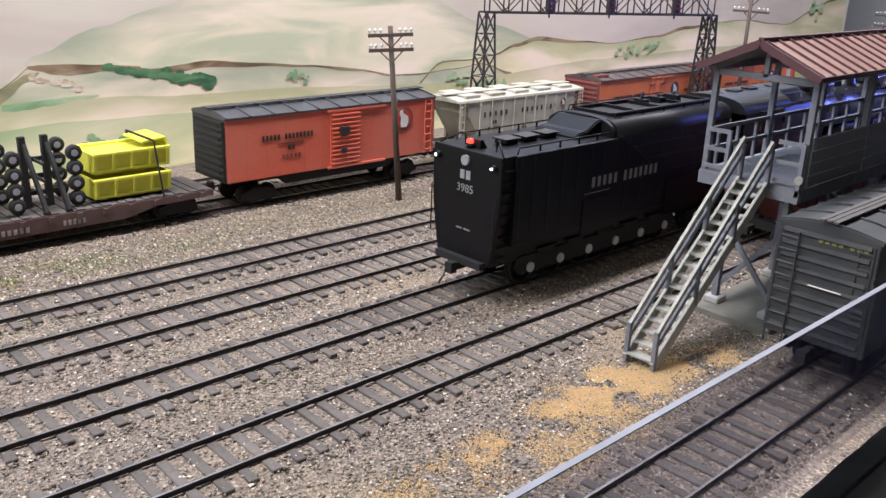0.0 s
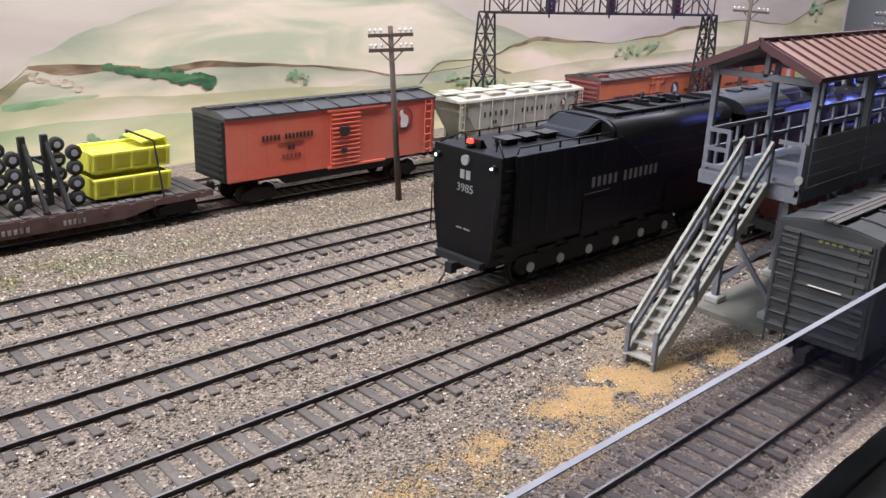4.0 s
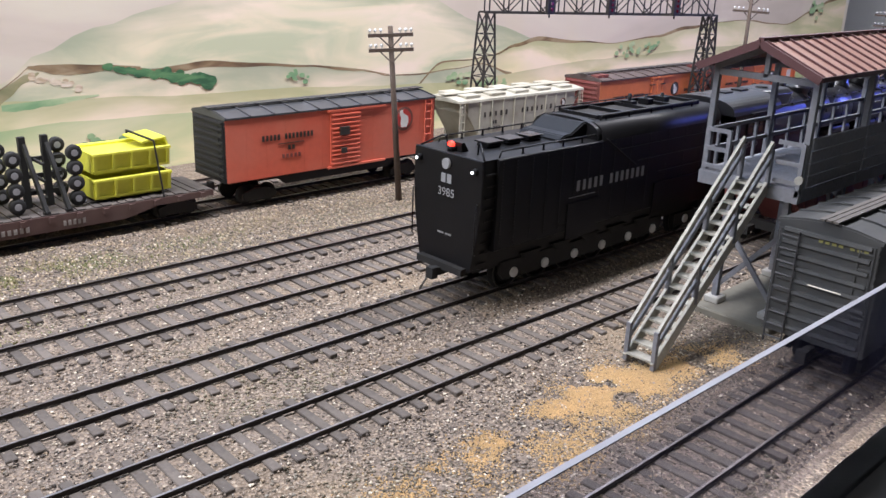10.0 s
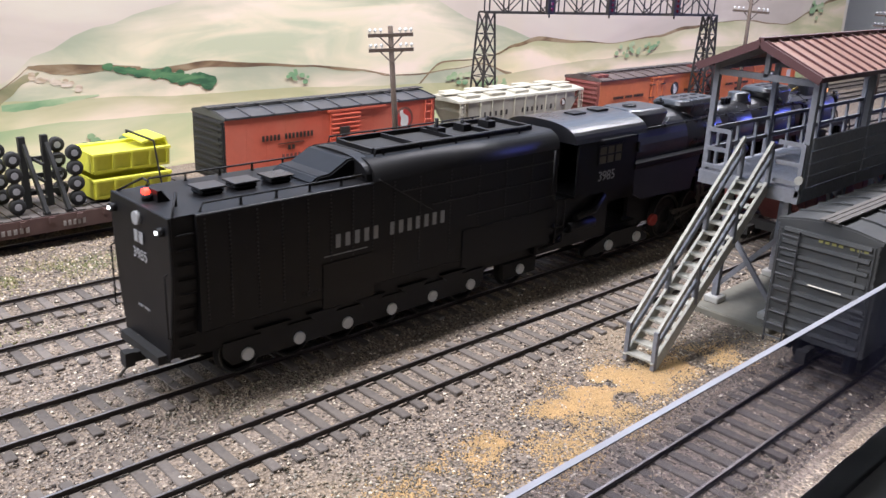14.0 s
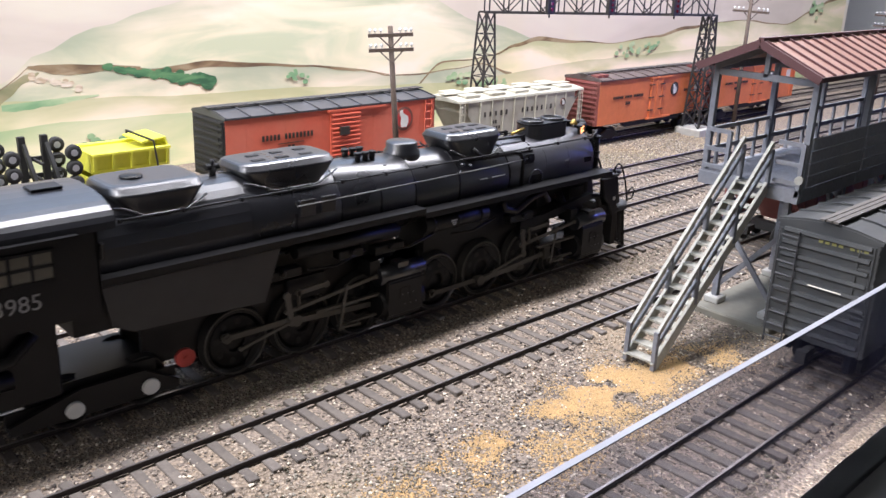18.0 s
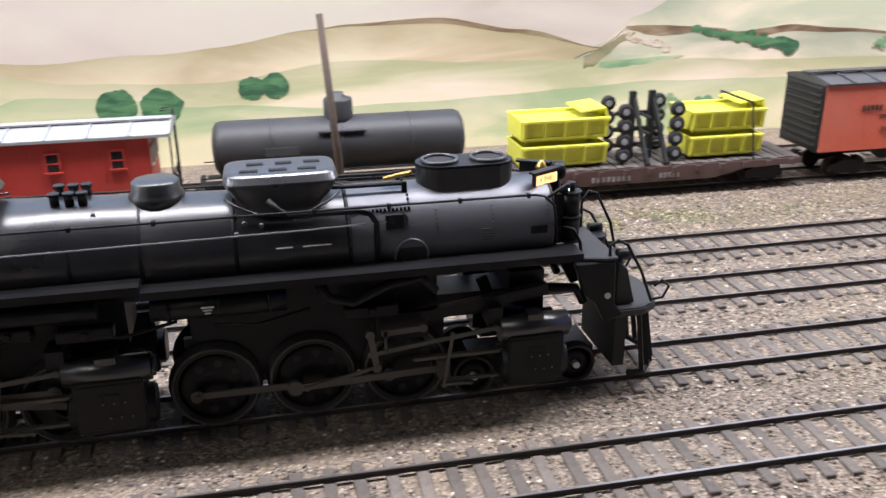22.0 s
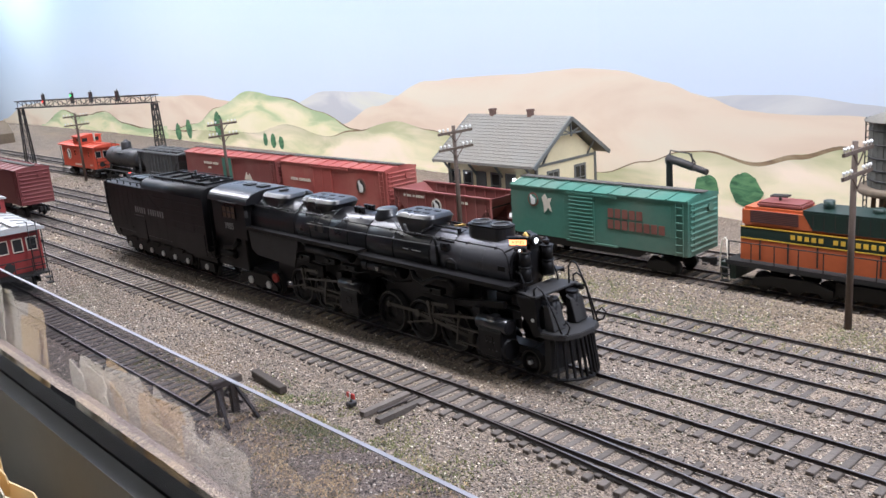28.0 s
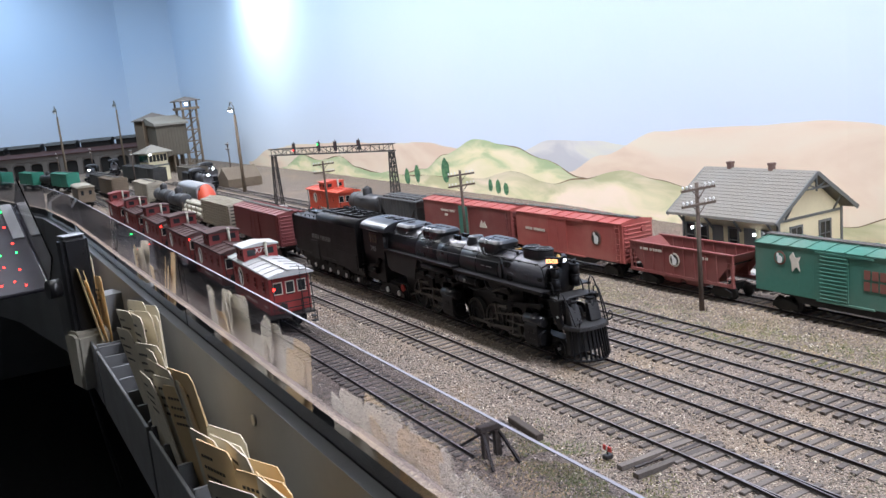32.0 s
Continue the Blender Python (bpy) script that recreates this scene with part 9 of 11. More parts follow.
# ---- water tower and water crane ----
def make_water_tower():
    ob = thing("water_tower", "grey wooden trackside water tower with a conical roof", "water tower", pose(-0.39, 0.546, -0.004))
    for i in range(8):
        a = 2 * math.pi * (i + 0.5) / 8
        c, s = math.cos(a), math.sin(a)
        stick("leg", (0.0185 * c, 0.0185 * s, 0), (0.0175 * c, 0.0175 * s, 0.050), 0.0026, 0.0026, TIMBER_BROWN, ob)
        b = 2 * math.pi * (i + 1.5) / 8
        stick("cross_brace", (0.0185 * c, 0.0185 * s, 0.006), (0.0175 * math.cos(b), 0.0175 * math.sin(b), 0.046), 0.0009, 0.0014, TIMBER_BROWN, ob)
    bm = bms()
    rod(bm, (0, 0, 0), (0, 0, 0.050), 0.0045, 14)
    part("riser_pipe", bm, TANK_GREY, ob)
    bm = bms()
    lathe(bm, [(0.0262, 0.0500), (0.0268, 0.0505), (0.0268, 0.0535), (0.0262, 0.0540)], (0, 0, 0), "z", 28)
    part("deck", bm, TIMBER_BROWN, ob)
    n = 30
    for i in range(n):
        bm = bms()
        a0, a1 = 2 * math.pi * (i + 0.04) / n, 2 * math.pi * (i + 0.96) / n
        pts = []
        for r in (0.0200, 0.0216):
            for a in (a0, a1):
                pts.append((r * math.cos(a), r * math.sin(a)))
        prism(bm, [pts[0], pts[1], pts[3], pts[2]], 2, 0.0542, 0.0925)
        part("stave", bm, TANK_GREY, ob)
    bm = bms()
    rod(bm, (0, 0, 0.0541), (0, 0, 0.0922), 0.0202, 28)
    part("tank", bm, TANK_GREY, ob)
    for z in (0.058, 0.064, 0.071, 0.079, 0.087):
        bm = bms()
        lathe(bm, [(0.0219, z), (0.0221, z + 0.0002), (0.0221, z + 0.0007), (0.0219, z + 0.0009)], (0, 0, 0), "z", 30)
        part("hoop", bm, GANTRY, ob)
    bm = bms()
    lathe(bm, [(0.0245, 0.0922), (0.0246, 0.0930), (0.0030, 0.1010), (0.0008, 0.1015)], (0, 0, 0), "z", 20)
    part("roof", bm, SHINGLE, ob)
    bm = bms()
    rod(bm, (0, 0, 0.1010), (0, 0, 0.1045), 0.0012, 8, 0.0005)
    part("finial", bm, TANK_GREY, ob)
    bm = bms()
    for s in (-1, 1):
        rod(bm, (-0.0225, s * 0.0026 - 0.004, 0.0), (-0.0225, s * 0.0026 - 0.004, 0.094), 0.0004, 5)
    for k in range(24):
        rod(bm, (-0.0225, -0.0066, 0.002 + k * 0.0038), (-0.0225, -0.0014, 0.002 + k * 0.0038), 0.0003, 5)
    part("ladder", bm, GANTRY, ob)
    return ob


make_water_tower()


def make_water_crane():
    ob = thing("water_crane", "dark iron trackside water crane with a swinging spout", "water crane", pose(-0.519, 0.497, -0.004))
    bm = bms()
    lathe(bm, [(0.0060, 0), (0.0060, 0.004), (0.0030, 0.007), (0.0024, 0.012), (0.0021, 0.066), (0.0028, 0.068), (0.0028, 0.071)], (0, 0, 0), "z", 14)
    part("column", bm, GANTRY, ob)
    bm = bms()
    rod(bm, (-0.001, 0, 0.0705), (0.0200, -0.003, 0.0660), 0.0026, 10)
    rod(bm, (0.0195, -0.003, 0.0662), (0.0300, -0.0045, 0.0638), 0.0020, 10)
    part("spout", bm, GANTRY, ob)
    bm = bms()
    tube(bm, [(0, 0, 0.071), (0.001, 0, 0.0755), (0.016, -0.002, 0.0745), (0.021, -0.003, 0.0690)], 0.0005, 6)
    rod(bm, (0.0175, -0.002, 0.0745), (0.0195, -0.003, 0.0670), 0.0005, 6)
    part("tie_rod", bm, GANTRY, ob)
    return ob


make_water_crane()

# ---- turnout, switch stand, bumper and loose timber ----
def branch(x):
    """The diverging track's centre line, bending away from the straight one towards the aisle."""
    base = TRACKS["D"]
    if x < -0.496:
        return base + drift("D", x)
    s = 0.36 * (min(x, -0.30) + 0.496) ** 2
    if x > -0.30:
        s += 0.141 * (min(x, 0.14) + 0.30)
    return base + drift("D", min(x, -0.3)) - s


def make_turnout():
    ob = thing("turnout", "track turnout with dark rails and long weathered ties", "railway turnout", kind="structure")
    for side in (-1, 1):
        base, top = bms(), bms()
        rb, rt = [], []
        xs = np.linspace(-0.49, 0.14, 70)
        for x in xs:
            y = branch(x) + side * (GAUGE / 2 + 0.0004)
            lift = 0.0001 if abs(x + 0.27) > 0.02 else 0.0002
            rb.append([base.verts.new((x, y + a, z)) for a, z in ((-0.0008, TIE_TOP), (-0.0002, TIE_TOP + 0.0005), (-0.00036, -0.0006), (-0.00036, lift - 0.0001), (0.00036, lift - 0.0001), (0.00036, -0.0006), (0.0002, TIE_TOP + 0.0005), (0.0008, TIE_TOP))])
            rt.append([top.verts.new((x, y + a, z + lift)) for a, z in ((-0.0004, -0.0001), (-0.00035, 0.0), (0.00035, 0.0), (0.0004, -0.0001))])
        for bm, rows in ((base, rb), (top, rt)):
            for a, b in zip(rows, rows[1:]):
                for i in range(len(a) - 1):
                    bm.faces.new((a[i], b[i], b[i + 1], a[i + 1]))
        part("rail", base, RAILSIDE, ob)
        part("rail_head", top, RAILTOP, ob)
    # guard rails and frog
    for y0, y1, xa, xb in ((TRACKS["D"] + 0.0062, TRACKS["D"] + 0.0062, -0.305, -0.245), (branch(-0.30) - 0.0060, branch(-0.245) - 0.0060, -0.30, -0.245)):
        stick("guard_rail", (xa, y0 - 0.0005, -0.0012), (xb, y1 - 0.0005, -0.0012), 0.0008, 0.0022, RAILSIDE, ob)
    bm = bms()
    prism(bm, [(-0.284, TRACKS["D"] - 0.0094), (-0.232, TRACKS["D"] - 0.0084), (-0.232, TRACKS["D"] - 0.0140)], 2, TIE_TOP, -0.0002)
    part("frog", bm, RAILSIDE, ob)
    stick("throw_bar", (-0.487, 0.2205, -0.0020), (-0.487, 0.2640, -0.0020), 0.0014, 0.0008, RAILSIDE, ob)
    for x in (-0.4925, -0.4815):
        stick("headblock_tie", (x, 0.2160, TIE_TOP - 0.0011), (x, 0.2690, TIE_TOP - 0.0011), 0.0034, 0.0024, TIE, ob)
    return ob


TURNOUT = make_turnout()


def make_switch_stand():
    ob = thing("switch_stand", "low switch stand with a small red and white target", "switch stand", pose(-0.505, 0.2195, -0.0035) @ Matrix.Diagonal((0.75, 0.75, 0.75, 1)))
    bm = bms()
    box(bm, -0.0022, 0.0022, -0.0028, 0.0028, 0, 0.0030)
    soften(bm, 0.0005)
    part("base", bm, GANTRY, ob)
    bm = bms()
    rod(bm, (0, 0, 0.003), (0, 0, 0.0085), 0.0005, 8)
    part("mast", bm, GANTRY, ob)
    for s in (-1, 1):
        bm = bms()
        box(bm, s * 0.0020 - 0.0017, s * 0.0020 + 0.0017, -0.0004, 0.0004, 0.0052, 0.0084)
        part("target", bm, CAB_RED, ob, "red target blade")
    bm = bms()
    prism(bm, [(-0.0008, 0.0046), (0.0003, 0.0046), (0.0010, 0.0088), (-0.0001, 0.0088)], 1, -0.0008, -0.0005)
    part("target_stripe", bm, WHITE, ob, "white stripe")
    return ob


make_switch_stand()


OLD_TIMBER = paint("dark_old_timber", (0.050, 0.038, 0.030), 0.85, spread=0.3, scale=600, bump=0.4, dirt=(0.09, 0.07, 0.055))


def make_bumper():
    ob = thing("bumper_post", "dark timber bumper post at the track's end", "bumper post", pose(-0.541, 0.1785, 0))
    for s in (-1, 1):
        stick("upright", (0, s * 0.0034, -0.004), (0, s * 0.0034, 0.0125), 0.0030, 0.0030, OLD_TIMBER, ob)
        stick("stay", (-0.0005, s * 0.0042, 0.0110), (-0.022, s * 0.0075, -0.003), 0.0013, 0.0013, RAILSIDE, ob)
        stick("stay", (0.0005, s * 0.0042, 0.0110), (0.013, s * 0.0075, -0.003), 0.0013, 0.0013, RAILSIDE, ob)
    bm = bms()
    box(bm, -0.0022, 0.0022, -0.0070, 0.0070, 0.0116, 0.0150)
    soften(bm, 0.0005)
    part("buffer_beam", bm, OLD_TIMBER, ob)
    return ob


make_bumper()
bm = bms()
beam(bm, (-0.574, 0.2105, -0.0015), (-0.543, 0.2075, -0.0018), 0.0042, 0.0038)
soften(bm, 0.0004)
solid("loose_timber", bm, OLD_TIMBER, "loose dark brown timber lying on the gravel", "timber")
# ---- the yard's far end: cabooses, trains, service buildings ----
CAB_OLD = paint("old_caboose_red", (0.17, 0.022, 0.02), 0.65, bump=0.05, dirt=(0.12, 0.035, 0.03), dirt_amount=0.4)
CAB_DEEP = paint("deep_caboose_red", (0.24, 0.02, 0.018), 0.55, bump=0.03, dirt=(0.18, 0.03, 0.025), dirt_amount=0.4)
ROOF_PALE = paint("whitened_roof", (0.38, 0.38, 0.37), 0.55, bump=0.05, dirt=(0.45, 0.44, 0.42), dirt_amount=0.4)
ROOF_DARK = paint("sooty_roof", (0.060, 0.030, 0.028), 0.75, bump=0.08, dirt=(0.10, 0.065, 0.06), spec=0.25)
ORANGE_CAB = paint("orange_caboose", (0.55, 0.07, 0.03), 0.5, bump=0.04, dirt=(0.5, 0.1, 0.05))
STOCK_GREY = paint("stock_car_grey", (0.36, 0.33, 0.26), 0.8, spread=0.3, bump=0.3, dirt=(0.22, 0.2, 0.16))
SILVER = paint("silver_side", (0.36, 0.37, 0.38), 0.35, metal=0.4, bump=0.03, dirt=(0.26, 0.26, 0.26))


def stub_y(x):
    """The caboose track leans slightly away from the aisle."""
    return 0.181 + 0.007 * min(1.0, max(0.0, (-0.70 - x) / 0.2)) + 0.006 * min(1.0, max(0.0, (-0.95 - x) / 0.3))


TALL = Matrix.Diagonal((1, 1, 1.07, 1))
for k, (x, cup, body, roof, words) in enumerate((
        (-0.906, -0.031, CAB_DEEP, ROOF_PALE, "bright red caboose with whitened roof and numbered cupola"),
        (-1.058, -0.002, CAB_OLD, ROOF_DARK, "dull red caboose with a dark cupola roof"),
        (-1.213, -0.040, CAB_OLD, ROOF_DARK, "dark red wooden caboose with sooty roof"),
        (-1.368, -0.040, CAB_OLD, ROOF_DARK, "red caboose with sooty roof and lit marker lamp"),
        (-1.523, -0.040, CAB_OLD, ROOF_DARK, "red caboose with dark roof in the line"),
        (-1.678, -0.040, CAB_OLD, CAB_OLD, "dull red caboose at the line's far end"))):
    cab = make_caboose(words, x, stub_y(x), body, roof, cup_x=cup)
    cab.matrix_basis = pose(x, stub_y(x), 0, 0, 0, -2.0 if x > -1.0 else -0.8) @ TALL
    if k == 0:
        lettering("X77", 0.0058, pose(cup + 0.0127, 0, 0.0505, 90, 0, 90), WHITE, cab, "number_lettering")
        for s in (-1, 1):
            bm = bms()
            rod(bm, (0.0655, s * 0.0150, 0.0330), (0.0665, s * 0.0150, 0.0330), 0.0010, 10)
            part("marker_lamp", bm, LAMP_RED if s < 0 else GLASS, cab, "small red marker lamp")
    if k in (2, 3):
        bm = bms()
        rod(bm, (0.0655, -0.0150, 0.0390), (0.0672, -0.0150, 0.0390), 0.0011, 10)
        part("marker_lamp", bm, LAMP_RED, cab, "lit red marker lamp")

YC = TRACKS["C"] - 0.004
MAROON_DARK = paint("dark_maroon", (0.15, 0.028, 0.028), 0.6, bump=0.06, dirt=(0.20, 0.07, 0.06), dirt_amount=0.5)
car, hf, h = make_boxcar("maroon boxcar with ribbed ends waiting on the main track", -1.246, YC, 0.182, MAROON_DARK, MAROON_DARK, MAROON_DARK, door=0.034, ribbed=False, eave=0.0505)


def make_stock_car(x, y):
    car = thing("stock_car", "weathered grey slatted stock car", "stock car", pose(x, y, 0), "cars of the yard")
    h, half = 0.0765, 0.0165
    bm = bms()
    box(bm, -h, h, -half + 0.001, half - 0.001, 0.0125, 0.0455)
    part("inner_wall", bm, TRUCK, car)
    for s in (-1, 1):
        for k in range(8):
            z = 0.014 + k * 0.0040
            bm = bms()
            box(bm, -h, h, s * half - 0.0006, s * half + 0.0004, z, z + 0.0026)
            part("slat", bm, STOCK_GREY, car)
        for k in range(13):
            xx = -h + 2 * h * k / 12
            bm = bms()
            box(bm, xx - 0.0009, xx + 0.0009, s * half - 0.0008, s * half + 0.0012, 0.0125, 0.0465)
            part("upright", bm, STOCK_GREY, car)
    bm = bms()
    prism(bm, [(-half - 0.001, 0.0462), (half + 0.001, 0.0462), (half + 0.001, 0.0472), (0, 0.0500), (-half - 0.001, 0.0472)], 0, -h - 0.001, h + 0.001)
    roof = part("roof", bm, STOCK_GREY, car)
    for k in range(25):
        xx = -h + 2 * h * k / 24
        bm = bms()
        prism(bm, [(-half - 0.0012, 0.0472), (0, 0.0502), (half + 0.0012, 0.0472), (half + 0.0012, 0.0480), (0, 0.0511), (-half - 0.0012, 0.0480)], 0, xx - 0.0007, xx + 0.0007)
        part("roof_batten", bm, STOCK_GREY, roof)
    for d in (-1, 1):
        for k in range(7):
            bm = bms()
            box(bm, d * h - 0.0008, d * h + 0.0008, -half, half, 0.0140 + k * 0.0046, 0.0168 + k * 0.0046)
            part("end_slat", bm, STOCK_GREY, car)
        make_truck(car, d * (h - 0.020))
        make_coupler(car, d * h, d)
    return car


make_stock_car(-1.440, YC)


def make_pipe_car(x, y):
    car = thing("pipe_flat_car", "flat car loaded with pale grey pipes", "flat car", pose(x, y, 0), "cars of the yard")
    bm = bms()
    box(bm, -0.068, 0.068, -0.0160, 0.0160, 0.0118, 0.0150)
    part("deck", bm, DECK_BROWN, car)
    for i, (dy, dz) in enumerate(((-0.0115, 0.0190), (-0.0038, 0.0190), (0.0038, 0.0190), (0.0115, 0.0190), (-0.0077, 0.0256), (0, 0.0256), (0.0077, 0.0256), (-0.0038, 0.0322), (0.0038, 0.0322))):
        bm = bms()
        rod(bm, (-0.062, dy, dz), (0.062, dy, dz), 0.0037, 14)
        part("pipe", bm, CAR_GREY, car, "pale grey pipe")
    for d in (-1, 1):
        for k in (-0.045, -0.015, 0.015, 0.045):
            stick("stake", (k, d * 0.0162, 0.012), (k, d * 0.0162, 0.034), 0.0010, 0.0010, TIMBER_BROWN, car)
        make_truck(car, d * 0.050)
        make_coupler(car, d * 0.068, d)
    return car


make_pipe_car(-1.605, YC)
make_tank_car("black tank car coupled behind the pipe load", -1.745, YC, CAR_BLACK, 0.100)
make_tank_car("sooty black tank car at the train's end", -1.870, YC, CAR_BLACK, 0.100)
make_boxcar("weathered tan boxcar at the train's end", -2.02, YC, 0.145, STOCK_GREY, STOCK_GREY, STOCK_GREY, ribbed=False)
make_tank_car("grey tank car with a tall dome", -1.306, yard_y(-1.306), CAR_BLACK, 0.095)
cab = make_caboose("orange-red wooden caboose with a tall cupola", -1.432, yard_y(-1.432), ORANGE_CAB, ORANGE_CAB, cup_x=0.0)


def make_cab_unit(label, x, y, nose, body):
    """A streamlined diesel with a rounded nose."""
    car = thing("cab_unit_diesel", label, "diesel locomotive", pose(x, y, 0), "cars of the yard")
    bm = bms()
    arch(bm, -0.085, 0.062, 0.0168, 0.040, 0.0500, 0.0110, 14, 2.6)
    part("body", bm, body, car)
    bm = bms()
    rows = []
    for i in range(7):
        f = i / 6
        s = math.sqrt(max(0.0, 1 - f * f * 0.92))
        ring = []
        for j in range(13):
            a = math.pi * j / 12
            ring.append(bm.verts.new((0.062 + 0.024 * f, 0.0166 * (0.55 + 0.45 * s) * math.cos(a), 0.0110 + (0.0385 - 0.012 * f) * math.sin(a) ** 0.6 * (0.5 + 0.5 * s))))
        rows.append(ring)
    for p, q in zip(rows, rows[1:]):
        for j in range(12):
            fc = bm.faces.new((p[j], q[j], q[j + 1], p[j + 1]))
            fc.smooth = True
    bm.faces.new(rows[-1])
    part("nose", bm, nose, car, "rounded orange nose")
    for s in (-1, 1):
        bm = bms()
        box(bm, 0.060, 0.0665, min(s * 0.002, s * 0.0125), max(s * 0.002, s * 0.0125), 0.0375, 0.0425)
        part("windshield", bm, GLASS, car)
        for k in (-0.05, -0.02, 0.01):
            bm = bms()
            rod(bm, (k, s * 0.0166, 0.032), (k, s * 0.0172, 0.032), 0.0026, 12)
            part("porthole", bm, GLASS, car)
        bm = bms()
        box(bm, -0.085, 0.062, min(s * 0.0168, s * 0.0171), max(s * 0.0168, s * 0.0171), 0.0150, 0.0210)
        part("side_stripe", bm, nose, car, "orange side stripe")
    bm = bms()
    rod(bm, (0.0855, 0, 0.0300), (0.0868, 0, 0.0300), 0.0018, 12)
    part("headlight", bm, CREAMY, car)
    for d in (-1, 1):
        make_truck(car, d * 0.052)
    return car


make_cab_unit("grey streamlined diesel with an orange nose", -1.82, TRACKS["B"], ORANGE_CAB, SILVER)


def make_small_engine(label, x, y, turn=0.0, lit=True):
    """A black steam engine seen from its front in the distance."""
    ob = thing("steam_engine", label, "steam locomotive", pose(x, y, 0, 0, 0, turn), "engines by the roundhouse")
    bm = bms()
    lathe(bm, [(0.0050, 0.0), (0.0100, 0.0005), (0.0112, 0.002), (0.0112, -0.110)][::-1], (0, 0, 0.0310), "x", 22)
    boiler = part("boiler", bm, GRAPHITE, ob)
    for xx, r in ((-0.012, 0.0035), (-0.038, 0.0050), (-0.070, 0.0050)):
        bm = bms()
        lathe(bm, [(r, 0.036), (r, 0.0445), (r * 0.7, 0.0465)], (xx, 0, 0), "z", 14)
        part("stack" if r < 0.004 else "dome", bm, BLACK, ob)
    bm = bms()
    box(bm, -0.138, -0.108, -0.0160, 0.0160, 0.0160, 0.0460)
    part("cab", bm, BLACK, ob)
    bm = bms()
    arch(bm, -0.142, -0.104, 0.0170, 0.0455, 0.0510, None, 10, 2.3)
    part("cab_roof", bm, ROOF, ob)
    bm = bms()
    box(bm, -0.110, 0.006, -0.0085, 0.0085, 0.0095, 0.0215)
    part("frame", bm, BLACK, ob)
    for s in (-1, 1):
        bm = bms()
        box(bm, -0.105, 0.002, s * 0.0130 - 0.0025, s * 0.0130 + 0.0025, 0.0225, 0.0235)
        part("running_board", bm, BLACK, ob)
        bm = bms()
        rod(bm, (-0.010, s * 0.0130, 0.0140), (0.010, s * 0.0130, 0.0140), 0.0045, 12)
        part("cylinder", bm, BLACK, ob)
        for xx in (-0.085, -0.063, -0.041):
            bm = bms()
            lathe(bm, [(0.0098, -0.0012), (0.0098, 0.0012)], (xx, s * 0.0098, 0.0098), "y", 18)
            part("driving_wheel", bm, TRUCK, ob)
    bm = bms()
    prism(bm, [(-0.0150, 0.010), (0.0150, 0.010), (0.0060, 0.0022), (-0.0060, 0.0022)], 0, 0.008, 0.018)
    part("pilot", bm, BLACK, ob)
    bm = bms()
    rod(bm, (0.0005, 0, 0.0405), (0.006, 0, 0.0405), 0.0030, 12)
    part("headlight", bm, BLACK, ob)
    bm = bms()
    rod(bm, (0.006, 0, 0.0405), (0.0068, 0, 0.0405), 0.0026, 12)
    part("lens", bm, LAMP_WHITE if lit else GLASS, ob, "bright headlight lens")
    bm = bms()
    box(bm, -0.235, -0.150, -0.0160, 0.0160, 0.0120, 0.0400)
    soften(bm, 0.0010)
    part("tender_tank", bm, BLACK, ob)
    for xx in (-0.215, -0.170):
        make_truck(ob, xx)
    return ob


make_small_engine("black steam engine with a bright headlight on the ready track", -2.10, 0.437, -3)
make_small_engine("black steam engine waiting with its headlight on", -2.30, 0.500, -6)
make_small_engine("black steam engine outside the roundhouse", -2.95, 0.300, -10)
make_small_engine("sooty steam engine beside the roundhouse", -3.15, 0.40, -8, False)


def street_lamp(x, y, top, lit=True):
    ob = thing("street_lamp", "tall grey yard lamp with a gooseneck arm", "street lamp", pose(x, y, -0.006), "yard lamps")
    bm = bms()
    rod(bm, (0, 0, 0), (0, 0, top * 0.93), 0.0042, 10, 0.0026)
    part("pole", bm, TIMBER_BROWN, ob)
    bm = bms()
    tube(bm, [(0, 0, top * 0.93), (0, 0, top + 0.004)] + [(-0.011 + 0.011 * math.cos(a), -0.002, top + 0.004 + 0.011 * math.sin(a)) for a in (0.5, 1.1, 1.7, 2.3, 2.9)], 0.0012, 6)
    part("gooseneck", bm, TRIM_GREY, ob)
    bm = bms()
    lathe(bm, [(0.0062, -0.006), (0.0055, -0.002), (0.002, 0.002)], (-0.021, -0.002, top + 0.004), "z", 14)
    part("shade", bm, TRIM_GREY, ob)
    bm = bms()
    lathe(bm, [(0.0015, -0.0105), (0.0042, -0.009), (0.0048, -0.0062)], (-0.021, -0.002, top + 0.004), "z", 12)
    part("bulb", bm, LAMP_WHITE if lit else INSULATOR, ob, "glowing bulb" if lit else "")
    bm = bms()
    box(bm, 0.002, 0.014, -0.001, 0.001, top * 0.83, top * 0.835)
    part("step_bar", bm, TRIM_GREY, ob)
    return ob


street_lamp(-2.05, 0.500, 0.182)
street_lamp(-3.02, 0.245, 0.225, False)
street_lamp(-3.45, 0.480, 0.235, False)


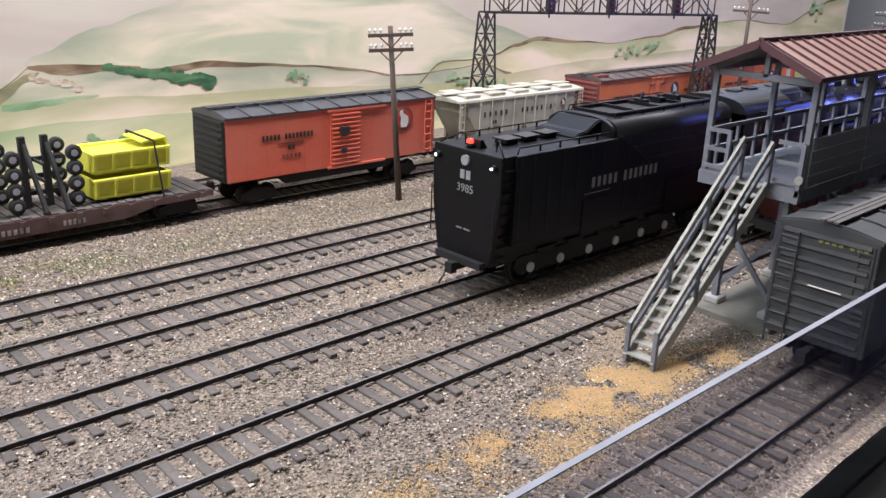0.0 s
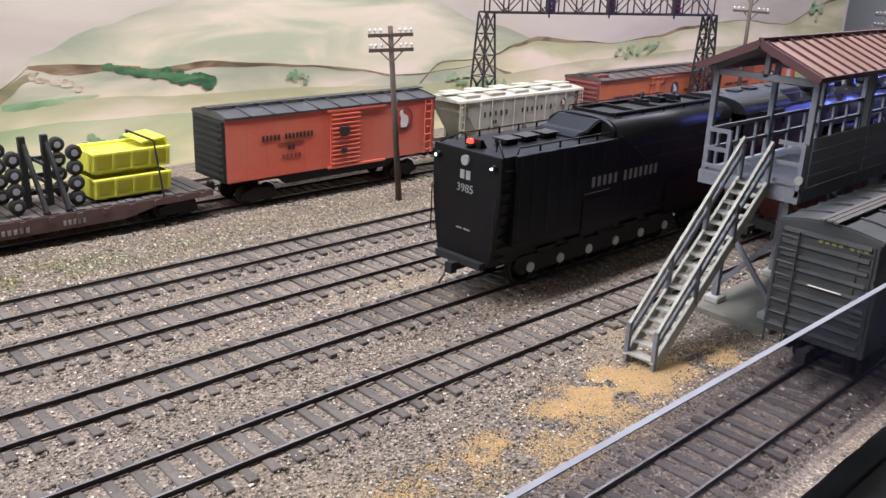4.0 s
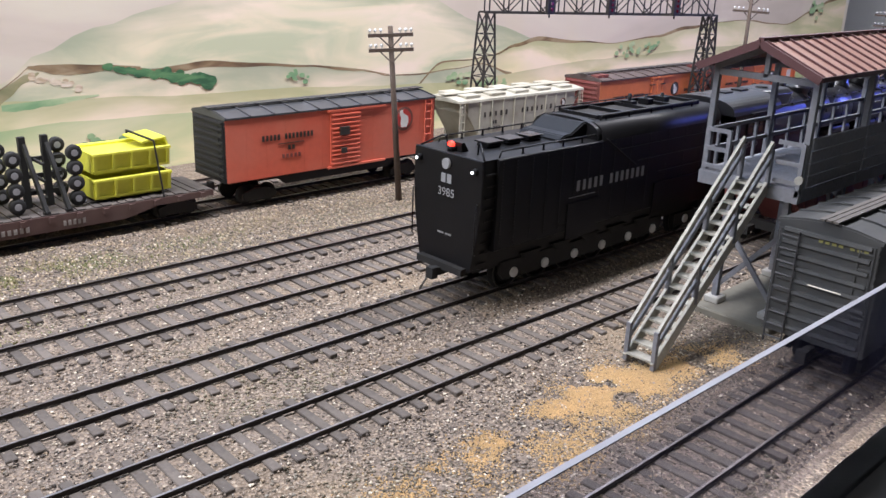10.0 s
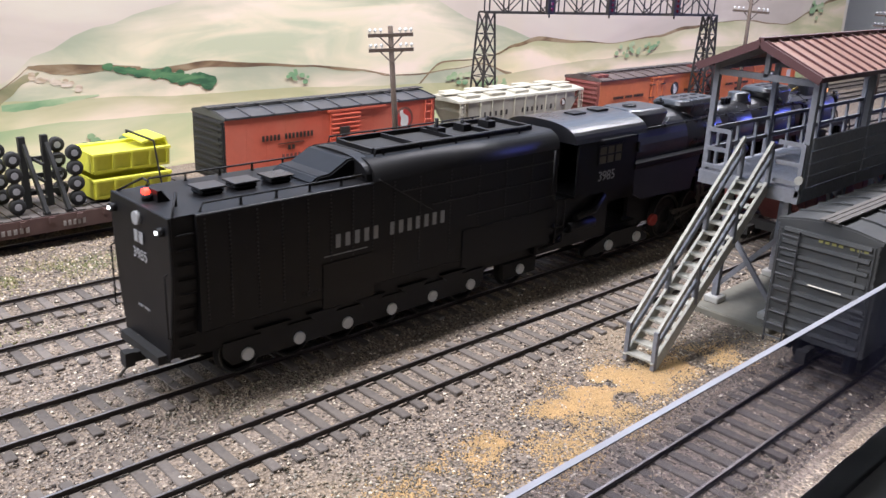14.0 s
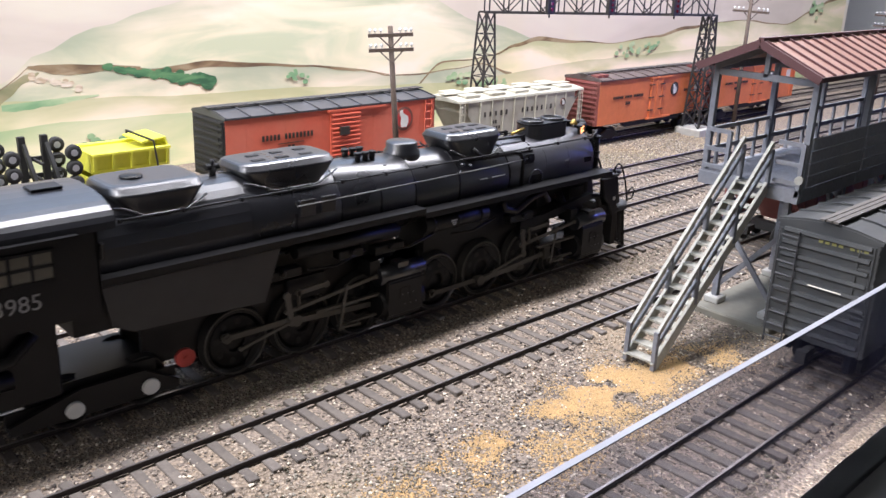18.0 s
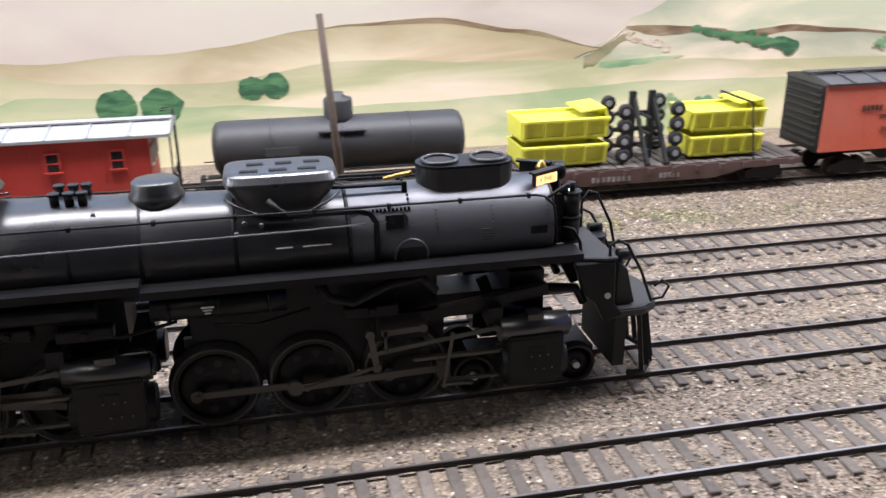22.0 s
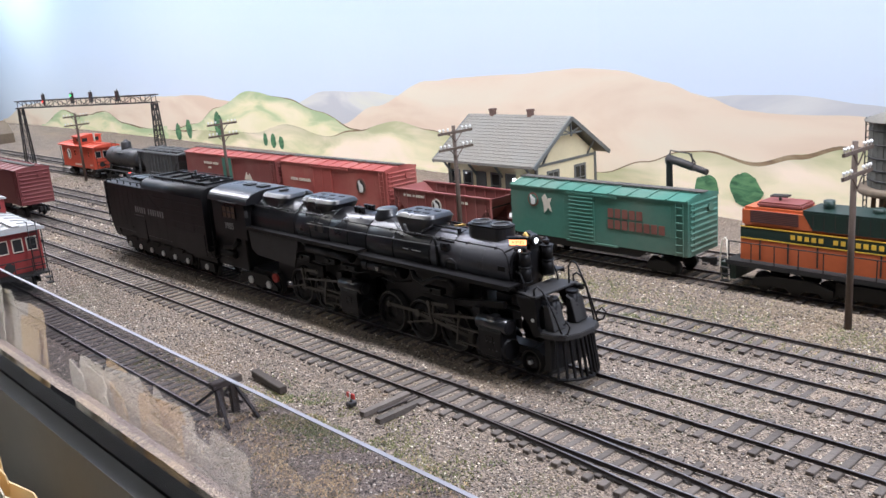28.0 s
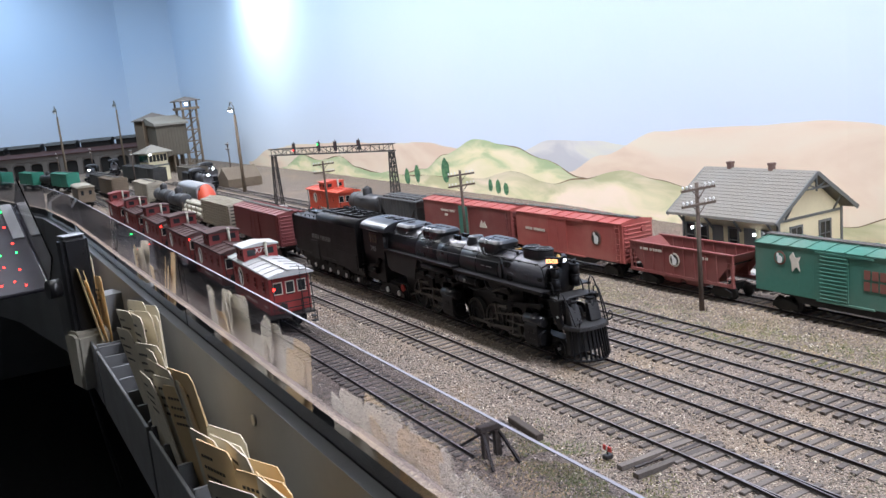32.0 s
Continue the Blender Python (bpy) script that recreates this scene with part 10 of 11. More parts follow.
def make_roundhouse():
    ob = thing("roundhouse", "long low brick roundhouse with open stall doors and clerestory", "roundhouse", pose(-3.66, 0.20, -0.006, 0, 0, -20) @ Matrix.Diagonal((1, 1, 0.9, 1)))
    y0, y1, top = -0.50, 0.40, 0.092
    bm = bms()
    box(bm, -0.26, -0.012, y0, y1, 0.0, top - 0.001)
    part("back_wall", bm, BRICK_DARK, ob)
    n = 15
    step = (y1 - y0) / n
    for i in range(n + 1):
        y = y0 + i * step
        bm = bms()
        box(bm, -0.011, 0.004, y - 0.009, y + 0.009, 0.0, top - 0.020)
        soften(bm, 0.0008)
        part("pier", bm, BRICK_WALL, ob)
        if i < n:
            bm = bms()
            pts = [(y + 0.009, top - 0.021)] + [(y + step / 2 + (step / 2 - 0.009) * math.cos(a), top - 0.040 + 0.012 * math.sin(a)) for a in np.linspace(math.pi, 0, 9)] + [(y + step - 0.009, top - 0.021)]
            prism(bm, pts, 0, -0.010, 0.003)
            part("arch", bm, BRICK_WALL, ob)
            # flat black sheet before the solid wall paints the shade inside a stall
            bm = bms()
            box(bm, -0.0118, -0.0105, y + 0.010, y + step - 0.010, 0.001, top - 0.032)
            part("stall_opening", bm, RUBBER, ob, "flat dark sheet standing in for a stall's shaded inside")
    bm = bms()
    box(bm, -0.012, 0.006, y0 - 0.005, y1 + 0.005, top - 0.020, top - 0.004)
    part("cornice", bm, BRICK_WALL, ob)
    bm = bms()
    prism(bm, [(0.013, top - 0.004), (0.013, top), (-0.13, top + 0.016), (-0.27, top + 0.010), (-0.27, top - 0.004)], 1, y0 - 0.008, y1 + 0.008)
    part("roof", bm, ROOF_DARK, ob)
    for i in range(7):
        a = y0 + 0.02 + i * 0.126
        bm = bms()
        box(bm, -0.17, -0.10, a, a + 0.105, top + 0.008, top + 0.034)
        part("clerestory", bm, TRUCK, ob, "dark glazed clerestory")
        bm = bms()
        arch_pts = [(-0.178, top + 0.034), (-0.092, top + 0.034), (-0.100, top + 0.042), (-0.135, top + 0.046), (-0.17, top + 0.042)]
        lo = [bm.verts.new((p[0], a - 0.004, p[1])) for p in arch_pts]
        hi = [bm.verts.new((p[0], a + 0.109, p[1])) for p in arch_pts]
        bm.faces.new(lo[::-1])
        bm.faces.new(hi)
        for j in range(5):
            bm.faces.new((lo[j], lo[(j + 1) % 5], hi[(j + 1) % 5], hi[j]))
        part("clerestory_roof", bm, CAR_DGREY, ob)
    return ob


make_roundhouse()


def hip_roof(name, bm_mat, ob, x0, x1, y0, y1, z, rise, over):
    bm = bms()
    cx, cy = (x0 + x1) / 2, (y0 + y1) / 2
    base = [bm.verts.new(p) for p in ((x0 - over, y0 - over, z), (x1 + over, y0 - over, z), (x1 + over, y1 + over, z), (x0 - over, y1 + over, z))]
    low = [bm.verts.new((v.co.x, v.co.y, z - 0.003)) for v in base]
    tip = bm.verts.new((cx, cy, z + rise))
    for i in range(4):
        bm.faces.new((base[i], base[(i + 1) % 4], tip))
        bm.faces.new((low[i], low[(i + 1) % 4], base[(i + 1) % 4], base[i]))
    bm.faces.new(low[::-1])
    return part(name, bm, bm_mat, ob)


def make_switch_tower():
    ob = thing("switch_tower", "two-storey cream switch tower with a hipped grey roof", "signal tower", pose(-2.78, 0.455, -0.004, 0, 0, 12) @ Matrix.Diagonal((0.82, 0.82, 0.84, 1)))
    bm = bms()
    box(bm, -0.042, 0.042, -0.036, 0.036, 0, 0.052)
    part("lower_wall", bm, PLASTER, ob)
    bm = bms()
    box(bm, -0.040, 0.040, -0.034, 0.034, 0.052, 0.094)
    part("upper_wall", bm, PLASTER, ob)
    bm = bms()
    box(bm, -0.044, 0.044, -0.038, 0.038, 0.050, 0.055)
    part("belt_course", bm, TRIM_GREY, ob)
    hip_roof("roof", SHINGLE, ob, -0.04, 0.04, -0.034, 0.034, 0.097, 0.026, 0.016)
    for k in range(5):
        y = -0.026 + k * 0.013
        bm = bms()
        box(bm, 0.0395, 0.0412, y - 0.0052, y + 0.0052, 0.066, 0.089)
        part("window", bm, GLASS, ob)
    for k in range(5):
        x = -0.031 + k * 0.0155
        bm = bms()
        box(bm, x - 0.0062, x + 0.0062, -0.0352, -0.0338, 0.066, 0.089)
        part("window", bm, GLASS, ob)
    for y in (-0.018, 0.016):
        bm = bms()
        box(bm, 0.0415, 0.0432, y - 0.006, y + 0.006, 0.015, 0.040)
        part("lower_window", bm, GLASS, ob)
    bm = bms()
    rod(bm, (0.050, -0.030, 0.090), (0.050, -0.030, 0.094), 0.003, 10)
    part("eave_lamp", bm, LAMP_WHITE, ob, "lit lamp at the eave")
    return ob


make_switch_tower()


TIMBER_TAN = paint("tan_boards", (0.105, 0.090, 0.068), 0.85, spread=0.25, bump=0.3, dirt=(0.075, 0.065, 0.055))


def make_coaling_tower():
    ob = thing("coaling_tower", "tall brown timber coaling tower with a hoist head", "coaling tower", pose(-3.08, 0.545, -0.004, 0, 0, 10))
    bm = bms()
    box(bm, -0.085, -0.010, -0.050, 0.050, 0.0, 0.170)
    main = part("bin", bm, TIMBER_BROWN, ob)
    for k in range(10):
        y = -0.045 + k * 0.01
        bm = bms()
        box(bm, -0.0105, -0.0085, y - 0.0008, y + 0.0008, 0.0, 0.170)
        part("batten", bm, TIMBER_BROWN, main)
    hip_roof("bin_roof", BRICK_WALL, ob, -0.085, -0.010, -0.05, 0.05, 0.172, 0.022, 0.006)
    bm = bms()
    box(bm, -0.009, 0.066, -0.040, 0.060, 0.055, 0.155)
    front_bin = part("front_bin", bm, TIMBER_TAN, ob)
    for k in range(11):
        y = -0.039 + k * 0.0098
        bm = bms()
        box(bm, 0.0655, 0.0672, y - 0.0008, y + 0.0008, 0.055, 0.155)
        part("batten", bm, TIMBER_TAN, front_bin)
    bm = bms()
    prism(bm, [(-0.010, 0.155), (0.074, 0.150), (0.074, 0.156), (-0.010, 0.180)], 1, -0.045, 0.066)
    part("shed_roof", bm, SHINGLE, ob)
    for x in (0.0, 0.06):
        for y in (-0.036, 0.010, 0.056):
            stick("leg", (x, y, 0.0), (x, y, 0.055), 0.005, 0.005, TIMBER_BROWN, ob)
    # hoist tower behind
    for x in (-0.005, 0.045):
        for y in (0.065, 0.110):
            stick("hoist_post", (x, y, 0), (x, y, 0.200), 0.006, 0.006, TIMBER_BROWN, ob)
    for k in range(5):
        z = 0.02 + 0.036 * k
        stick("hoist_brace", (0.045, 0.065, z), (0.045, 0.110, z + 0.034), 0.003, 0.003, TIMBER_BROWN, ob)
        stick("hoist_girt", (0.045, 0.062, z), (0.045, 0.113, z), 0.004, 0.004, TIMBER_BROWN, ob)
    bm = bms()
    box(bm, -0.012, 0.052, 0.056, 0.120, 0.192, 0.200)
    part("hoist_deck", bm, TIMBER_BROWN, ob)
    hip_roof("hoist_roof", BRICK_WALL, ob, -0.008, 0.048, 0.060, 0.116, 0.222, 0.012, 0.008)
    for x in (-0.006, 0.046):
        for y in (0.062, 0.114):
            stick("hoist_stub", (x, y, 0.200), (x, y, 0.220), 0.005, 0.005, TIMBER_BROWN, ob)
    bm = bms()
    rod(bm, (0.055, 0.075, 0.206), (0.055, 0.075, 0.213), 0.005, 12)
    part("flood_lamp", bm, LAMP_WHITE, ob, "lit flood lamp")
    return ob


make_coaling_tower()
bm = bms()
prism(bm, [(-0.045, 0.0), (0.045, 0.0), (0.045, 0.020), (0.0, 0.046), (-0.045, 0.020)], 1, -0.04, 0.04)
solid("sand_shed", bm, TIMBER_BROWN, "low brown timber sand shed with a gabled roof", "shed", at=pose(-2.24, 0.545, -0.004))
GREENCAR = paint("green_car", (0.03, 0.22, 0.15), 0.6, bump=0.04, dirt=(0.06, 0.25, 0.18))
for x, y, mat, words in ((-2.78, 0.215, GREENCAR, "green boxcar on the near yard track"), (-3.05, 0.150, GREENCAR, "green boxcar near the layout edge"), (-3.30, 0.080, GREENCAR, "green boxcar before the roundhouse"), (-2.50, 0.275, CAR_DGREY, "dark grey boxcar in the far yard"), (-2.52, 0.400, CAR_DGREY, "dark grey boxcar before the sand shed"), (-2.70, 0.395, CAR_BLACK, "sooty black boxcar before the switch tower"), (-2.34, 0.460, TIMBER_TAN, "dull tan boxcar on the back track"), (-2.30, 0.270, TIMBER_BROWN, "dull brown boxcar in the far yard")):
    car, hf, h = make_boxcar(words, x, y, 0.150, mat, mat, mat, ribbed=False)
    car.matrix_basis = pose(x, y, 0, 0, 0, 10 if x < -2.6 else 3)
make_tank_car("black tank car beside the green boxcars", -2.92, 0.19, CAR_BLACK, 0.10).matrix_basis = pose(-2.915, 0.185, 0, 0, 0, 12)
for x, y in ((-2.55, 0.36), (-2.95, 0.22), (-3.1, 0.33), (-2.25, 0.53)):
    telegraph_pole(x, y, 0.10)


def make_wagon(x, y):
    ob = thing("outfit_car", "olive wooden outfit car with a flat tan roof", "work car", pose(x, y, 0), "cars of the yard")
    bm = bms()
    box(bm, -0.055, 0.055, -0.0165, 0.0165, 0.0125, 0.0440)
    part("body", bm, TIMBER_BROWN, ob)
    bm = bms()
    arch(bm, -0.060, 0.060, 0.0185, 0.0435, 0.0485, None, 10, 2.2)
    part("roof", bm, STOCK_GREY, ob)
    for yy in (-0.008, 0.008):
        bm = bms()
        box(bm, 0.0546, 0.0556, yy - 0.003, yy + 0.003, 0.0280, 0.0370)
        part("end_window", bm, GLASS, ob)
    for d in (-1, 1):
        make_truck(ob, d * 0.036)
    return ob


make_wagon(-2.22, 0.195)

# ---- card boxes, cards and hardware on the fascia ----
MANILA = paint("manila_card", (0.72, 0.52, 0.27), 0.75, spread=0.06, bump=0.02, dirt=(0.5, 0.38, 0.18), dirt_amount=0.3, objrand=0.12)
PALE_CARD = paint("pale_card", (0.66, 0.60, 0.46), 0.75, spread=0.05, bump=0.02, objrand=0.1)
BOX_GREY = paint("grey_card_box", (0.17, 0.175, 0.18), 0.5, bump=0.06, dirt=(0.12, 0.12, 0.12))
SCREW = paint("zinc_screw", (0.4, 0.38, 0.34), 0.35, metal=0.9, bump=0.02)
PLASTIC = paint("black_plastic", (0.012, 0.012, 0.013), 0.3, bump=0.02)


def make_card_box(x0, x1, cells, z=-0.100):
    ob = thing("card_box", "grey painted pocket box for car cards on the fascia", "card box")
    bm = bms()
    box(bm, x0, x1, 0.0815, 0.0845, z - 0.075, z)
    soften(bm, 0.0006)
    part("front_board", bm, BOX_GREY, ob)
    bm = bms()
    box(bm, x0, x1, 0.0848, 0.1305, z - 0.078, z - 0.074)
    part("bottom_board", bm, BOX_GREY, ob)
    for i in range(cells + 1):
        x = x0 + 0.0015 + (x1 - x0 - 0.003) * i / cells
        bm = bms()
        box(bm, x - 0.0015, x + 0.0015, 0.0848, 0.1305, z - 0.0735, z + 0.004)
        part("divider", bm, BOX_GREY, ob)
    return ob


for x0, x1, cells in ((-1.62, -1.33, 5), (-1.318, -0.995, 6), (-0.983, -0.66, 6), (-0.648, -0.43, 4)):
    make_card_box(x0, x1, cells)


def card(x, y, z_top, turn, lean, width=0.060, height=0.098, pale=False):
    """A car card standing in its pocket."""
    ob = thing("car_card", "pale printed car card standing in its pocket" if pale else "manila car card standing in a pocket", "card", pose(x, y, z_top - height, lean, -6, turn), "car cards")
    bm = bms()
    w = width / 2
    prism(bm, [(-w, 0), (w, 0), (w, height - 0.006), (w - 0.006, height), (-w + 0.004, height), (-w, height - 0.004)], 1, -0.0004, 0.0004)
    part("card", bm, PALE_CARD if pale else MANILA, ob)
    bm = bms()
    for r, n in ((0.012, 4), (0.020, 7), (0.027, 5), (0.034, 6)):
        for k in range(n):
            box(bm, -w + 0.006 + k * 0.005, -w + 0.0095 + k * 0.005, -0.0006, -0.00045, height - r, height - r + 0.0022)
    tagged(part("small_print", bm, INK, ob, "rows of small printed bars"), kind="stuff")
    return ob


rng = random.Random(77)
for gx, n, top, lean0 in ((-1.54, 5, -0.004, 2), (-1.42, 5, -0.008, 5), (-1.08, 8, -0.006, 3), (-0.965, 6, -0.018, 5), (-0.88, 5, -0.018, 4), (-0.76, 6, -0.030, 4), (-0.69, 5, -0.030, 4), (-0.635, 3, -0.026, 4), (-0.585, 4, -0.024, 3)):
    for k in range(n):
        card(gx + k * 0.0095, 0.102 + rng.uniform(-0.007, 0.006), top + rng.uniform(-0.016, 0.006), 7 + rng.uniform(-9, 9), lean0 + rng.uniform(-6, 6), pale=rng.random() < 0.55)
for x, z in ((-0.80, -0.048), (-1.30, -0.048)):
    bm = bms()
    lathe(bm, [(0.0042, -0.0012), (0.0042, 0.0), (0.0020, 0.0001)][::-1], (x, 0.1309, z), "y", 16)
    solid("screw", bm, SCREW, "round zinc screw in the grey fascia", "screw")


POUCH = paint("pale_cloth", (0.36, 0.34, 0.28), 0.9, spread=0.15, bump=0.3)


def make_throttle():
    ob = thing("throttle", "black handheld throttle hanging in its holder on the fascia", "throttle", pose(-1.40, 0.083, -0.102, 0, 0, 12))
    bm = bms()
    box(bm, -0.013, 0.013, -0.017, 0.017, 0.0, 0.138)
    soften(bm, 0.005, 3)
    part("body", bm, PLASTIC, ob)
    bm = bms()
    rod(bm, (0.002, -0.024, 0.075), (0.002, -0.040, 0.075), 0.012, 18)
    part("knob", bm, PLASTIC, ob)
    bm = bms()
    box(bm, -0.011, 0.011, -0.014, 0.014, 0.1382, 0.1400)
    soften(bm, 0.0006)
    part("top_plate", bm, SILVER, ob, "pale worn top of the throttle")
    bm = bms()
    prism(bm, [(-0.020, -0.062), (0.020, -0.062), (0.026, 0.012), (0.012, 0.016), (-0.010, 0.014), (-0.024, 0.010)], 1, -0.023, 0.023)
    soften(bm, 0.004, 2)
    part("pouch", bm, POUCH, ob, "pale cloth pouch holding the throttle")
    bm = bms()
    box(bm, -0.018, 0.018, 0.024, 0.047, 0.01, 0.055)
    part("holder", bm, BOX_GREY, ob, "grey holder bracket")
    bm = bms()
    tube(bm, [(0, -0.01, 0.002), (0.0, -0.012, -0.05), (0.01, -0.006, -0.12), (0.03, 0.0, -0.20)], 0.0024, 8)
    part("cord", bm, PLASTIC, ob)
    return ob


make_throttle()


PANEL_DARK = paint("dark_panel", (0.035, 0.035, 0.045), 0.45, bump=0.03, dirt=(0.06, 0.06, 0.07))


def make_control_panel():
    ob = thing("control_panel", "grey sloping control panel with red and green indicator lamps", "control panel", pose(-2.0, 0.010, -0.040, 0, 42, 10))
    bm = bms()
    box(bm, -0.11, 0.11, -0.10, 0.055, -0.010, 0.0)
    soften(bm, 0.002)
    part("panel", bm, PANEL_DARK, ob)
    r2 = random.Random(5)
    for k in range(30):
        x, y = -0.085 + 0.034 * (k % 6) + r2.uniform(-0.010, 0.010), -0.07 + 0.024 * (k // 6) + r2.uniform(-0.007, 0.007)
        bm = bms()
        lathe(bm, [(0.0020, 0), (0.0019, 0.0012), (0.0010, 0.0022)], (x, y, 0), "z", 10)
        part("indicator_lamp", bm, LAMP_RED if k % 3 else LAMP_GREEN, ob, "small lit indicator lamp")
    bm = bms()
    box(bm, -0.105, 0.105, 0.056, 0.059, -0.006, 0.075)
    part("clear_shield", bm, PLEXI, ob, "clear plastic shield")
    bm = bms()
    box(bm, -0.11, -0.02, 0.030, 0.050, 0.001, 0.004)
    part("name_plate", bm, SILVER, ob, "pale plate")
    return ob


make_control_panel()

# ---- the room round the layout ----
ROOM = paint("room_wall", (0.26, 0.26, 0.25), 0.85, spread=0.05, scale=40, bump=0.05, dirt=(0.2, 0.2, 0.19), dirt_scale=3)
PALE_WALL = paint("pale_wall", (0.75, 0.77, 0.76), 0.85, spread=0.05, scale=40, bump=0.05, dirt=(0.45, 0.46, 0.45), dirt_scale=3)
CARPET = paint("dark_carpet", (0.03, 0.03, 0.032), 0.95, spread=0.3, bump=0.5)
CEILING = paint("ceiling_paint", (0.35, 0.35, 0.34), 0.9, spread=0.04, bump=0.05)
for name, dims, mat, words in (("floor", (-5.2, 1.72, -2.2, 1.5, -1.14, -1.10), CARPET, "dark carpet floor of the aisle"), ("ceiling", (-5.2, 1.72, -2.2, 1.5, 1.40, 1.44), CEILING, "plain grey ceiling above the layout"), ("wall_south", (-5.2, 1.72, -2.24, -2.2, -1.1, 1.4), ROOM, "plain dark grey room wall"), ("wall_north", (-5.2, 1.72, 1.5, 1.54, -1.1, 1.4), ROOM, "plain dark grey room wall behind the layout"), ("wall_west", (-5.24, -5.2, -2.2, 1.5, -1.1, 1.4), ROOM, "plain dark grey room wall"), ("wall_east", (1.72, 1.76, -2.2, 1.5, -1.1, 1.4), PALE_WALL, "plain grey room wall beyond the layout")):
    bm = bms()
    box(bm, *dims)
    solid(name, bm, mat, words, name.split("_")[0], kind="structure")
# unseen pleated sheet, added so that the acrylic guard reflects dark blue
bm = bms()
prev = None
for i in range(120):
    y = -2.15 + i * 2.2 / 119
    x = 1.68 + 0.012 * math.sin(i * 1.3)
    now = [bm.verts.new((x, y, -1.09)), bm.verts.new((x, y, -0.06))]
    if prev:
        bm.faces.new((prev[0], now[0], now[1], prev[1]))
    prev = now
REFLECTED_NAVY = paint("reflected_navy", (0.012, 0.013, 0.045), 0.9, spread=0.2, bump=0.1)
solid("curtain", bm, REFLECTED_NAVY, "unseen dark blue sheet added for the guard panel's reflection", "curtain", kind="structure").modifiers.new("thickness", "SOLIDIFY").thickness = 0.003
# ---- loose gravel and grass ----
def stone_material():
    m = bpy.data.materials.new("gravel_stones")
    m.use_nodes = True
    n, l = m.node_tree.nodes, m.node_tree.links
    b = n["Principled BSDF"]
    geo = n.new("ShaderNodeNewGeometry")
    ramp = n.new("ShaderNodeValToRGB")
    ramp.color_ramp.interpolation = "CONSTANT"
    e = ramp.color_ramp.elements
    e[0].position, e[0].color = 0.0, (0.045, 0.037, 0.031, 1)
    e[1].position, e[1].color = 0.91, (0.70, 0.62, 0.50, 1)
    for pos, col in ((0.12, (0.098, 0.080, 0.069)), (0.28, (0.178, 0.149, 0.120)), (0.46, (0.258, 0.215, 0.175)), (0.60, (0.31, 0.235, 0.165)), (0.70, (0.24, 0.218, 0.185)), (0.80, (0.39, 0.33, 0.275))):
        x = e.new(pos)
        x.color = (*col, 1)
    l.new(geo.outputs["Random Per Island"], ramp.inputs[0])
    co = n.new("ShaderNodeTexCoord")
    out = ramp.outputs[0]
    for scale, low, high, amount, tint in ((11.0, 0.50, 0.68, 0.60, (0.20, 0.185, 0.110)), (17.0, 0.58, 0.74, 0.50, (0.40, 0.28, 0.16))):
        patch = n.new("ShaderNodeTexNoise")
        patch.inputs["Scale"].default_value, patch.inputs["Detail"].default_value = scale, 7
        l.new(co.outputs["Object"], patch.inputs["Vector"])
        r = n.new("ShaderNodeMapRange")
        r.inputs[1].default_value, r.inputs[2].default_value, r.inputs[4].default_value = low, high, amount
        l.new(patch.outputs[0], r.inputs[0])
        mix = n.new("ShaderNodeMix")
        mix.data_type = "RGBA"
        mix.inputs[7].default_value = (*tint, 1)
        l.new(r.outputs[0], mix.inputs[0])
        l.new(out, mix.inputs[6])
        out = mix.outputs[2]
    l.new(out, b.inputs["Base Color"])
    b.inputs["Roughness"].default_value = 0.9
    return m


STONES = stone_material()


SAND = paint("tan_gravel", (0.36, 0.28, 0.19), 0.9, spread=0.2, bump=0.0, dirt=(0.26, 0.24, 0.13), dirt_amount=0.6, dirt_scale=25, island=0.4)


def rails_near():
    """The y of each rail, by track, with the stretch that it covers."""
    out = []
    for name, c in TRACKS.items():
        out.append((name, c, SPANS[name]))
    return out


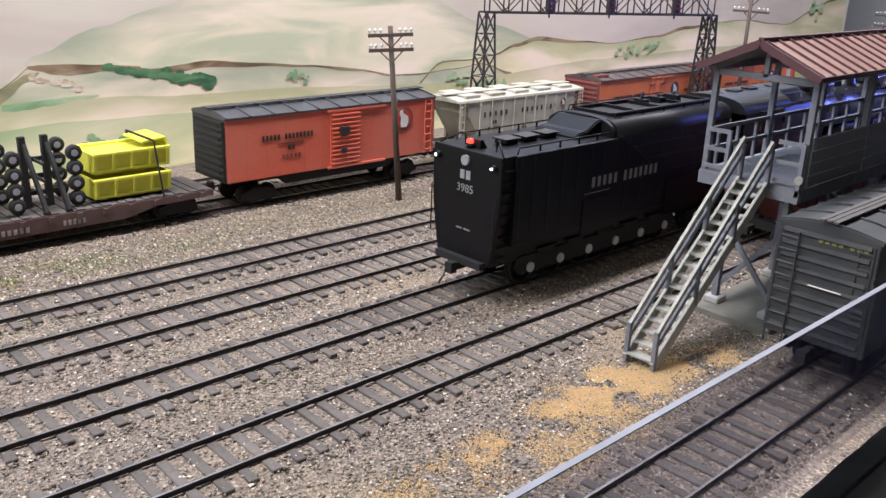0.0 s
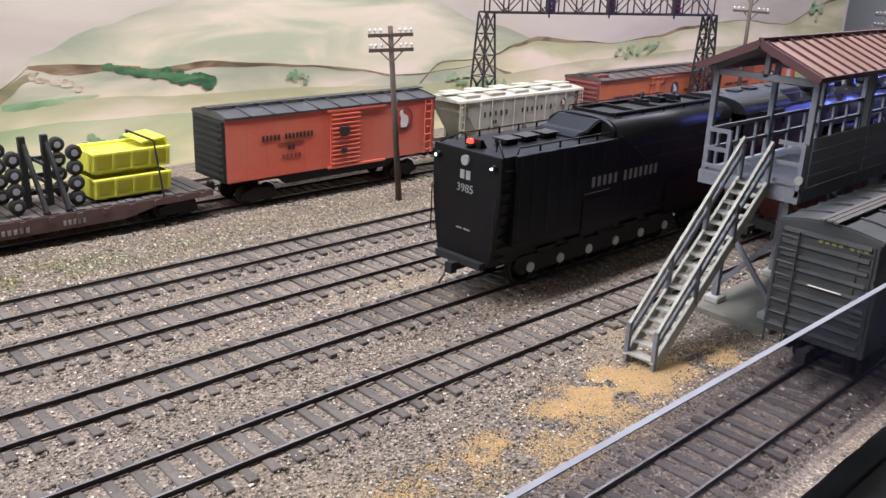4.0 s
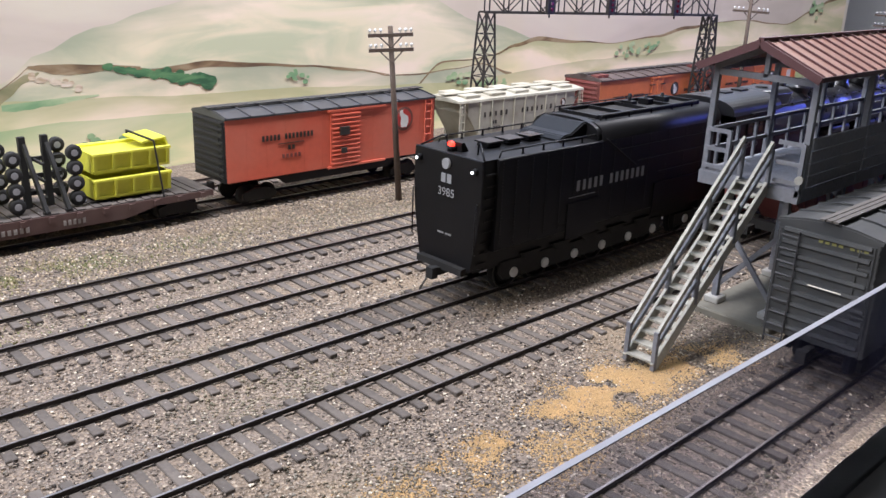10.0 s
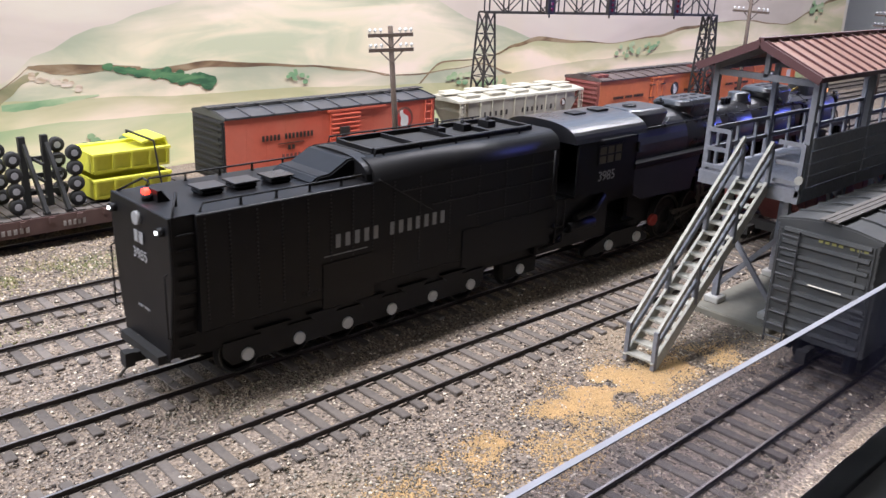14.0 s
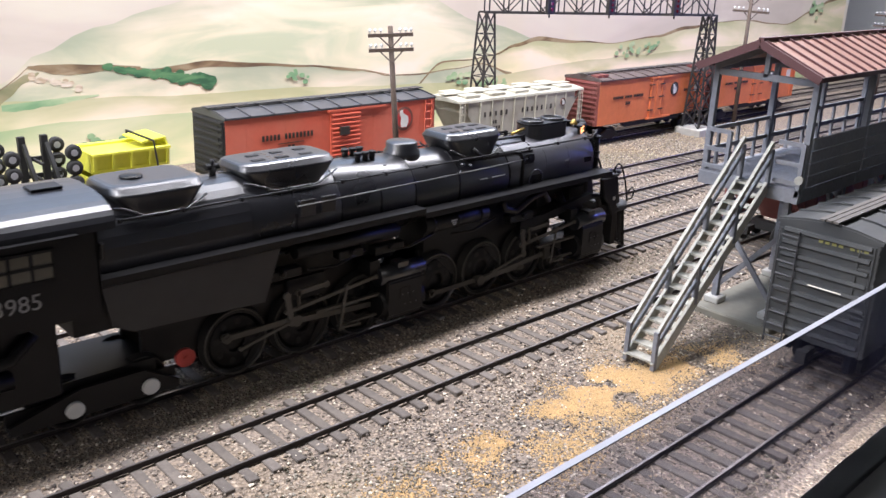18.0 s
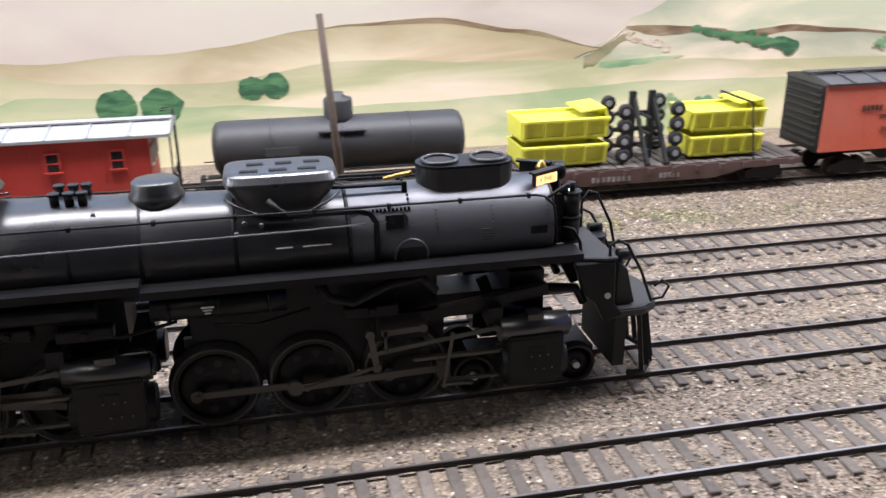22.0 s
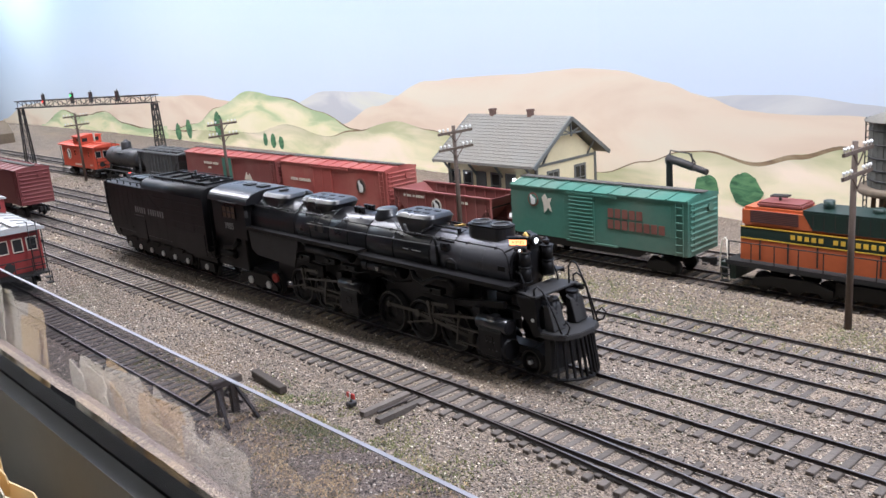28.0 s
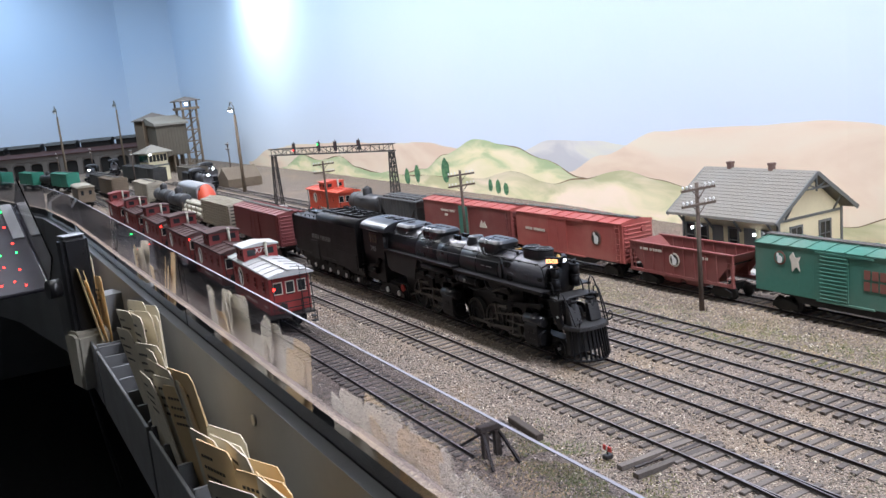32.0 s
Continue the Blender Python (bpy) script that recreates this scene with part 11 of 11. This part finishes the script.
def scatter_gravel(count, x0, x1, y0, y1, small, big, seed, material=None, words="loose grey-brown ballast gravel between the tracks"):
    r = np.random.default_rng(seed)
    x = r.uniform(x0, x1, count)
    y = r.uniform(y0, y1, count)
    keep = np.ones(count, bool)
    bow = -0.0092 * (x + 0.2) ** 2
    for name, c, (a, b) in rails_near():
        d = np.abs(y - (c + (bow if name not in "HG" else 0)))
        on = (x > a) & (x < b)
        keep &= ~(on & (np.abs(d - GAUGE / 2) < 0.0016))
        keep &= ~(on & (d < 0.0154) & (r.random(count) < 0.62))
    by = np.array([branch(v) for v in x])
    d = np.abs(y - by)
    on = (x > -0.49) & (x < 0.14)
    keep &= ~(on & (np.abs(d - GAUGE / 2) < 0.0016))
    keep &= ~(on & (d < 0.0154) & (r.random(count) < 0.80))
    x, y = x[keep], y[keep]
    k = len(x)
    size = small + (big - small) * r.random(k) ** 2.2
    z = np.array([terrain_height(a, b) for a, b in zip(x, y)])
    shape = np.array([(1, 0, 0), (-0.5, 0.87, 0), (-0.5, -0.87, 0), (0.2, 0.1, 0.8), (0.1, 0.0, -0.5)])
    ang = r.uniform(0, 2 * math.pi, k)
    ca, sa = np.cos(ang), np.sin(ang)
    jit = 1 + r.uniform(-0.3, 0.3, (k, 5, 3))
    p = shape[None] * jit * size[:, None, None]
    px = p[:, :, 0] * ca[:, None] - p[:, :, 1] * sa[:, None] + x[:, None]
    py = p[:, :, 0] * sa[:, None] + p[:, :, 1] * ca[:, None] + y[:, None]
    pz = p[:, :, 2] * 0.8 + z[:, None] + 0.0002
    verts = np.stack([px, py, pz], 2).reshape(-1, 3)
    tri = np.array([(0, 1, 3), (1, 2, 3), (2, 0, 3), (1, 0, 4), (2, 1, 4), (0, 2, 4)])
    faces = (tri[None] + (np.arange(k) * 5)[:, None, None]).reshape(-1, 3)
    data = bpy.data.meshes.new("gravel")
    data.vertices.add(len(verts))
    data.vertices.foreach_set("co", verts.ravel())
    data.loops.add(len(faces) * 3)
    data.loops.foreach_set("vertex_index", faces.ravel().astype(np.int32))
    data.polygons.add(len(faces))
    data.polygons.foreach_set("loop_start", np.arange(0, len(faces) * 3, 3, dtype=np.int32))
    data.update(calc_edges=True)
    data.materials.append(material or STONES)
    return tagged(new("gravel", data), words, "gravel", kind="stuff")


scatter_gravel(250000, -0.9, 0.62, 0.145, 0.455, 0.00032, 0.00098, 3)
scatter_gravel(22000, -0.9, 0.75, 0.404, 0.457, 0.0004, 0.0011, 8, SAND, "tan sandy gravel beside the back tracks")
scatter_gravel(26000, -2.2, -0.9, 0.146, 0.46, 0.0008, 0.0018, 4)

POWDER = paint("ochre_powder", (0.56, 0.385, 0.195), 0.95, spread=0.15, bump=0.0, dirt=(0.40, 0.29, 0.15), dirt_amount=0.5, dirt_scale=60, island=0.22)


def scatter_powder(patches, seed):
    """Fine ochre ground foam strewn between the stones, thinning out at the edges."""
    r = random.Random(seed)
    verts, faces = [], []
    for cx, cy, rx, ry, count in patches:
        for _ in range(count):
            x, y = r.gauss(cx, rx), r.gauss(cy, ry)
            if not 0.180 < y < 0.232 or noise.noise((x * 70, y * 70, 6.0)) + 0.5 * noise.noise((x * 190, y * 190, 2.0)) < r.uniform(-0.35, 0.25):
                continue
            z, a, q = terrain_height(x, y) + 0.0002, r.uniform(0, 2.1), r.uniform(0.00022, 0.00046)
            k = len(verts)
            verts += [(x + q * math.cos(a + b), y + q * math.sin(a + b), z) for b in (0, 2.1, 4.2)] + [(x, y, z + q * 0.9)]
            faces += [(k, k + 1, k + 3), (k + 1, k + 2, k + 3), (k + 2, k, k + 3)]
    data = bpy.data.meshes.new("ground_foam")
    data.from_pydata(verts, [], faces)
    data.materials.append(POWDER)
    return tagged(new("ground_foam", data), "fine ochre ground foam strewn at the foot of the stairs", "ground cover", kind="stuff")


scatter_powder([(0.226, 0.209, 0.013, 0.006, 24000), (0.207, 0.212, 0.010, 0.005, 7000), (0.250, 0.206, 0.012, 0.005, 6000), (0.163, 0.210, 0.012, 0.004, 3600), (0.128, 0.208, 0.016, 0.005, 3000), (0.185, 0.196, 0.020, 0.006, 4000), (0.272, 0.198, 0.010, 0.005, 2500)], 31)

TUFT = paint("dry_green_grass", (0.15, 0.17, 0.07), 0.9, spread=0.3, bump=0.0, dirt=(0.30, 0.24, 0.11), dirt_amount=0.7, dirt_scale=30, island=0.35)
STRAW = paint("straw_grass", (0.46, 0.33, 0.18), 0.9, spread=0.2, bump=0.0, dirt=(0.34, 0.25, 0.15), dirt_amount=0.5, dirt_scale=40, island=0.3)


def grass(name, patches, material, words, height, seed):
    """Short blades and ground foam strewn in uneven patches."""
    r = random.Random(seed)
    verts, faces = [], []
    for cx, cy, rx, ry, count in patches:
        for _ in range(count):
            x, y = r.gauss(cx, rx), r.gauss(cy, ry)
            if not 0.146 < y < 0.455 or noise.noise((x * 60, y * 60, 2.0)) < -0.15:
                continue
            if any(abs(abs(y - c - drift(n, x)) - GAUGE / 2) < 0.0022 for n, c in TRACKS.items() if SPANS[n][0] < x < SPANS[n][1]):
                continue
            z, a, h = terrain_height(x, y), r.uniform(0, 6.3), height * r.uniform(0.4, 1.2)
            w = 0.00035 + 0.0002 * r.random()
            lean = r.uniform(0, 0.0012)
            k = len(verts)
            c, s = math.cos(a), math.sin(a)
            verts += [(x - w * s, y + w * c, z - 0.0003), (x + w * s, y - w * c, z - 0.0003), (x + lean * c + w * c, y + lean * s + w * s, z + h), (x - w * c * 1.2, y - w * s * 1.2, z - 0.0003)]
            faces += [(k, k + 1, k + 2), (k + 1, k + 3, k + 2), (k + 3, k, k + 2)]
    data = bpy.data.meshes.new(name)
    data.from_pydata(verts, [], faces)
    data.materials.append(material)
    return tagged(new(name, data), words, "grass", kind="stuff")


grass("grass", [(0.10, 0.430, 0.05, 0.007, 2600), (-0.10, 0.425, 0.06, 0.008, 3000), (-0.30, 0.425, 0.07, 0.008, 3000), (-0.55, 0.425, 0.08, 0.009, 3000), (-0.85, 0.425, 0.1, 0.009, 2500), (0.02, 0.368, 0.04, 0.004, 900), (-0.22, 0.368, 0.05, 0.004, 900), (-0.52, 0.200, 0.03, 0.010, 2600), (-0.45, 0.205, 0.04, 0.012, 2400), (-0.62, 0.186, 0.03, 0.006, 900), (-0.36, 0.196, 0.03, 0.008, 1200), (-0.50, 0.390, 0.08, 0.006, 2600), (-0.68, 0.392, 0.06, 0.006, 1800)], TUFT, "short dry green grass along the tracks", 0.0012, 11)
grass("straw", [(-0.40, 0.185, 0.03, 0.010, 3600), (-0.47, 0.172, 0.03, 0.008, 3000), (-0.56, 0.188, 0.05, 0.012, 3200), (-0.55, 0.400, 0.10, 0.006, 3200), (-0.32, 0.170, 0.04, 0.010, 2600)], STRAW, "tan straw and soil tufts beside the turnout", 0.0008, 12)
# ---- ties, piece by piece ----
for n, c in TRACKS.items():
    make_ties(n, c, *SPANS[n], NEAR[n], OWNERS[n])
single = mesh("tie", tie_bmesh(0.0305), TIE)
rng = random.Random(9)
x = -0.474
while x < 0.13:
    yc = branch(x)
    d_edge = TRACKS["D"] + drift("D", x) - 0.0158
    if yc + 0.0152 > d_edge:
        length = d_edge - (yc - 0.0152)
        if length > 0.001:
            part("tie", tie_bmesh(length), TIE, TURNOUT, at=pose(x, (d_edge + yc - 0.0152) / 2, 0, 0, 0, 0))
    else:
        ob = new("tie", single)
        ob.parent = TURNOUT
        ob.matrix_basis = pose(x, yc, 0, 0, 0, rng.uniform(-1, 1) - 5)
    x += TIE_STEP
# ---- the locomotive's way along the track ----
RUN = [(0, 0.7212), (8.5, 0.7212), (9, 0.7205), (9.5, 0.7162), (10, 0.7108), (10.5, 0.7037), (11, 0.6936), (11.5, 0.6816), (12, 0.6681), (12.5, 0.6516), (13, 0.6325), (13.5, 0.6113), (14, 0.5850), (14.5, 0.5591), (16.5, 0.4377), (17, 0.4048), (17.5, 0.3734), (18, 0.3407), (18.5, 0.3103), (19, 0.2760), (19.5, 0.2435), (20, 0.2080), (20.5, 0.1740), (21, 0.1338), (21.5, 0.0998), (22, 0.0556), (22.5, 0.0156), (23, -0.0251), (23.5, -0.0640), (24, -0.1085), (24.5, -0.1509), (25, -0.2004), (25.5, -0.2382), (26, -0.2835), (26.5, -0.3230), (28.5, -0.4690), (29, -0.5010), (29.5, -0.5280), (30, -0.5545), (30.5, -0.5765), (31, -0.5930), (31.5, -0.6025), (32, -0.6085)]


def along(t):
    """The pilot's x at a time, by a smooth curve through the rows of RUN."""
    k = max(i for i in range(len(RUN)) if RUN[i][0] <= t + 1e-6)
    if k == len(RUN) - 1:
        return RUN[-1][1]
    (t0, x0), (t1, x1) = RUN[k], RUN[k + 1]
    before, after = RUN[max(k - 1, 0)], RUN[min(k + 2, len(RUN) - 1)]
    m0 = (x1 - before[1]) / (t1 - before[0]) if k else 0.0
    m1 = (after[1] - x0) / (after[0] - t0)
    if k == 0:
        m0 = m1 = 0.0
    if k == 1:
        m0 = 0.0
    h, s = t1 - t0, (t - t0) / (t1 - t0)
    return (2 * s**3 - 3 * s * s + 1) * x0 + (s**3 - 2 * s * s + s) * h * m0 + (3 * s * s - 2 * s**3) * x1 + (s**3 - s * s) * h * m1


def motions():
    times = [0.0, 8.4] + [round(8.5 + 0.1 * i, 1) for i in range(236)]
    y = TRACKS["C"] + 0.0006
    walk(LOCO, [(t, pose(along(t), y + drift("C", along(t) - 0.15), 0)) for t in times])
    walk(TENDER, [(t, pose(along(t) - 0.0084, y + drift("C", along(t) - 0.39), 0)) for t in times])
    start = along(0.0)
    for wheel, radius in ROLLING:
        home = wheel.matrix_basis.copy()
        walk(wheel, [(t, home @ Matrix.Rotation((along(t) - start) / radius, 4, "Y")) for t in times])
    for rod_ob, phase in COUPLED:
        home = rod_ob.matrix_basis.copy()
        rows = []
        for t in times:
            a = (along(t) - start) / DRIVER_R + phase
            rows.append((t, Matrix.Translation((CRANK * math.cos(a), 0, -CRANK * math.sin(a))) @ home))
        walk(rod_ob, rows)
    for rod_ob, phase, pin, cross in MAINS:
        rows = []
        for t in times:
            a = (along(t) - start) / DRIVER_R + phase
            px, pz = pin + CRANK * math.cos(a), DRIVER_R - CRANK * math.sin(a)
            reach = math.sqrt(MAIN_LENGTH**2 - (pz - DRIVER_R) ** 2)
            tilt = math.atan2(pz - DRIVER_R, reach)
            rows.append((t, Matrix.Translation((px, rod_ob.location.y, pz)) @ Matrix.Rotation(tilt, 4, "Y")))
        walk(rod_ob, rows)


motions()
